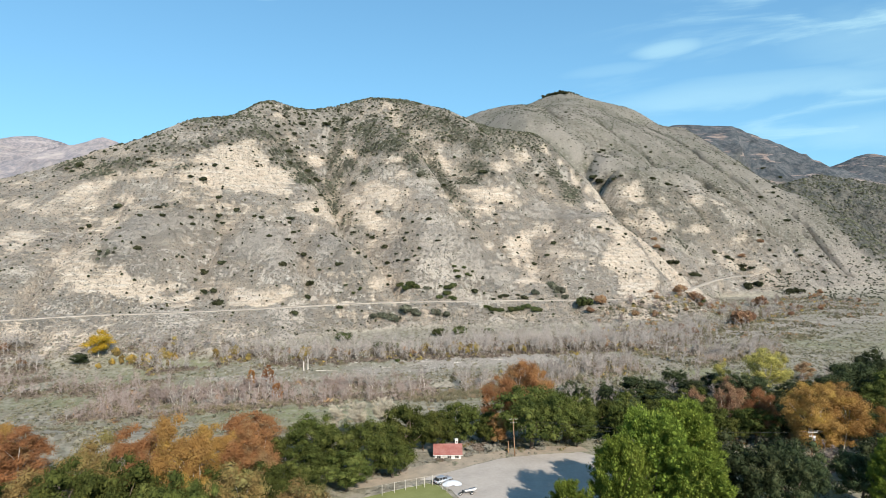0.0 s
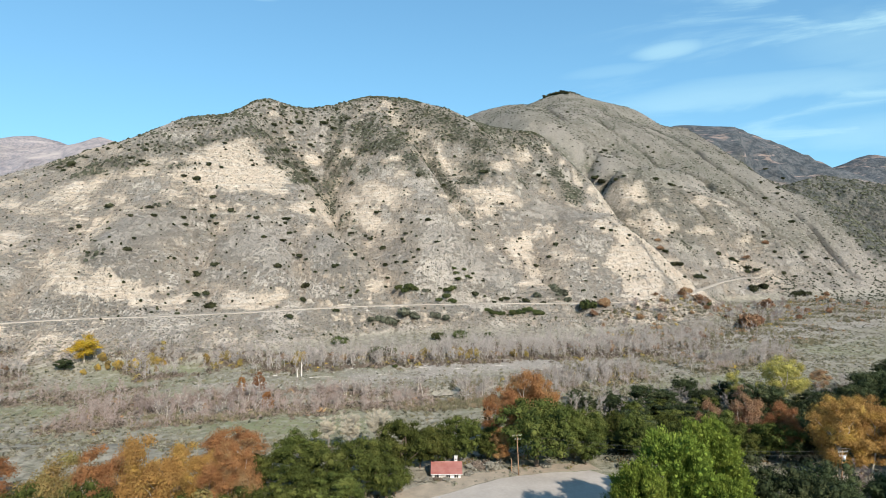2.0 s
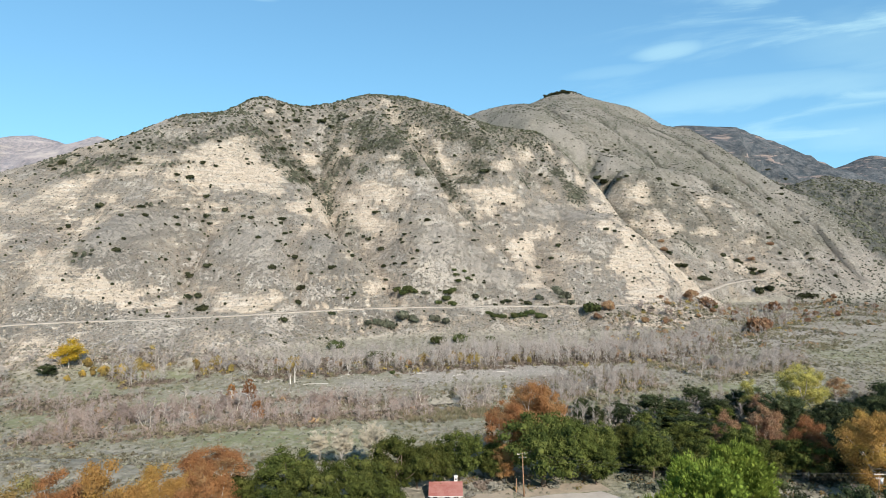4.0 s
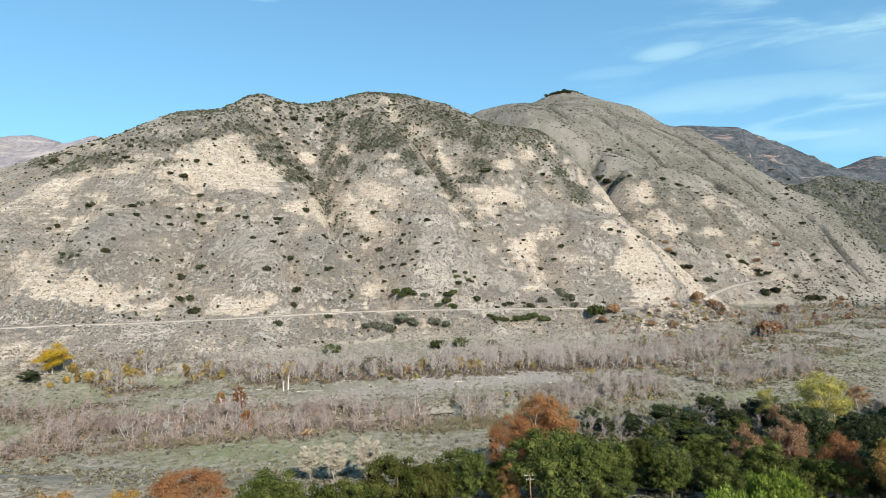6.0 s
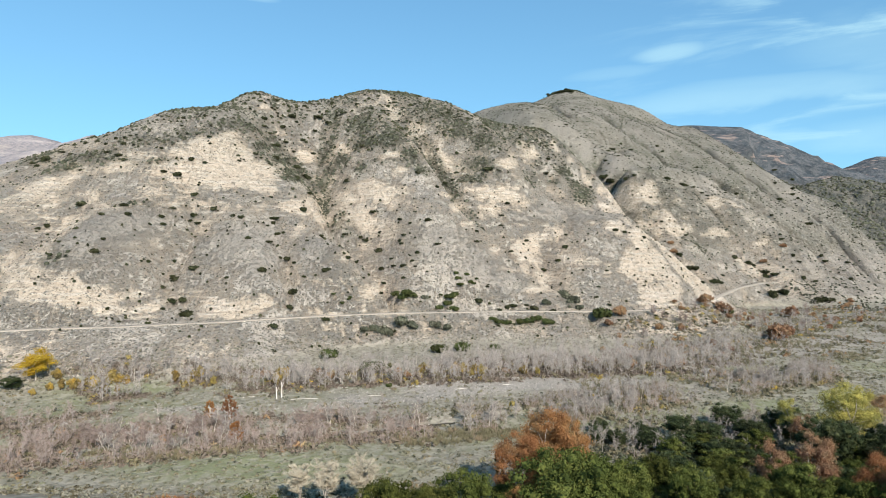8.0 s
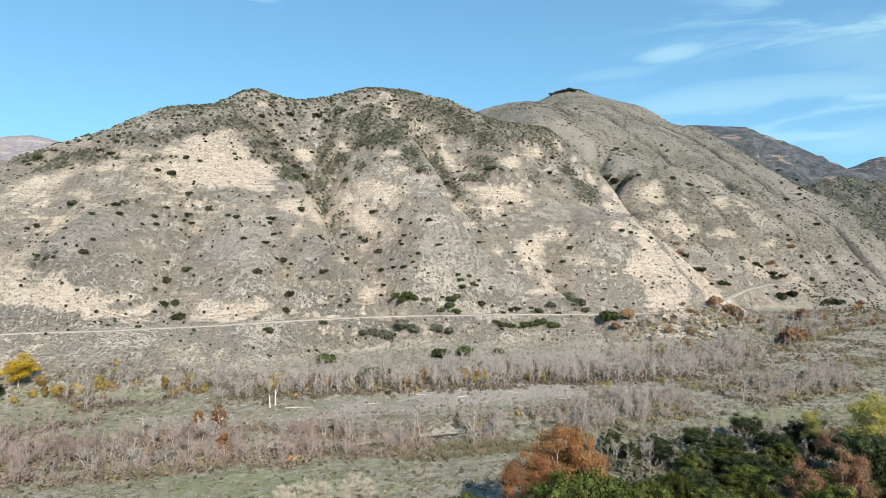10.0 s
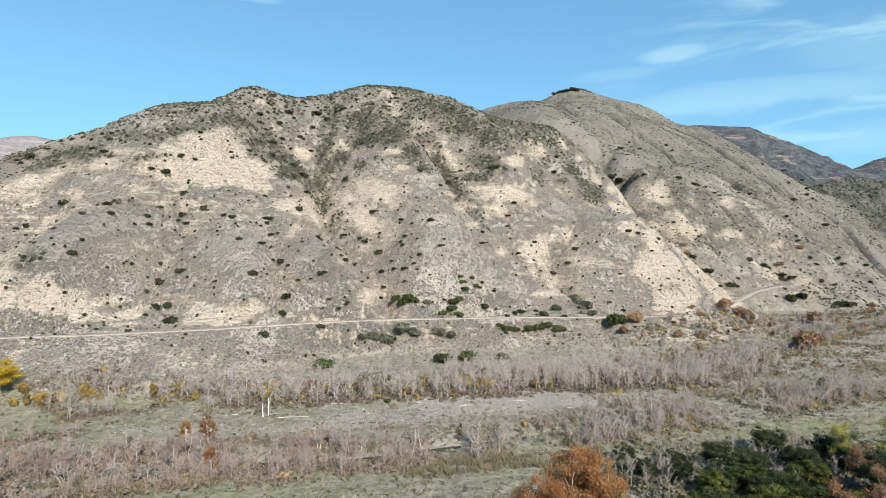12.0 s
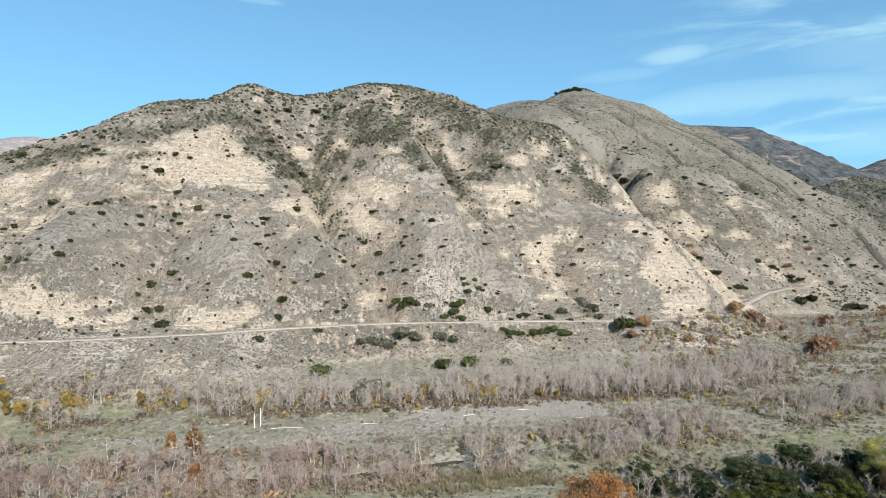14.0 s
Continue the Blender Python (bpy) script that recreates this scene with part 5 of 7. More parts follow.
# single bushes on the slopes: x, y, half width
BUSHES_CREST = [(-318, 537, 3.8), (-322, 532, 1.7), (-334, 544, 2.1), (-310, 546, 1.7), (-289, 523, 1.6), (-243, 490, 1.9), (-307, 557, 1.8), (-292, 547, 2.1),
    (-268, 521, 1.6), (-248, 498, 1.5), (-243, 502, 1.6), (-236, 502, 1.5), (-233, 504, 1.2), (-224, 499, 1.5), (-234, 496, 1.9), (-233, 487, 1.9), (-227, 483, 1.8),
    (-257, 481, 1.5), (-205, 493, 1.5), (-196, 477, 2.2), (-186, 475, 2.9), (-183, 491, 2.3), (-172, 489, 1.9), (-171, 468, 2.5), (-155, 461, 2.4), (-202, 434, 2.0),
    (-241, 456, 3.1), (-180, 455, 1.7), (-203, 526, 1.6), (-201, 518, 1.2), (-189, 532, 1.7), (-179, 526, 1.6)]
BUSHES_BOWL = [(-176, 508, 1.6), (-174, 503, 1.5), (-156, 512, 1.6), (-154, 509, 1.6), (-163, 607, 1.5), (-158, 587, 2.8), (-158, 624, 2.0), (-154, 613, 1.5),
    (-157, 608, 1.9), (-141, 615, 2.9), (-135, 642, 2.1), (-130, 636, 1.5), (-131, 624, 1.5), (-136, 613, 1.5), (-123, 653, 1.6), (-120, 634, 3.6), (-110, 630, 2.5),
    (-145, 599, 2.4), (-156, 580, 1.8), (-151, 580, 1.8), (-140, 588, 2.3), (-128, 603, 1.9), (-118, 601, 1.9), (-120, 618, 2.0), (-133, 588, 1.9), (-147, 526, 2.0),
    (-143, 527, 1.6), (-145, 576, 3.2), (-138, 552, 3.0), (-128, 579, 2.7), (-119, 546, 2.6)]
BUSHES_CHUTE = [(-121, 579, 2.8), (-117, 581, 2.3), (-115, 514, 1.6), (-109, 542, 2.1), (-126, 494, 1.5), (-105, 505, 1.2), (-103, 497, 2.7), (-54, 521, 2.4),
    (-82, 564, 2.2), (-31, 533, 1.2), (1, 575, 2.3), (-6, 544, 1.7), (-21, 542, 2.1), (-54, 641, 2.1), (-34, 615, 2.0), (-24, 619, 1.5), (-96, 635, 2.0), (39, 579, 3.7),
    (103, 655, 2.1), (98, 640, 2.6), (112, 681, 1.7), (4, 633, 2.0), (-2, 631, 1.5), (53, 561, 2.2), (7, 575, 1.8), (11, 580, 1.8), (148, 666, 2.1), (-73, 649, 2.1),
    (-49, 647, 1.6), (-28, 640, 1.5), (-111, 658, 1.6), (-84, 640, 2.1)]
BUSHES_DOMES = [(-196, 427, 2.2), (-192, 383, 2.2), (-193, 394, 1.2), (-211, 383, 1.1), (-210, 374, 1.6), (-255, 441, 2.0), (-258, 436, 1.6), (-207, 418, 1.6),
    (-186, 435, 1.0), (-181, 441, 1.7), (-184, 446, 1.7), (-168, 458, 2.8), (-169, 456, 1.4), (-164, 455, 1.7), (-139, 451, 1.7), (-133, 450, 2.0), (-123, 431, 1.6),
    (-163, 449, 1.0), (-176, 406, 0.9), (-174, 408, 1.5), (-168, 429, 1.3), (-169, 415, 1.2), (-166, 422, 1.6), (-164, 420, 2.5), (-165, 406, 1.8), (-150, 415, 2.5),
    (-127, 406, 1.2), (-157, 398, 2.6), (-150, 400, 2.4), (-143, 387, 3.4), (-156, 386, 1.4), (-167, 361, 1.0)]
BUSHES_GULLY = [(-120, 478, 2.6), (-119, 474, 1.8), (-121, 468, 1.1), (-114, 467, 1.8), (-110, 467, 1.4), (-112, 438, 2.0), (-103, 432, 1.6), (-99, 436, 2.3),
    (-108, 409, 2.4), (-72, 423, 2.2), (-93, 428, 1.3), (-91, 416, 3.1), (-90, 405, 2.4), (-69, 403, 1.8), (-94, 385, 2.5), (-88, 484, 1.9), (-86, 484, 1.9),
    (-74, 439, 1.0), (-75, 512, 1.6), (-61, 439, 2.0), (-57, 444, 1.7), (-58, 505, 2.3), (-62, 507, 1.6), (-48, 504, 1.6), (-46, 485, 2.6), (-32, 498, 1.9),
    (-24, 484, 1.5), (-31, 478, 1.8), (-29, 474, 1.8), (-28, 479, 1.5), (-11, 479, 2.2), (-18, 461, 1.7)]
BUSHES_APRON = [(-21, 458, 1.4), (-36, 470, 1.1), (-34, 464, 1.4), (-43, 468, 2.1), (-27, 458, 1.7), (-26, 451, 1.4), (-19, 455, 1.0), (-40, 458, 1.4), (-40, 438, 1.3),
    (-59, 423, 0.9), (-51, 436, 1.0), (23, 448, 3.0), (29, 458, 1.4), (30, 460, 1.0), (78, 527, 2.5), (90, 527, 2.0), (97, 536, 2.5), (101, 552, 1.7), (67, 543, 2.1),
    (52, 520, 1.6), (57, 518, 1.6), (53, 527, 1.6), (25, 515, 1.6), (33, 536, 1.7), (48, 555, 1.7), (47, 549, 1.7), (24, 497, 1.9), (-4, 464, 1.4), (-2, 467, 1.1),
    (84, 492, 2.3), (112, 491, 1.1), (123, 508, 1.2)]
BUSHES_SPUR = [(114, 468, 1.4), (46, 456, 2.4), (42, 454, 2.1), (56, 460, 1.4), (61, 458, 2.4), (37, 450, 1.4), (73, 454, 1.7), (152, 465, 2.1), (144, 461, 1.4),
    (162, 543, 1.7), (151, 524, 1.2), (138, 539, 2.1), (145, 538, 1.7), (204, 530, 1.6), (248, 659, 4.8), (253, 659, 2.7), (246, 686, 3.3), (265, 644, 4.1),
    (272, 647, 2.6), (293, 689, 2.2), (218, 561, 1.8), (264, 715, 1.7), (264, 722, 1.8), (242, 727, 1.8), (405, 784, 1.9), (405, 779, 2.6), (404, 753, 2.5),
    (406, 746, 2.4), (400, 726, 3.0), (324, 729, 3.6), (341, 733, 4.2), (350, 738, 3.6)]
BUSHES_BACK = [(355, 726, 4.7), (350, 711, 3.5), (364, 720, 3.5), (477, 846, 3.5), (470, 751, 3.1), (483, 779, 2.6), (455, 784, 2.6), (456, 777, 2.6), (404, 710, 2.3),
    (342, 692, 2.2), (318, 664, 2.1), (334, 664, 5.3), (345, 669, 5.4), (381, 659, 6.3), (369, 652, 4.2), (207, 832, 4.8), (211, 824, 4.8), (245, 960, 3.2),
    (256, 978, 3.3), (216, 864, 2.2), (205, 877, 2.2), (279, 1014, 2.6), (234, 869, 2.2), (285, 980, 2.5), (221, 789, 2.6), (229, 786, 2.6), (343, 1031, 2.6),
    (345, 1014, 2.6), (276, 805, 3.3), (338, 993, 1.7), (351, 968, 1.6), (299, 813, 4.0)]
BUSHES_HIGH = [(309, 826, 2.7), (319, 827, 2.1), (326, 820, 2.0), (331, 817, 2.0), (367, 846, 2.1), (387, 858, 2.9), (373, 950, 2.4), (870, 1657, 4.3), (489, 1024, 1.7),
    (392, 849, 2.1), (496, 964, 2.4), (901, 1628, 4.3), (513, 948, 3.2), (505, 934, 3.1), (507, 924, 2.3), (480, 922, 3.1), (417, 825, 2.0), (236, 775, 1.3),
    (242, 764, 1.9), (444, 1107, 1.9), (468, 1079, 1.8), (334, 870, 1.4), (228, 1133, 2.9), (254, 1119, 1.9), (173, 914, 2.3), (213, 1025, 1.7)]
GREEN_BUSHES = [(-23, 442, 3.6), (-20, 441, 3.0), (-32, 446, 3.0), (-26, 440, 3.0), (-70, 415, 0.9), (-67, 418, 1.2), (-62, 419, 1.6), (-58, 422, 1.3), (-78, 420, 0.9),
    (-57, 423, 1.3), (-85, 419, 1.2), (8, 451, 1.7), (10, 449, 2.0), (11, 447, 2.0), (17, 450, 1.7), (16, 453, 1.7), (20, 451, 1.4), (22, 456, 1.4), (4, 443, 3.0),
    (7, 444, 2.7), (2, 441, 3.0), (6, 440, 3.0), (-3, 439, 2.3), (-2, 443, 1.3), (31, 436, 2.3), (36, 435, 2.9), (41, 438, 2.6), (48, 440, 3.0), (55, 442, 3.0),
    (60, 444, 3.0), (65, 442, 3.0), (69, 440, 2.3)]
GREY_BUSHES = [(89, 477, 4.0), (86, 484, 3.3), (70, 462, 2.4), (90, 467, 3.2), (92, 461, 2.1), (-12, 441, 1.7), (-35, 415, 3.7), (-26, 421, 3.8), (-19, 421, 2.8),
    (-41, 412, 2.7), (-47, 410, 2.1), (-5, 425, 2.8), (2, 425, 2.5)]
RED_BUSHES = [(243, 690, 4.5), (245, 706, 3.4), (397, 761, 4.4), (362, 739, 4.2)]
PEAK_TREES = [(249, 1494, 7.0), (261, 1488, 7.0), (273, 1477, 6.9), (286, 1477, 7.0), (294, 1465, 5.5)]
for x, y, r in itertools.chain(BUSHES_CREST, BUSHES_BOWL, BUSHES_CHUTE, BUSHES_DOMES, BUSHES_GULLY, BUSHES_APRON, BUSHES_SPUR, BUSHES_BACK, BUSHES_HIGH, PEAK_TREES):
    shrub_dark.set(x, y, r * rng.uniform(1.05, 1.4), r * rng.uniform(0.9, 1.3), "dark evergreen bush on the dry slope", "bush", "slope bushes", sink=0.1 * r)
for x, y, r in GREEN_BUSHES:
    shrub_green.set(x, y, r * 1.25, r * 1.1, "leafy green bush beside the dirt road", "bush", "roadside bushes", sink=0.1 * r)
for x, y, r in GREY_BUSHES:
    shrub_grey.set(x, y, r * 1.4, r * 1.4, "grey-green willow bush beside the dirt road", "bush", "roadside bushes", sink=0.1 * r)
for x, y, r in RED_BUSHES:
    shrub_orange.set(x, y, r, r * 0.8, "russet bush in a dry gully", "bush", "gully bushes", sink=0.1 * r)


# ---------------------------------------------------------------- plants without number
def mounds(name, p, radius, material, label, tall=0.75, sides=6):
    """Low shrubs, each a small rough mound."""
    n = len(p)
    z = ground_at(p[:, 0], p[:, 1])
    r = radius * rng.uniform(0.55, 1.45, n)
    th = np.arange(sides) * 2 * np.pi / sides
    rings = []
    for out, up in ((1.0, -0.25), (0.85, 0.5)):
        a = th[None] + rng.uniform(0, 6.28, (n, 1))
        q = out * r[:, None] * rng.uniform(0.7, 1.25, (n, sides))
        rings.append(np.stack([p[:, :1] + np.cos(a) * q, p[:, 1:2] + np.sin(a) * q, z[:, None] + r[:, None] * tall * up * rng.uniform(0.8, 1.3, (n, sides))], -1))
    top = np.stack([p[:, 0] + rng.normal(0, 0.15, n) * r, p[:, 1] + rng.normal(0, 0.15, n) * r, z + r * tall * rng.uniform(0.85, 1.25, n)], -1)[:, None]
    v = np.concatenate([rings[0], rings[1], top], 1)
    k = 2 * sides + 1
    f = []
    for s in range(sides):
        t = (s + 1) % sides
        f += [(s, t, sides + t), (s, sides + t, sides + s), (sides + s, sides + t, 2 * sides)]
    f = (np.array(f)[None] + (np.arange(n) * k)[:, None, None]).reshape(-1, 3)
    v = v.reshape(-1, 3)
    return tagged(new(name, sheet(name, v[:, 0], v[:, 1], v[:, 2], f, material)), label, "scrub", kind="stuff")


def twig_clumps(name, p, height, material, label, stalks=26, wide=0.05, fan=0.35):
    """Clumps of upright stalks."""
    n = len(p)
    z = ground_at(p[:, 0], p[:, 1])
    h = height * rng.uniform(0.55, 1.3, (n, 1))
    a, q = rng.uniform(0, 6.28, (n, stalks)), np.sqrt(rng.uniform(0, 1, (n, stalks)))
    d = np.stack([np.cos(a) * q, np.sin(a) * q], -1)
    foot = np.concatenate([p[:, None] + d * (0.3 * h)[..., None], np.repeat((z - 0.1)[:, None, None], stalks, 1)], -1)
    tip = np.concatenate([p[:, None] + d * (0.3 * h + fan * h)[..., None] + rng.normal(0, 0.15, (n, stalks, 2)) * h[..., None], (z[:, None] + h * rng.uniform(0.5, 1.05, (n, stalks)))[..., None]], -1)
    side = np.stack([-np.sin(a), np.cos(a), np.zeros_like(a)], -1) * wide * rng.uniform(0.6, 1.5, (n, stalks, 1))
    side = np.where(rng.uniform(0, 1, (n, stalks, 1)) < 0.5, side, np.array([wide, 0, 0]))
    mid = foot * 0.45 + tip * 0.55 + rng.normal(0, 0.04, (n, stalks, 3)) * h[..., None]
    v = np.stack([foot, mid - side, tip, mid + side], 2).reshape(-1, 3)
    f = np.arange(len(v)).reshape(-1, 4)
    return tagged(new(name, sheet(name, v[:, 0], v[:, 1], v[:, 2], f, material)), label, "thicket", kind="stuff")


def tufts(name, p, radius, material, label, tall=0.85, blades=17):
    """Small leafy shrubs, each a dome of coarse sprays."""
    n = len(p)
    z = ground_at(p[:, 0], p[:, 1])
    r = (radius * rng.uniform(0.5, 1.5, n))[:, None, None]
    d = ball(n * blades).reshape(n, blades, 3)
    d[..., 2] = np.abs(d[..., 2])
    c = np.c_[p, z][:, None] + d * r * np.array([1, 1, tall]) * rng.uniform(0.5, 1.0, (n, blades, 1))
    a = unit(np.cross(d + rng.normal(0, 0.4, d.shape), rng.normal(0, 1, d.shape)))
    b = np.cross(d, a)
    s = 0.29 * r * rng.uniform(0.6, 1.4, (n, blades, 1))
    v = np.stack([c - a * s + b * s * 0.7, c - a * s - b * s * 0.7, c + a * s * 1.6], 2).reshape(-1, 3)
    return tagged(new(name, sheet(name, v[:, 0], v[:, 1], v[:, 2], np.arange(len(v)).reshape(-1, 3), material)), label, "scrub", kind="stuff")


def bare_wood(name, p, height, bark, twig, label, fan=0.34, limb_n=12, twig_n=120):
    """A stand of thin leafless trees too many to count."""
    n = len(p)
    z = ground_at(p[:, 0], p[:, 1])
    h = (height * rng.uniform(0.55, 1.25, n))[:, None, None]
    foot = np.c_[p, z - 0.2][:, None]
    top = foot + h * np.concatenate([rng.normal(0, 0.10, (n, 1, 2)), np.ones((n, 1, 1))], -1)
    rad = 0.0085 * h + 0.02
    ring = [foot + rad * np.array([math.cos(k * 2.094), math.sin(k * 2.094), 0]) for k in range(3)]
    stem = np.concatenate([np.stack([ring[k], ring[(k + 1) % 3], top], 2) for k in range(3)], 1)
    at = foot + (top - foot) * rng.uniform(0.15, 0.9, (n, limb_n, 1))
    th = rng.uniform(0, 6.28, (n, limb_n))
    way = unit(np.stack([np.cos(th), np.sin(th), rng.uniform(0.6, 1.8, (n, limb_n))], -1))
    end = at + way * h * fan * rng.uniform(0.6, 1.3, (n, limb_n, 1))
    side = unit(np.cross(way, np.array([0.2, 0.95, 0.1]))) * 0.006 * h
    limb = np.stack([at - side, at + side, end], 2)
    pick = rng.integers(0, limb_n, (n, twig_n))
    row = np.arange(n)[:, None]
    st = at[row, pick] + (end - at)[row, pick] * rng.uniform(0.1, 1.0, (n, twig_n, 1))
    d = unit(rng.normal(0, 1, st.shape) * np.array([1, 1, 0.7]) + np.array([0, 0, 0.7]))
    tip = st + d * h * rng.uniform(0.07, 0.20, (n, twig_n, 1))
    sd = unit(np.cross(d, rng.normal(0, 1, d.shape))) * 0.035
    fine = np.stack([st - sd, st + sd, tip], 2)
    v = np.concatenate([stem.reshape(-1, 3), limb.reshape(-1, 3), fine.reshape(-1, 3)])
    me = sheet(name, v[:, 0], v[:, 1], v[:, 2], np.arange(len(v)).reshape(-1, 3), bark)
    me.materials.append(twig)
    me.polygons.foreach_set("material_index", (np.arange(len(v) // 3) >= n * (3 + limb_n)).astype(np.int32))
    return tagged(new(name, me), label, "trees", kind="stuff")


def slope_places(n, x0, x1, y0, y1, seed, want):
    r = np.random.default_rng(seed)
    p = np.stack([r.uniform(x0, x1, n), r.uniform(y0, y1, n)], -1)
    z = ground_at(p[:, 0], p[:, 1])
    c = cover(p[:, 0], p[:, 1], z)
    d, _ = along(ROAD_LINE, p[:, 0], p[:, 1])
    return p[(r.uniform(0, 1, n) < want(c, z, p)) & (d > 3.6)]


on_hill = slope_places(52000, -430, 420, 300, 720, 21, lambda c, z, p: step(-5.5, -3.0, z) * np.clip(0.85 - 0.6 * c[:, 0], 0.15, 1) * (1 - 0.65 * domes(p[:, 0], p[:, 1], z)))
mounds("sage_scrub", np.r_[in_view(on_hill), in_view(slope_places(5000, 300, 620, 560, 860, 44, lambda c, z, p: step(-5, -1, z) * 0.8), 0.1)], 0.46, M_SAGE, "low grey sage scrub over the dry slopes", 0.8, 5)
brushy = slope_places(84000, -430, 420, 345, 720, 22, lambda c, z, p: step(-2.5, 0.5, z) * np.clip(c[:, 1] * 1.3 - 0.2 * c[:, 0] - 0.05, 0, 1))
mounds("chaparral", in_view(brushy), 1.15, M_CHAP, "grey-green chaparral on the upper slopes", 0.85, 5)
dotted = slope_places(12000, -430, 420, 345, 720, 26, lambda c, z, p: step(-2.5, 0.5, z) * (0.26 + 0.3 * c[:, 1]) * (1 - 0.8 * domes(p[:, 0], p[:, 1], z)))
mounds("dark_scrub", in_view(dotted), 0.85, M_BUSH, "small dark shrubs dotted over the slopes", 1.0)
distant = slope_places(16000, 60, 800, 700, 1500, 23, lambda c, z, p: step(4, 12, z) * 0.55)
beyond_road = slope_places(5200, 360, 660, 590, 830, 45, lambda c, z, p: step(-8, -6, z) * step(18, 6, z) * (0.5 + 0.5 * bumps(p[:, 0], p[:, 1], 25, 92)))
mounds("far_scrub", np.r_[in_view(distant), in_view(beyond_road, 0.1)], 1.25, M_CHAP, "far scrub on the back hills")
crestline = slope_places(2600, -430, 120, 560, 715, 27, lambda c, z, p: step(130, 150, z) * 0.4)
mounds("crest_scrub", in_view(crestline), 1.5, M_BUSH, "dark bushes along the crest of the hill", 0.9)
peak_tops = slope_places(900, 230, 360, 1440, 1540, 28, lambda c, z, p: step(390, 405, z) * 0.5)
mounds("peak_scrub", peak_tops, 2.0, M_BUSH, "dark trees on the far summit", 1.2)

far_woods = slope_places(14000, 480, 1000, 780, 1150, 43, lambda c, z, p: step(0, 6, z) * step(-10, 20, p[:, 0] - 545) * 0.8)
mounds("far_woods", in_view(far_woods[::2], 0.1), 2.0, M_CHAP, "dark scrub oak covering the farther hill", 0.9)

def flat_wish(c, z, p):
    lumps = 0.55 + 0.45 * bumps(p[:, 0], p[:, 1], 12, 90) + 0.25 * bumps(p[:, 0], p[:, 1], 45, 91)
    return step(9, 2, z) * (p[:, 1] > 190) * np.clip(lumps, 0, 1) * (1 - 0.85 * c[:, 3]) * (1 - 0.5 * step(0.5, 0.8, c[:, 2]))


flat_scrub = np.r_[in_view(slope_places(26000, -230, 230, 200, 345, 24, flat_wish)), in_view(slope_places(44000, -150, 460, 345, 620, 25, flat_wish))]
flat_scrub = flat_scrub[np.random.default_rng(2).permutation(len(flat_scrub))]
third = len(flat_scrub) // 3
tufts("flat_sage", flat_scrub[:third + third // 2], 0.7, M_FLATSAGE, "grey sage bushes over the river flat", 0.8)
tufts("flat_olive_scrub", flat_scrub[third + third // 2:2 * third + third // 2], 0.65, M_OLIVE, "olive-brown scrub over the river flat", 0.9)
tufts("flat_dark_scrub", flat_scrub[2 * third + third // 2:], 0.6, M_CHAP, "dark grey-green scrub over the river flat", 0.9)
far_bank = in_view(scatter(620, -250, 130, 322, 358, 0.20, 32, 14, -0.35))
far_bank = far_bank[(np.abs(far_bank[:, 0] + 174) > 20) | (far_bank[:, 1] > 318)]
near_band = in_view(scatter(360, -135, -5, 250, 290, 0.27, 31, 12, -0.3))
east_band = in_view(scatter(360, 2, 190, 244, 278, 0.45, 34, 13, -0.3))
east_bank = in_view(scatter(300, 0, 170, 322, 372, 0.28, 35, 14, -0.25))
east_flat = in_view(scatter(290, 110, 380, 262, 352, 0.80, 36, 28, -0.25))
east_far = in_view(scatter(190, 130, 400, 190, 270, 0.85, 47, 26, -0.25))
west_flat = in_view(scatter(120, -230, -110, 262, 300, 0.10, 46, 22, -0.2))
wood_edge_trees = in_view(scatter(150, 40, 180, 214, 262, 0.10, 48, 14, -0.3))
bare_wood("bank_trees", np.r_[far_bank, east_bank], 9.2, M_STEM, M_TWIG, "stand of grey leafless trees along the far bank")
bare_wood("willow_wood", np.r_[near_band, west_flat], 5.5, M_STEM, M_TWIGRED, "mauve-brown leafless willows with white stems by the stream")
bare_wood("stream_trees", np.r_[east_band, east_flat, east_far, wood_edge_trees], 6.5, M_STEM, M_TWIG, "stand of grey leafless trees on the river flat")


def around(p, seed, each, out):
    """Places close to those given."""
    r = np.random.default_rng(seed)
    return (p[:, None] + r.normal(0, out, (len(p), each, 2))).reshape(-1, 2)


tufts("bank_undergrowth", around(np.r_[far_bank, east_bank], 51, 6, 2.6), 1.3, M_BROWNSCRUB, "brown undergrowth beneath the bank trees", 1.1)
tufts("willow_undergrowth", around(np.r_[near_band, west_flat], 52, 6, 2.6), 1.2, M_BROWNSCRUB, "dark brown undergrowth beneath the willows", 1.1)
tufts("stream_undergrowth", around(np.r_[east_band, east_flat, east_far, wood_edge_trees], 53, 5, 3.2), 1.2, M_OLIVE, "olive-brown undergrowth beneath the stream trees", 1.0)
tufts("golden_scrub", np.r_[around(far_bank[::6], 54, 2, 2.5), around(east_flat[::5], 55, 2, 3.0), around(east_band[::7], 56, 1, 2.0)], 1.5, M_GOLD, "golden willow scrub along the banks", 1.0, 22)
tufts("rusty_scrub", np.r_[around(np.r_[east_flat[::4], east_far[::5]], 57, 2, 4.0), around(near_band[::9], 58, 1, 2.5)], 1.5, M_RUST, "rust-brown scrub on the river flat", 1.0, 22)
twig_clumps("willow_thicket", np.r_[around(near_band, 59, 1, 2.0), around(east_band, 60, 1, 2.0)], 3.4, M_TWIGRED, "reddish bare willow thicket along the stream", 20, 0.03, 0.5)
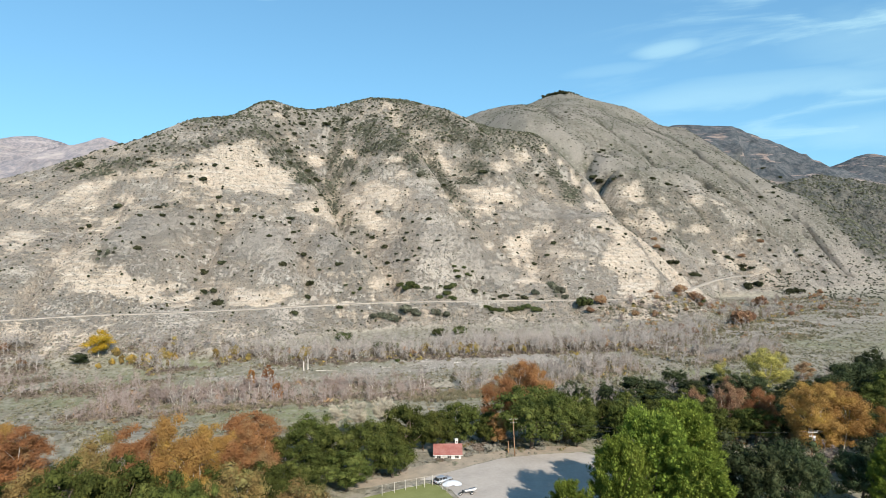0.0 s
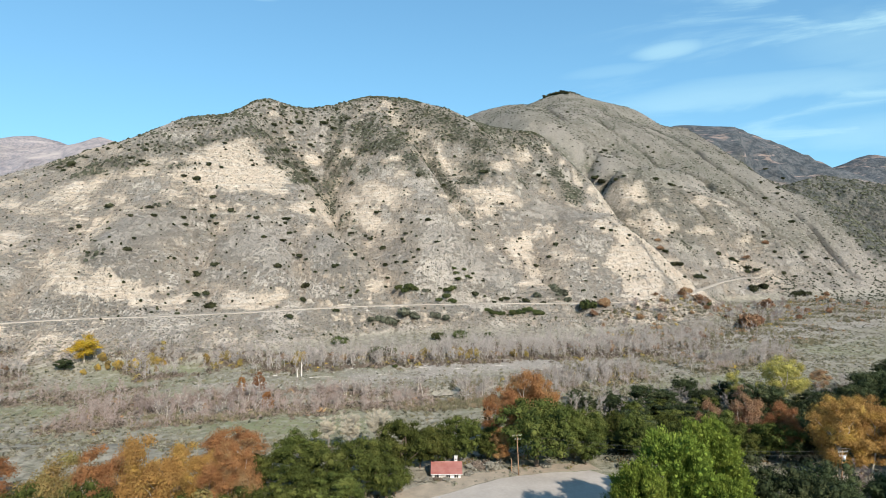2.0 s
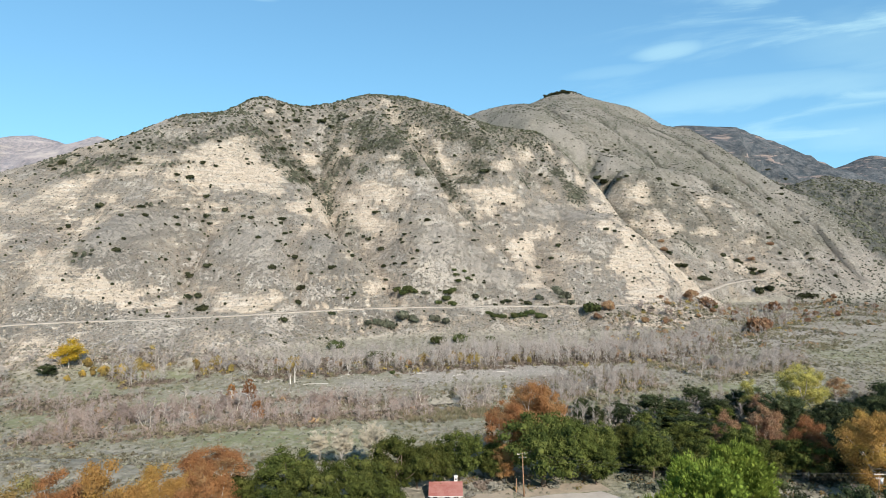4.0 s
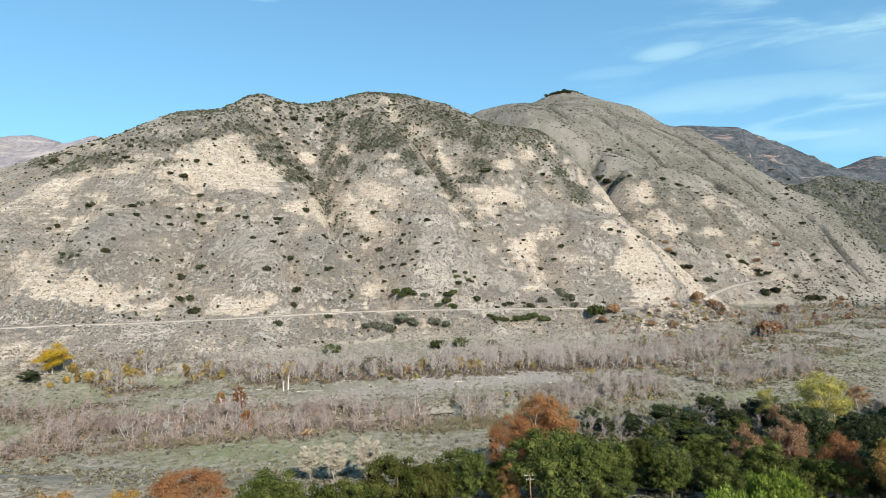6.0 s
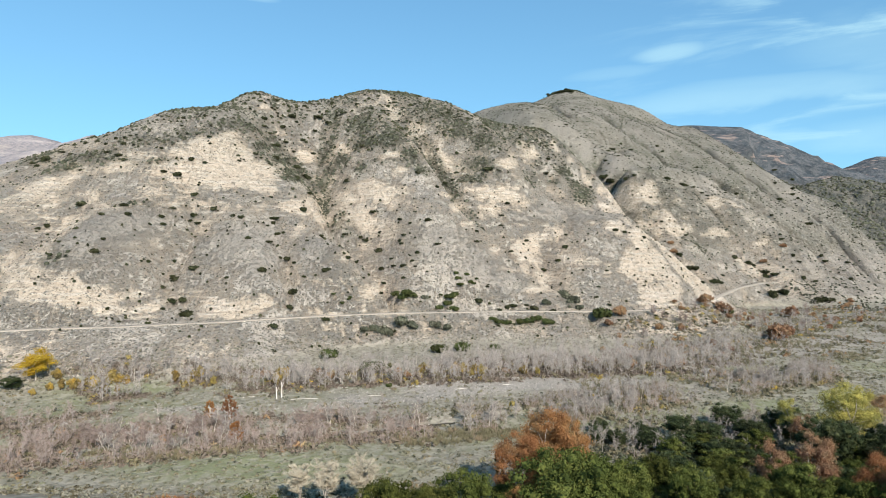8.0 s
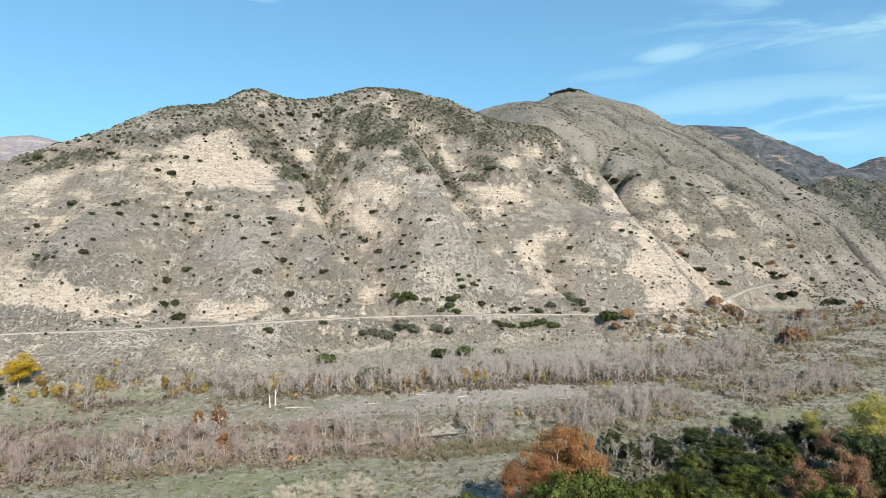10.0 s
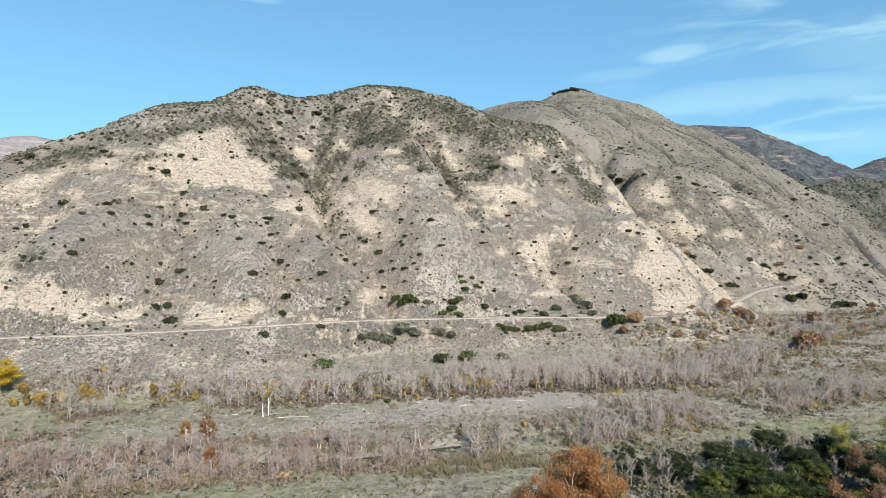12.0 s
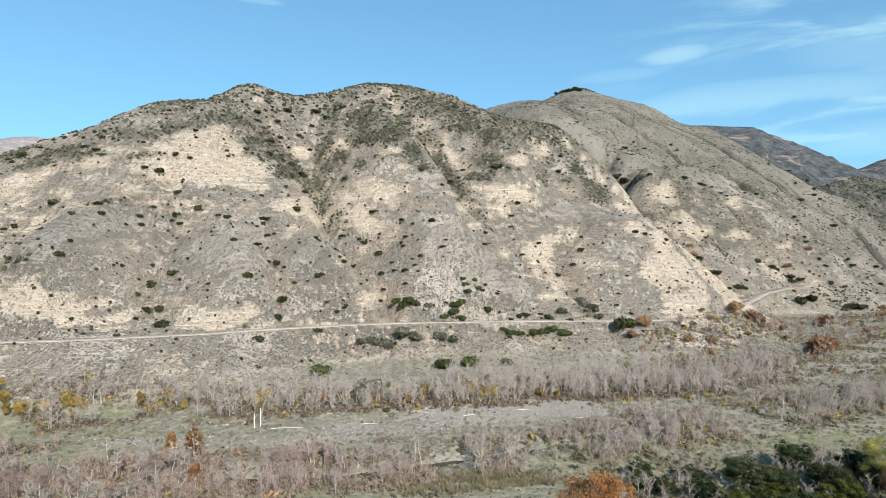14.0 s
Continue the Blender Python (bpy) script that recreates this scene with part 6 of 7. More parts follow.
twig_clumps("olive_thicket", in_view(np.r_[scatter(400, -110, 60, 244, 258, 0.20, 37, 22, -0.2), scatter(500, 60, 260, 262, 320, 0.50, 38, 25, -0.1)]), 1.8, M_OLIVE, "olive green willow scrub along the stream", 20, 0.07)
grasses = in_view(slope_places(5200, -230, 300, 196, 420, 29, lambda c, z, p: step(4, -1, z) * 0.8 * (1 - c[:, 3])))
twig_clumps("dry_grass", grasses, 0.6, M_SAGE, "tufts of dry grass on the river flat", 8, 0.05, 0.5)
# ---------------------------------------------------------------- the terrace with the car park
M_PAVE = plain("worn_grey_asphalt", (0.40, 0.365, 0.325), (0.30, 0.275, 0.245), 0.12, 0.95, 0.1, relief=0.01)
M_DIRT = plain("trodden_tan_earth", (0.36, 0.305, 0.235), (0.23, 0.20, 0.16), 0.35, 0.95, 0.1, relief=0.03)
M_LAWN = plain("mown_lawn", (0.20, 0.215, 0.085), (0.15, 0.165, 0.06), 0.3, 0.9, 0.1, relief=0.03)
M_ROOF = plain("faded_red_roofing", (0.24, 0.085, 0.07), (0.34, 0.17, 0.15), 0.5, 0.7, 0.2)
M_WHITE = plain("weathered_white_paint", (0.66, 0.65, 0.63), (0.48, 0.465, 0.44), 0.6, 0.7, 0.2)
M_POLE = plain("weathered_pole_wood", (0.32, 0.20, 0.12), (0.22, 0.14, 0.09), 1.0, 0.85, 0.1)
M_GREYWOOD = plain("grey_fence_wood", (0.55, 0.52, 0.46), (0.40, 0.37, 0.32), 1.0, 0.85, 0.1)
M_METAL = plain("galvanised_metal", (0.62, 0.63, 0.64), (0.50, 0.51, 0.52), 2.0, 0.45, 0.5, 0.6)
M_WIRE = plain("dark_wire", (0.06, 0.06, 0.06), (0.04, 0.04, 0.04), 2.0, 0.6, 0.3, relief=0)
M_SILVER = plain("silver_grey_car_paint", (0.40, 0.43, 0.47), (0.36, 0.39, 0.43), 0.5, 0.3, 0.5, 0.4, relief=0)
M_GLASS = plain("dark_car_glass", (0.02, 0.022, 0.025), (0.03, 0.032, 0.035), 1.0, 0.1, 0.6, relief=0)
M_TYRE = plain("black_rubber", (0.025, 0.025, 0.025), (0.04, 0.04, 0.04), 6.0, 0.9, 0.2)
M_TARP = plain("white_tarpaulin", (0.50, 0.525, 0.56), (0.38, 0.405, 0.44), 0.8, 0.5, 0.3, relief=0.03)
M_STONE = plain("pale_river_stone", (0.46, 0.43, 0.385), (0.36, 0.33, 0.29), 1.0, 0.9, 0.1, relief=0.05)
M_LOG = plain("bleached_driftwood", (0.66, 0.62, 0.56), (0.48, 0.44, 0.39), 0.8, 0.9, 0.1)
M_WATER, w_nodes, w_links, w_bsdf = shader("dark_stream_water", 0.12, 0.5)
w_bsdf.inputs["Base Color"].default_value = (0.035, 0.032, 0.022, 1)
bump(w_nodes, w_links, w_bsdf, cloud(w_nodes, w_links, 1.5, 3, 0.5, w_nodes.new("ShaderNodeNewGeometry").outputs["Position"]), 0.2, 0.05)


def slab(name, outline, z, material, thick=0.3, wobble=0.5, label="", category="", kind="structure"):
    """A flat patch of ground with a worn edge."""
    pts = []
    for a, b in zip(outline, outline[1:] + outline[:1]):
        n = max(1, int(math.dist(a, b) / 2.0))
        for i in range(n):
            x, y = a[0] + (b[0] - a[0]) * i / n, a[1] + (b[1] - a[1]) * i / n
            pts.append((x + wobble * float(bumps(np.array([x]), np.array([y]), 3.0, 5)[0]), y + wobble * float(bumps(np.array([x]), np.array([y]), 3.0, 6)[0])))
    bm = bmesh.new()
    face = bm.faces.new([bm.verts.new((x, y, z)) for x, y in pts])
    low = bmesh.ops.extrude_face_region(bm, geom=[face])
    bmesh.ops.translate(bm, vec=(0, 0, -thick), verts=[v for v in low["geom"] if isinstance(v, bmesh.types.BMVert)])
    bmesh.ops.recalc_face_normals(bm, faces=bm.faces)
    me = bpy.data.meshes.new(name)
    bm.to_mesh(me)
    bm.free()
    me.materials.append(material)
    return tagged(new(name, me), label, category, kind=kind)


slab("pavement", [(-6.4, 148.1), (1.7, 153), (6.1, 155.6), (13.8, 161), (26.3, 164.6), (37.3, 165.8), (43, 161), (44, 145), (40, 110), (10, 108), (3.3, 137), (-1, 146)], 0.06, M_PAVE, label="worn pale grey car park surface with rough edges", category="car park")
slab("bare_earth", [(-38, 132), (-25, 140.5), (-13.4, 145.5), (-7.2, 147.7), (1, 152.8), (13, 161.2), (28, 165.4), (40, 166.5), (38, 171), (26, 170), (10, 166), (2, 160.5), (-5, 157.5), (-12, 151), (-26, 144.5), (-40, 137)], 0.03, M_DIRT, label="trodden tan earth track beside the car park", category="ground")
slab("lawn", [(-24, 130), (-19, 137.3), (-11.7, 141.6), (-4.5, 145.4), (-1.6, 144.4), (1.9, 137), (7, 120), (-15, 118)], 0.05, M_LAWN, 0.3, 0.15, "mown green lawn beside the car park", "lawn")


def block(bm, x0, x1, y0, y1, z0, z1, soft=0.02):
    r = bmesh.ops.create_cube(bm, size=1.0)
    for v in r["verts"]:
        v.co = Vector(((x0 + x1) / 2 + v.co.x * (x1 - x0), (y0 + y1) / 2 + v.co.y * (y1 - y0), (z0 + z1) / 2 + v.co.z * (z1 - z0)))
    if soft:
        edges = list({e for v in r["verts"] for e in v.link_edges})
        bmesh.ops.bevel(bm, geom=edges, offset=soft, segments=2, affect="EDGES", profile=0.5)


def rod(bm, a, b, r0, r1=None, sides=10):
    a, b = Vector(a), Vector(b)
    r = bmesh.ops.create_cone(bm, cap_ends=True, segments=sides, radius1=r0, radius2=r0 if r1 is None else r1, depth=(b - a).length)
    m = Matrix.Translation((a + b) / 2) @ (b - a).to_track_quat("Z", "Y").to_matrix().to_4x4()
    bmesh.ops.transform(bm, matrix=m, verts=r["verts"])


def piece(name, build, material, parent, label="", smooth=False):
    """One part made by a small function that fills a bmesh."""
    bm = bmesh.new()
    build(bm)
    bmesh.ops.recalc_face_normals(bm, faces=bm.faces)
    me = bpy.data.meshes.new(name)
    bm.to_mesh(me)
    bm.free()
    me.materials.append(material)
    for p in me.polygons:
        p.use_smooth = smooth
    return part(name, me, parent, label)


def house():
    ob = new("cottage")
    ob.location = (0.7, 164.6, -0.75)
    w, d, eave, ridge = 3.5, 3.3, 2.1, 3.6

    def walls(bm):
        t = 0.2
        for x0, x1, y0, y1 in ((-w, w, -d, -d + t), (-w, w, d - t, d), (-w, -w + t, -d + t, d - t), (w - t, w, -d + t, d - t)):
            block(bm, x0, x1, y0, y1, -0.3, eave, 0.0)
        for sx in (-w + 0.002, w - 0.002):
            s = 0.2 if sx < 0 else -0.2
            v = [bm.verts.new(c) for c in ((sx, -d, eave), (sx, d, eave), (sx, 0, ridge - 0.05), (sx + s, -d, eave), (sx + s, d, eave), (sx + s, 0, ridge - 0.05))]
            for f in ((0, 1, 2), (3, 5, 4), (0, 2, 5, 3), (1, 4, 5, 2)):
                bm.faces.new([v[i] for i in f])
    wall = piece("wall", walls, M_WHITE, ob, "white painted wall")

    def slope(sign):
        def f(bm):
            n = Vector((0, sign * (ridge - eave), d)).normalized()
            a, b = Vector((0, sign * (d + 0.45), eave - 0.15)), Vector((0, 0, ridge + 0.02))
            for k in range(7):
                p, q = a + (b - a) * k / 7, a + (b - a) * (k + 1.06) / 7
                v = []
                for x in (-w - 0.4, w + 0.4):
                    for pt, up in ((p, 0.10), (q, 0.06), (q, 0.0), (p, 0.0)):
                        c = pt + Vector((0, n.y * up, n.z * up))
                        v.append(bm.verts.new((x, c.y, c.z)))
                for i in ((0, 1, 5, 4), (1, 2, 6, 5), (2, 3, 7, 6), (3, 0, 4, 7), (0, 3, 2, 1), (4, 5, 6, 7)):
                    bm.faces.new([v[j] for j in i])
        return f
    roof = piece("roof", slope(-1), M_ROOF, ob, "faded red roof slope with worn courses")
    piece("roof", slope(1), M_ROOF, ob, "faded red roof slope with worn courses")
    piece("ridge_cap", lambda bm: rod(bm, (-w - 0.42, 0, ridge + 0.06), (w + 0.42, 0, ridge + 0.06), 0.11), M_ROOF, roof)
    piece("gutter", lambda bm: block(bm, -w - 0.4, w + 0.4, -d - 0.60, -d - 0.47, eave - 0.26, eave - 0.14), M_WHITE, roof, "white eaves gutter")

    def stack(bm):
        block(bm, 2.0, 2.75, 0.2, 0.95, ridge - 0.9, ridge + 1.1)
        block(bm, 1.92, 2.83, 0.12, 1.03, ridge + 1.1, ridge + 1.25)
    chimney = piece("chimney", stack, M_WHITE, ob, "square white chimney")
    piece("flue", lambda bm: block(bm, 2.22, 2.53, 0.18, 0.22, ridge + 0.35, ridge + 0.8, 0.01), M_GLASS, chimney)
    for x in (-2.4, 0.4, 2.4):
        win = piece("window", lambda bm: [block(bm, x - 0.55, x + 0.55, -d - 0.05, -d + 0.02, z, z + 0.09, 0.01) for z in (0.85, 1.85)] + [block(bm, x + a, x + a + 0.09, -d - 0.05, -d + 0.02, 0.94, 1.85, 0.01) for a in (-0.55, -0.045, 0.46)], M_GREYWOOD, ob, "small wooden window frame")
        piece("pane", lambda bm: block(bm, x - 0.46, x + 0.46, -d - 0.02, -d - 0.008, 0.94, 1.85, 0.0), M_GLASS, win)
    piece("door", lambda bm: block(bm, -1.5, -0.6, -d - 0.06, -d - 0.006, 0.0, 2.0, 0.01), M_GREYWOOD, ob, "plain wooden door")
    return tagged(ob, "small white cottage with a faded red gable roof", "house")


house()


def wooden_pole(x, y, height, lean, arm_turn, drum):
    ob = new("utility_pole")
    ob.location = (x, y, 0)
    ob.rotation_euler = (0, radians(lean), 0)
    piece("post", lambda bm: rod(bm, (0, 0, -1.0), (0, 0, height), 0.19, 0.13, 12), M_POLE, ob, "tall brown wooden post", True)
    c, s = math.cos(radians(arm_turn)), math.sin(radians(arm_turn))
    for h, half in ((height - 0.35, 1.25), (height - 1.25, 0.9)):
        arm = piece("crossarm", lambda bm: rod(bm, (-half * c, -half * s - 0.17, h), (half * c, half * s - 0.17, h), 0.075, sides=6), M_GREYWOOD, ob)
        for k in (-0.9, -0.4, 0.4, 0.9):
            piece("insulator", lambda bm: (rod(bm, (k * half * c, k * half * s - 0.17, h + 0.06), (k * half * c, k * half * s - 0.17, h + 0.20), 0.03, sides=6), rod(bm, (k * half * c, k * half * s - 0.17, h + 0.20), (k * half * c, k * half * s - 0.17, h + 0.32), 0.075, 0.05, 8)), M_METAL, arm)
    if drum:
        can = piece("transformer", lambda bm: rod(bm, (0.42, -0.1, height - 2.3), (0.42, -0.1, height - 1.3), 0.3, sides=14), M_METAL, ob, "pale grey transformer drum", True)
        piece("lid", lambda bm: rod(bm, (0.42, -0.1, height - 1.3), (0.42, -0.1, height - 1.2), 0.32, 0.2, 14), M_METAL, can)
    return ob


tagged(wooden_pole(18.7, 163.2, 10.3, -2.5, 5, False), "brown wooden power pole at the edge of the car park", "power pole")
tagged(wooden_pole(89.5, 148.5, 11.2, 0.5, 5, True), "wooden power pole with a pale transformer among autumn trees", "power pole")
stub = new("stub_pole")
stub.location = (17.2, 165.6, 0)
piece("post", lambda bm: rod(bm, (0, 0, -0.6), (0, 0, 3.4), 0.14, 0.12, 10), M_POLE, stub)
tagged(stub, "short wooden stub post beside the power pole", "post")


def wire(a, b, sag):
    ob = new("power_line", bpy.data.curves.new("power_line", "CURVE"))
    ob.data.dimensions, ob.data.bevel_depth, ob.data.bevel_resolution = "3D", 0.012, 1
    sp = ob.data.splines.new("POLY")
    sp.points.add(16)
    for i in range(17):
        t = i / 16
        sp.points[i].co = (a[0] + (b[0] - a[0]) * t, a[1] + (b[1] - a[1]) * t, a[2] + (b[2] - a[2]) * t - sag * 4 * t * (1 - t), 1)
    ob.data.materials.append(M_WIRE)
    return tagged(ob, "thin dark overhead wire between wooden poles", "wire", "overhead wires")


for k, h in ((-1.0, 10.25), (1.0, 10.25), (0.0, 9.35)):
    wire((18.3 + k, 163.05 + 0.1 * k, h), (89.6 + k, 148.3 + 0.1 * k, h + 0.9), 1.6)


def wheel(parent, x, y, z, r, wide=0.22):
    tyre = piece("wheel", lambda bm: (rod(bm, (x, y - wide / 2, z), (x, y + wide / 2, z), r, sides=18),), M_TYRE, parent, "black tyre", True)
    piece("rim", lambda bm: rod(bm, (x, y - wide / 2 - 0.012, z), (x, y + wide / 2 + 0.012, z), r * 0.58, sides=12), M_METAL, tyre)


def car():
    ob = new("car")
    ob.matrix_basis = Matrix.Translation((-0.7, 145.8, 0.06)) @ Matrix.Rotation(radians(218), 4, "Z")

    def shell(bm):
        prof = [(-2.3, 0.42), (-2.33, 0.78), (-2.2, 0.93), (-1.1, 1.0), (-0.9, 1.02), (1.2, 1.02), (2.25, 0.98), (2.32, 0.7), (2.28, 0.42), (1.9, 0.32), (-1.95, 0.32)]
        left = [bm.verts.new((px, -0.88, pz)) for px, pz in prof]
        right = [bm.verts.new((px, 0.88, pz)) for px, pz in prof]
        bm.faces.new(left)
        bm.faces.new(right[::-1])
        for i in range(len(prof)):
            j = (i + 1) % len(prof)
            bm.faces.new((left[j], left[i], right[i], right[j]))
        bmesh.ops.bevel(bm, geom=[e for e in bm.edges], offset=0.05, segments=2, affect="EDGES")
    body = piece("body", shell, M_SILVER, ob, "silver grey car body", True)

    def cabin(bm):
        prof = [(-1.05, 1.0), (-0.35, 1.52), (1.55, 1.56), (2.15, 1.0)]
        left = [bm.verts.new((px, -0.82 + (pz - 1) * 0.22, pz)) for px, pz in prof]
        right = [bm.verts.new((px, 0.82 - (pz - 1) * 0.22, pz)) for px, pz in prof]
        bm.faces.new(left)
        bm.faces.new(right[::-1])
        for i in range(4):
            j = (i + 1) % 4
            bm.faces.new((left[j], left[i], right[i], right[j]))
        bmesh.ops.bevel(bm, geom=[e for e in bm.edges], offset=0.05, segments=2, affect="EDGES")
    piece("window_band", cabin, M_GLASS, ob, "dark tinted glass cabin")
    piece("roof", lambda bm: block(bm, -0.4, 1.6, -0.70, 0.70, 1.535, 1.60, 0.03), M_SILVER, ob)
    for sx in (-0.3, 0.55, 1.5):
        for sy in (-1, 1):
            piece("pillar", lambda bm: rod(bm, (sx, sy * 0.83, 1.0), (sx + (0.1 if sx > 0 else 0.2), sy * 0.715, 1.54), 0.045, sides=6), M_SILVER, ob)
    for sx in (-1.45, 1.45):
        for sy in (-0.80, 0.80):
            wheel(ob, sx, sy, 0.34, 0.34)
    for sy in (-0.62, 0.62):
        piece("headlight", lambda bm: block(bm, -2.36, -2.28, sy - 0.2, sy + 0.2, 0.66, 0.82, 0.02), M_WHITE, ob)
        piece("tail_light", lambda bm: block(bm, 2.26, 2.34, sy - 0.16, sy + 0.16, 0.70, 0.9, 0.02), M_ROOF, ob)
    for sx in (-2.38, 2.36):
        piece("bumper", lambda bm: block(bm, sx - 0.06, sx + 0.06, -0.85, 0.85, 0.42, 0.60, 0.03), M_GLASS, ob)
    return tagged(ob, "silver grey car with dark windows on the car park", "car")


car()


def tarp():
    """A white sheet drawn over something long and low."""
    n, m = 26, 14
    u, v = np.meshgrid(np.linspace(-1, 1, n), np.linspace(-1, 1, m))
    r = np.sqrt(np.clip(u ** 2 * 0.85 + v ** 2 * 0.85, 0, 2))
    h = 0.95 * np.clip(1 - r ** 2.2, 0, 1) + 0.10 * bumps(u * 10, v * 10, 3.0, 8) * (r < 0.95) + 0.06
    x, y = u * 2.35 * (1 - 0.12 * v ** 2), v * 1.15 * (1 - 0.15 * u ** 2)
    i = np.arange(n * m).reshape(m, n)
    f = np.stack([i[:-1, :-1], i[:-1, 1:], i[1:, 1:], i[1:, :-1]], -1).reshape(-1, 4)
    me = sheet("tarpaulin", x.ravel(), y.ravel(), h.ravel(), f, M_TARP)
    me.polygons.foreach_set("use_smooth", np.ones(len(f), bool))
    ob = new("tarpaulin", me)
    ob.matrix_basis = Matrix.Translation((1.5, 144.5, 0.07)) @ Matrix.Rotation(radians(8), 4, "Z")
    return tagged(ob, "white sheet drawn over a low vehicle beside the car", "tarpaulin")


tarp()


def trailer():
    ob = new("boat_trailer")
    ob.matrix_basis = Matrix.Translation((5.6, 139.4, 0.06)) @ Matrix.Rotation(radians(14), 4, "Z")

    def hull(bm):
        rows = []
        for k in range(9):
            t = k / 8
            w = 0.62 * math.sin(math.pi * min(1, 0.25 + 0.75 * t) * 0.5) if t < 0.75 else 0.62 * (1 - ((t - 0.75) / 0.25) ** 2) + 0.02
            rows.append([bm.verts.new((-1.3 + 2.9 * t, a * w, 0.55 + b + 0.22 * t * t)) for a, b in ((-1, 0.42), (-0.85, 0.12), (0, -0.05), (0.85, 0.12), (1, 0.42))])
        for a, b in zip(rows[:-1], rows[1:]):
            for i in range(4):
                bm.faces.new((a[i], a[i + 1], b[i + 1], b[i]))
            bm.faces.new((a[4], a[0], b[0], b[4]))
        bm.faces.new(rows[0])
        bm.faces.new(rows[-1][::-1])
    piece("hull", hull, M_WHITE, ob, "white upturned hull", True)
    piece("frame", lambda bm: [rod(bm, (-2.6, 0, 0.45), (1.2, y, 0.45), 0.05, sides=6) for y in (-0.5, 0.5)] + [rod(bm, (0.2, -0.75, 0.40), (0.2, 0.75, 0.40), 0.05, sides=6)], M_TYRE, ob, "black trailer frame")
    for sy in (-0.78, 0.78):
        wheel(ob, 0.2, sy, 0.32, 0.32, 0.18)
    wheel(ob, -2.0, 0.1, 0.3, 0.3, 0.16)
    wheel(ob, -2.5, -0.4, 0.3, 0.3, 0.16)
    piece("winch", lambda bm: block(bm, -1.9, -1.55, -0.2, 0.2, 0.45, 0.95, 0.04), M_GLASS, ob)
    return tagged(ob, "black trailer with a white hull on the car park", "trailer")


trailer()
fence = new("lawn_fence")
for x, y in ((-14.5, 138.6), (-11.8, 140.0), (-9.4, 141.5), (-6.8, 142.4), (-5.0, 143.2), (-3.1, 144.2), (-0.8, 141.8), (0.3, 139.6)):
    piece("post", lambda bm: rod(bm, (x, y, -0.3), (x, y, 2.5), 0.06, 0.055, 8), M_GREYWOOD, fence)
for a, b in (((-14.5, 138.6), (-9.4, 141.5)), ((-9.4, 141.5), (-3.1, 144.2)), ((-3.1, 144.2), (0.3, 139.6))):
    for z in (0.6, 2.35):
        piece("rail", lambda bm: rod(bm, (*a, z), (*b, z), 0.02, sides=6), M_GREYWOOD, fence)
tagged(fence, "pale wooden post fence round the lawn", "fence")

# shrubs round the cottage and under the trees
shrub_brown = Grove(bush("brown_bush", M_BROWNSCRUB, 0.15, 520, 0.9), bush("brown_bush", M_SAGE, 0.15, 520, 0.9))
for x, y, r in ((9.7, 167.6, 2.4), (12.6, 167.0, 2.2), (7.4, 167.0, 1.6)):
    shrub_brown.set(x, y, r, r * 0.8, "grey-brown shrub beside the cottage", "bush", "cottage shrubs")
for x, y, r in ((-3.8, 159.6, 1.4), (-1.6, 160.0, 1.2), (0.6, 160.2, 1.1), (6.2, 163.6, 1.3), (26.5, 168.6, 1.5)):
    shrub_brown.set(x, y, r, r * 0.6, "dry brown shrub beside the cottage", "bush", "cottage shrubs")


def leaf_scrub(name, p, radius, material, label, each=26, size=0.26, tall=0.8):
    """Undergrowth: leafy mounds standing close together."""
    bag = Bag()
    n = len(p)
    r = radius * rng.uniform(0.5, 1.4, n)
    z = ground_at(p[:, 0], p[:, 1])
    d = ball(n * each)
    d[:, 2] = np.abs(d[:, 2])
    at = np.repeat(np.c_[p, z], each, 0) + d * np.repeat(np.stack([r, r, r * tall], -1), each, 0) * rng.normal(0.95, 0.13, (n * each, 1))
    leaves(bag, at, d, size)
    return tagged(new(name, bag.mesh(name, material)), label, "undergrowth", kind="stuff")


def under(n, x0, x1, y0, y1, seed):
    p = scatter(n, x0, x1, y0, y1, 0.0, seed, 14, -0.35)
    clear = (np.abs(p[:, 0] - 8) < 36) & (p[:, 1] < 167) & (p[:, 1] > 95 + 0 * p[:, 0]) & ~((p[:, 0] < -10) & (p[:, 1] > 150 - 0.3 * (p[:, 0] + 10)))
    meadow = (p[:, 0] < -14) & (p[:, 1] > 152)
    return p[~clear & ~meadow]


leaf_scrub("undergrowth", under(900, -130, 190, 100, 205, 51), 1.5, M_OAKDARK, "dark green undergrowth below the trees")
leaf_scrub("dry_undergrowth", under(700, -130, 190, 100, 212, 52), 1.3, M_BROWN, "brown dry undergrowth below the trees")
leaf_scrub("olive_undergrowth", under(500, -120, 190, 170, 225, 53), 1.2, M_OLIVE, "olive scrub between trees and river flat")

# ---------------------------------------------------------------- stream, driftwood and stones on the flat
sx_ = np.arange(-58.0, 46.0, 4.0)
stream = np.stack([sx_, channel(sx_), ground_at(sx_, channel(sx_)) + 0.0], -1)
stream[:, 2] = np.minimum.accumulate(np.convolve(np.pad(stream[:, 2], 6, mode="edge"), np.ones(13) / 13, "valid")) + 0.05
tagged(new("water", ribbon("water", stream, 3.0, 0.12, M_WATER)), "narrow dark stream between gravel banks", "water", kind="structure")


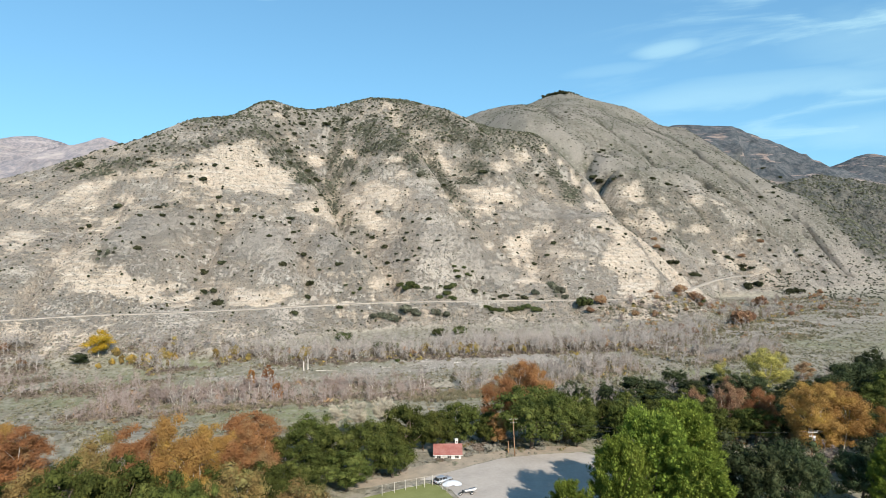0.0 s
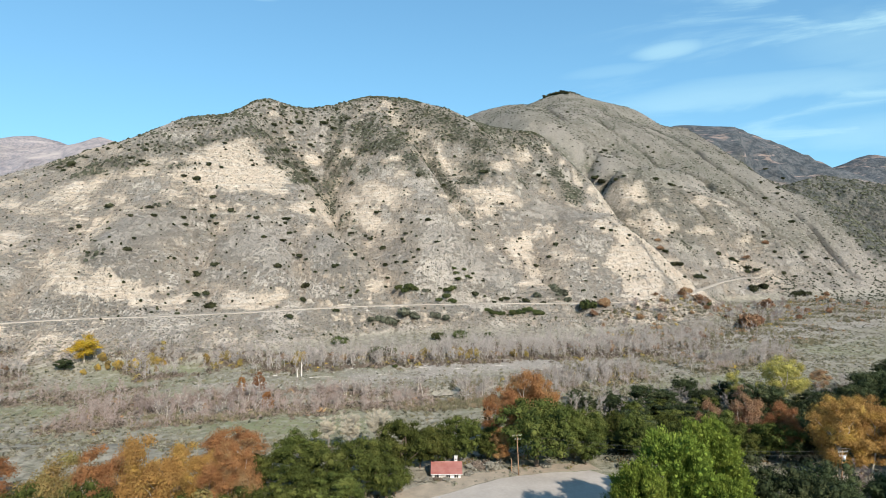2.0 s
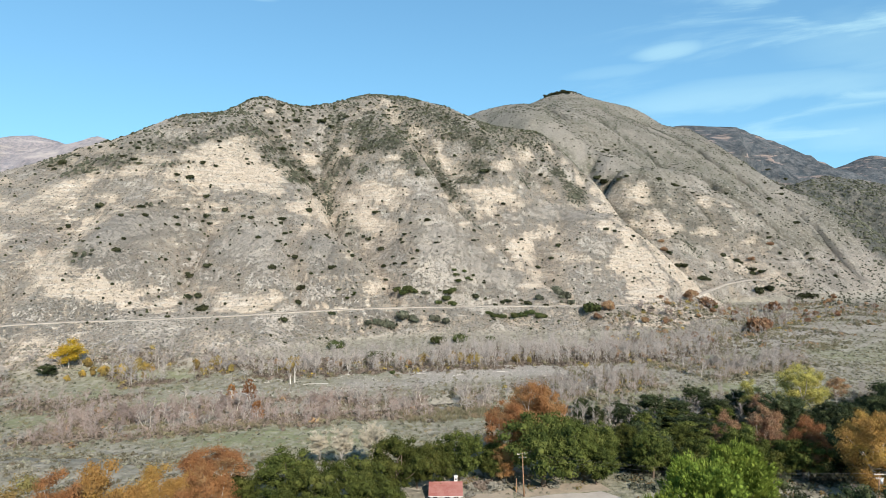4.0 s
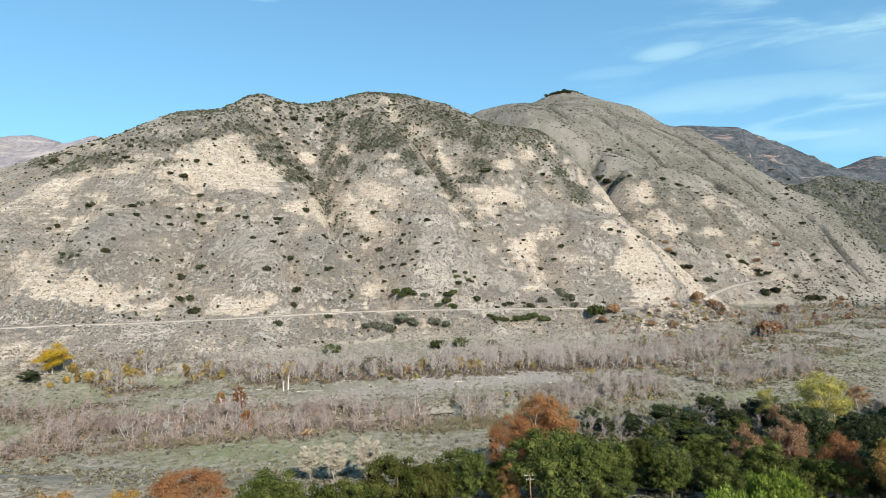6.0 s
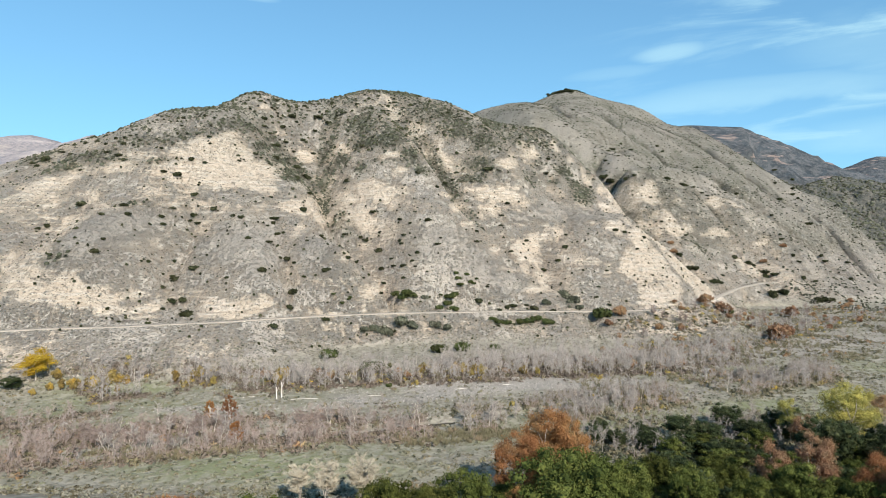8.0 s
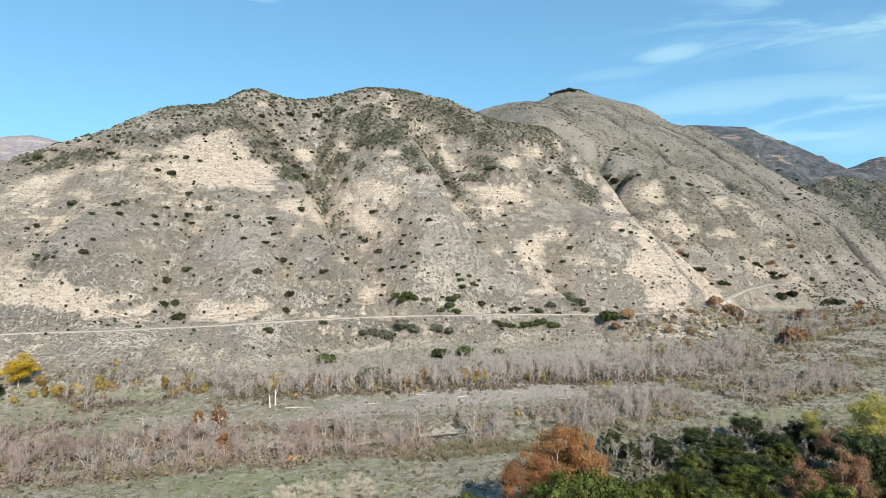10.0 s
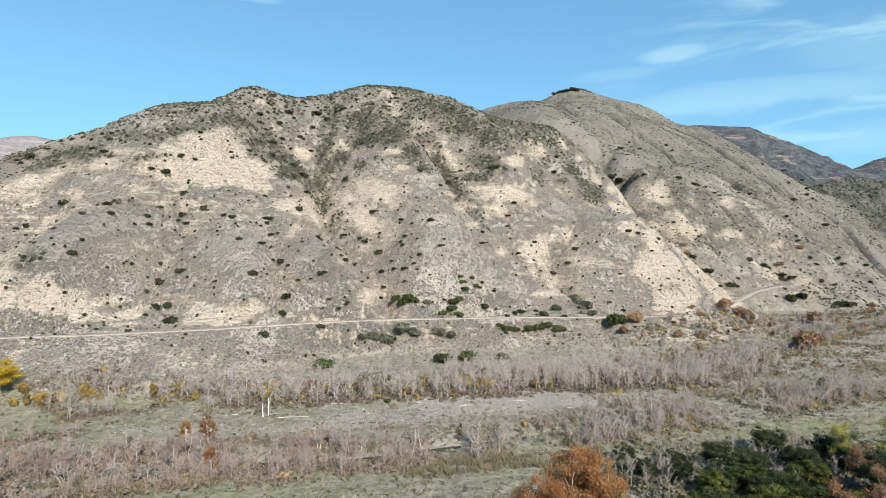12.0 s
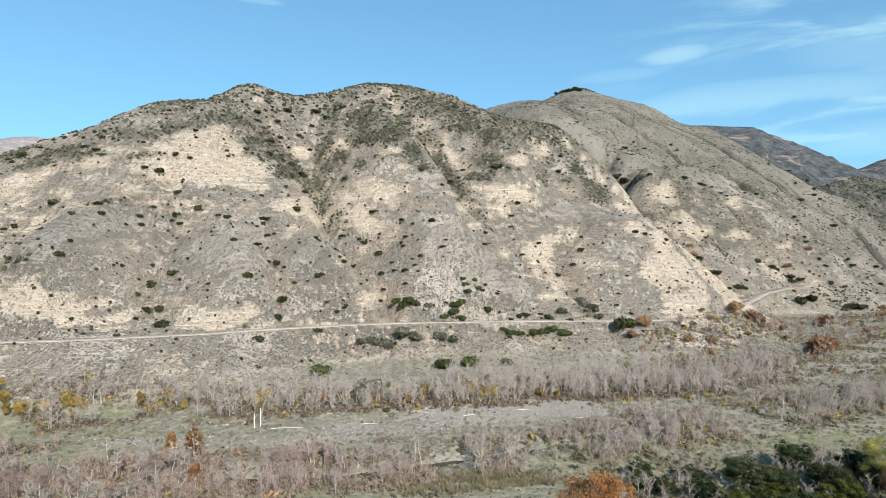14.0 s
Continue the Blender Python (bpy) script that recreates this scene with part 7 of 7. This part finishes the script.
def log(x, y, length, turn, r=0.16, up=0.0):
    bag = Bag()
    q = np.linspace(0, 1, 7)[:, None]
    d = np.array([math.cos(turn), math.sin(turn), up])
    pts = (q - 0.5) * length * d + rng.normal(0, 0.05, (7, 3))
    tube(bag, pts, r * (1 - 0.55 * q[:, 0]), 7)
    for k in (2, 3, 4):
        e = pts[k] + rng.normal(0, 0.5, 3) + np.array([0, 0, 0.6])
        tube(bag, [pts[k], (pts[k] + e) / 2 + rng.normal(0, 0.05, 3), e], [r * 0.4, r * 0.28, r * 0.1], 5)
    ob = new("driftwood_log", bag.mesh("driftwood_log", M_LOG, True))
    ob.location = (x, y, float(ground_at(np.array([float(x)]), np.array([float(y)]))[0]) + r * 0.7)
    return tagged(ob, "bleached driftwood log on the river gravel", "log", "driftwood logs")


for x, y, length, turn in ((-57, 297, 11, 0.1), (-30, 303, 8, 0.0), (-80, 300, 6, 0.5), (-12, 318, 7, -0.2), (8, 312, 6, 0.3), (30, 320, 7, -0.1), (-45, 315, 6, 0.2), (48, 308, 6, 0.4), (-60, 248, 5, 0.2), (-30, 252, 6, 0.1), (-100, 310, 6, -0.3), (66, 300, 5, 0.0)):
    log(x, y, length, turn)
for x, y, h in ((-68.5, 297.5, 5.2), (-66.8, 299, 7.0)):
    snag = Bag()
    q = np.linspace(0, 1, 6)[:, None]
    tube(snag, np.c_[rng.normal(0, 0.05, 6), rng.normal(0, 0.05, 6), q[:, 0] * h - 0.4], 0.30 * (1 - 0.6 * q[:, 0]), 8)
    tube(snag, [(0, 0, h * 0.6), (0.5, 0.1, h * 0.75), (0.9, 0.2, h * 0.95)], [0.12, 0.08, 0.04], 6)
    s_ob = new("dead_snag", snag.mesh("dead_snag", M_LOG, True))
    s_ob.location = (x, y, float(ground_at(np.array([x]), np.array([y]))[0]))
    tagged(s_ob, "white dead tree snag on the river gravel", "snag", "dead snags")


def stone_field(name, p, size, label):
    bag = Bag()
    n = len(p)
    z = ground_at(p[:, 0], p[:, 1])
    s = size * rng.uniform(0.5, 1.8, n)
    base = np.array([(-1, -1, -0.4), (1, -1, -0.4), (1, 1, -0.4), (-1, 1, -0.4), (-0.6, -0.6, 0.6), (0.7, -0.5, 0.6), (0.6, 0.6, 0.6), (-0.5, 0.7, 0.6)])
    v = np.c_[p, z][:, None] + base[None] * s[:, None, None] * rng.uniform(0.6, 1.2, (n, 8, 3))
    f = np.array([(4, 5, 6, 7), (0, 1, 5, 4), (1, 2, 6, 5), (2, 3, 7, 6), (3, 0, 4, 7)])
    bag.add(v.reshape(-1, 3), (f[None] + (np.arange(n) * 8)[:, None, None]).reshape(-1, 4))
    return tagged(new(name, bag.mesh(name, M_STONE)), label, "stones", kind="stuff")


bed_places = slope_places(14000, -220, 260, 232, 340, 61, lambda c, z, p: step(2, -2, z) * c[:, 3])
stone_field("river_stones", in_view(bed_places), 0.2, "pale stones strewn over the river bed")


wood_floor = in_view(scatter(2200, 44, 190, 166, 250, 0.0, 63, 14, -0.7))
tufts("wood_undergrowth", wood_floor[wood_floor[:, 1] < 238 + 0.12 * (wood_floor[:, 0] - 40)], 1.25, M_CHAP, "dark scrub on the floor of the river wood", 0.9)

yard = scatter(170, -10, 34, 156, 170, 0.0, 61, 6, -0.3)
yard = yard[yard[:, 1] > 155.5 + 0.36 * yard[:, 0]]
tufts("yard_weeds", yard, 0.45, M_FLATSAGE, "dry grey weeds on the bare yard", 0.7)

meadow_scrub = in_view(scatter(2600, -150, -14, 146, 208, 0.0, 62, 12, -0.35))
tufts("terrace_sage", meadow_scrub[::2], 0.75, M_FLATSAGE, "grey sage on the terrace behind the sycamores", 0.8)
tufts("terrace_olive_scrub", meadow_scrub[1::2], 0.65, M_OLIVE, "olive-brown scrub on the terrace behind the sycamores", 0.8)
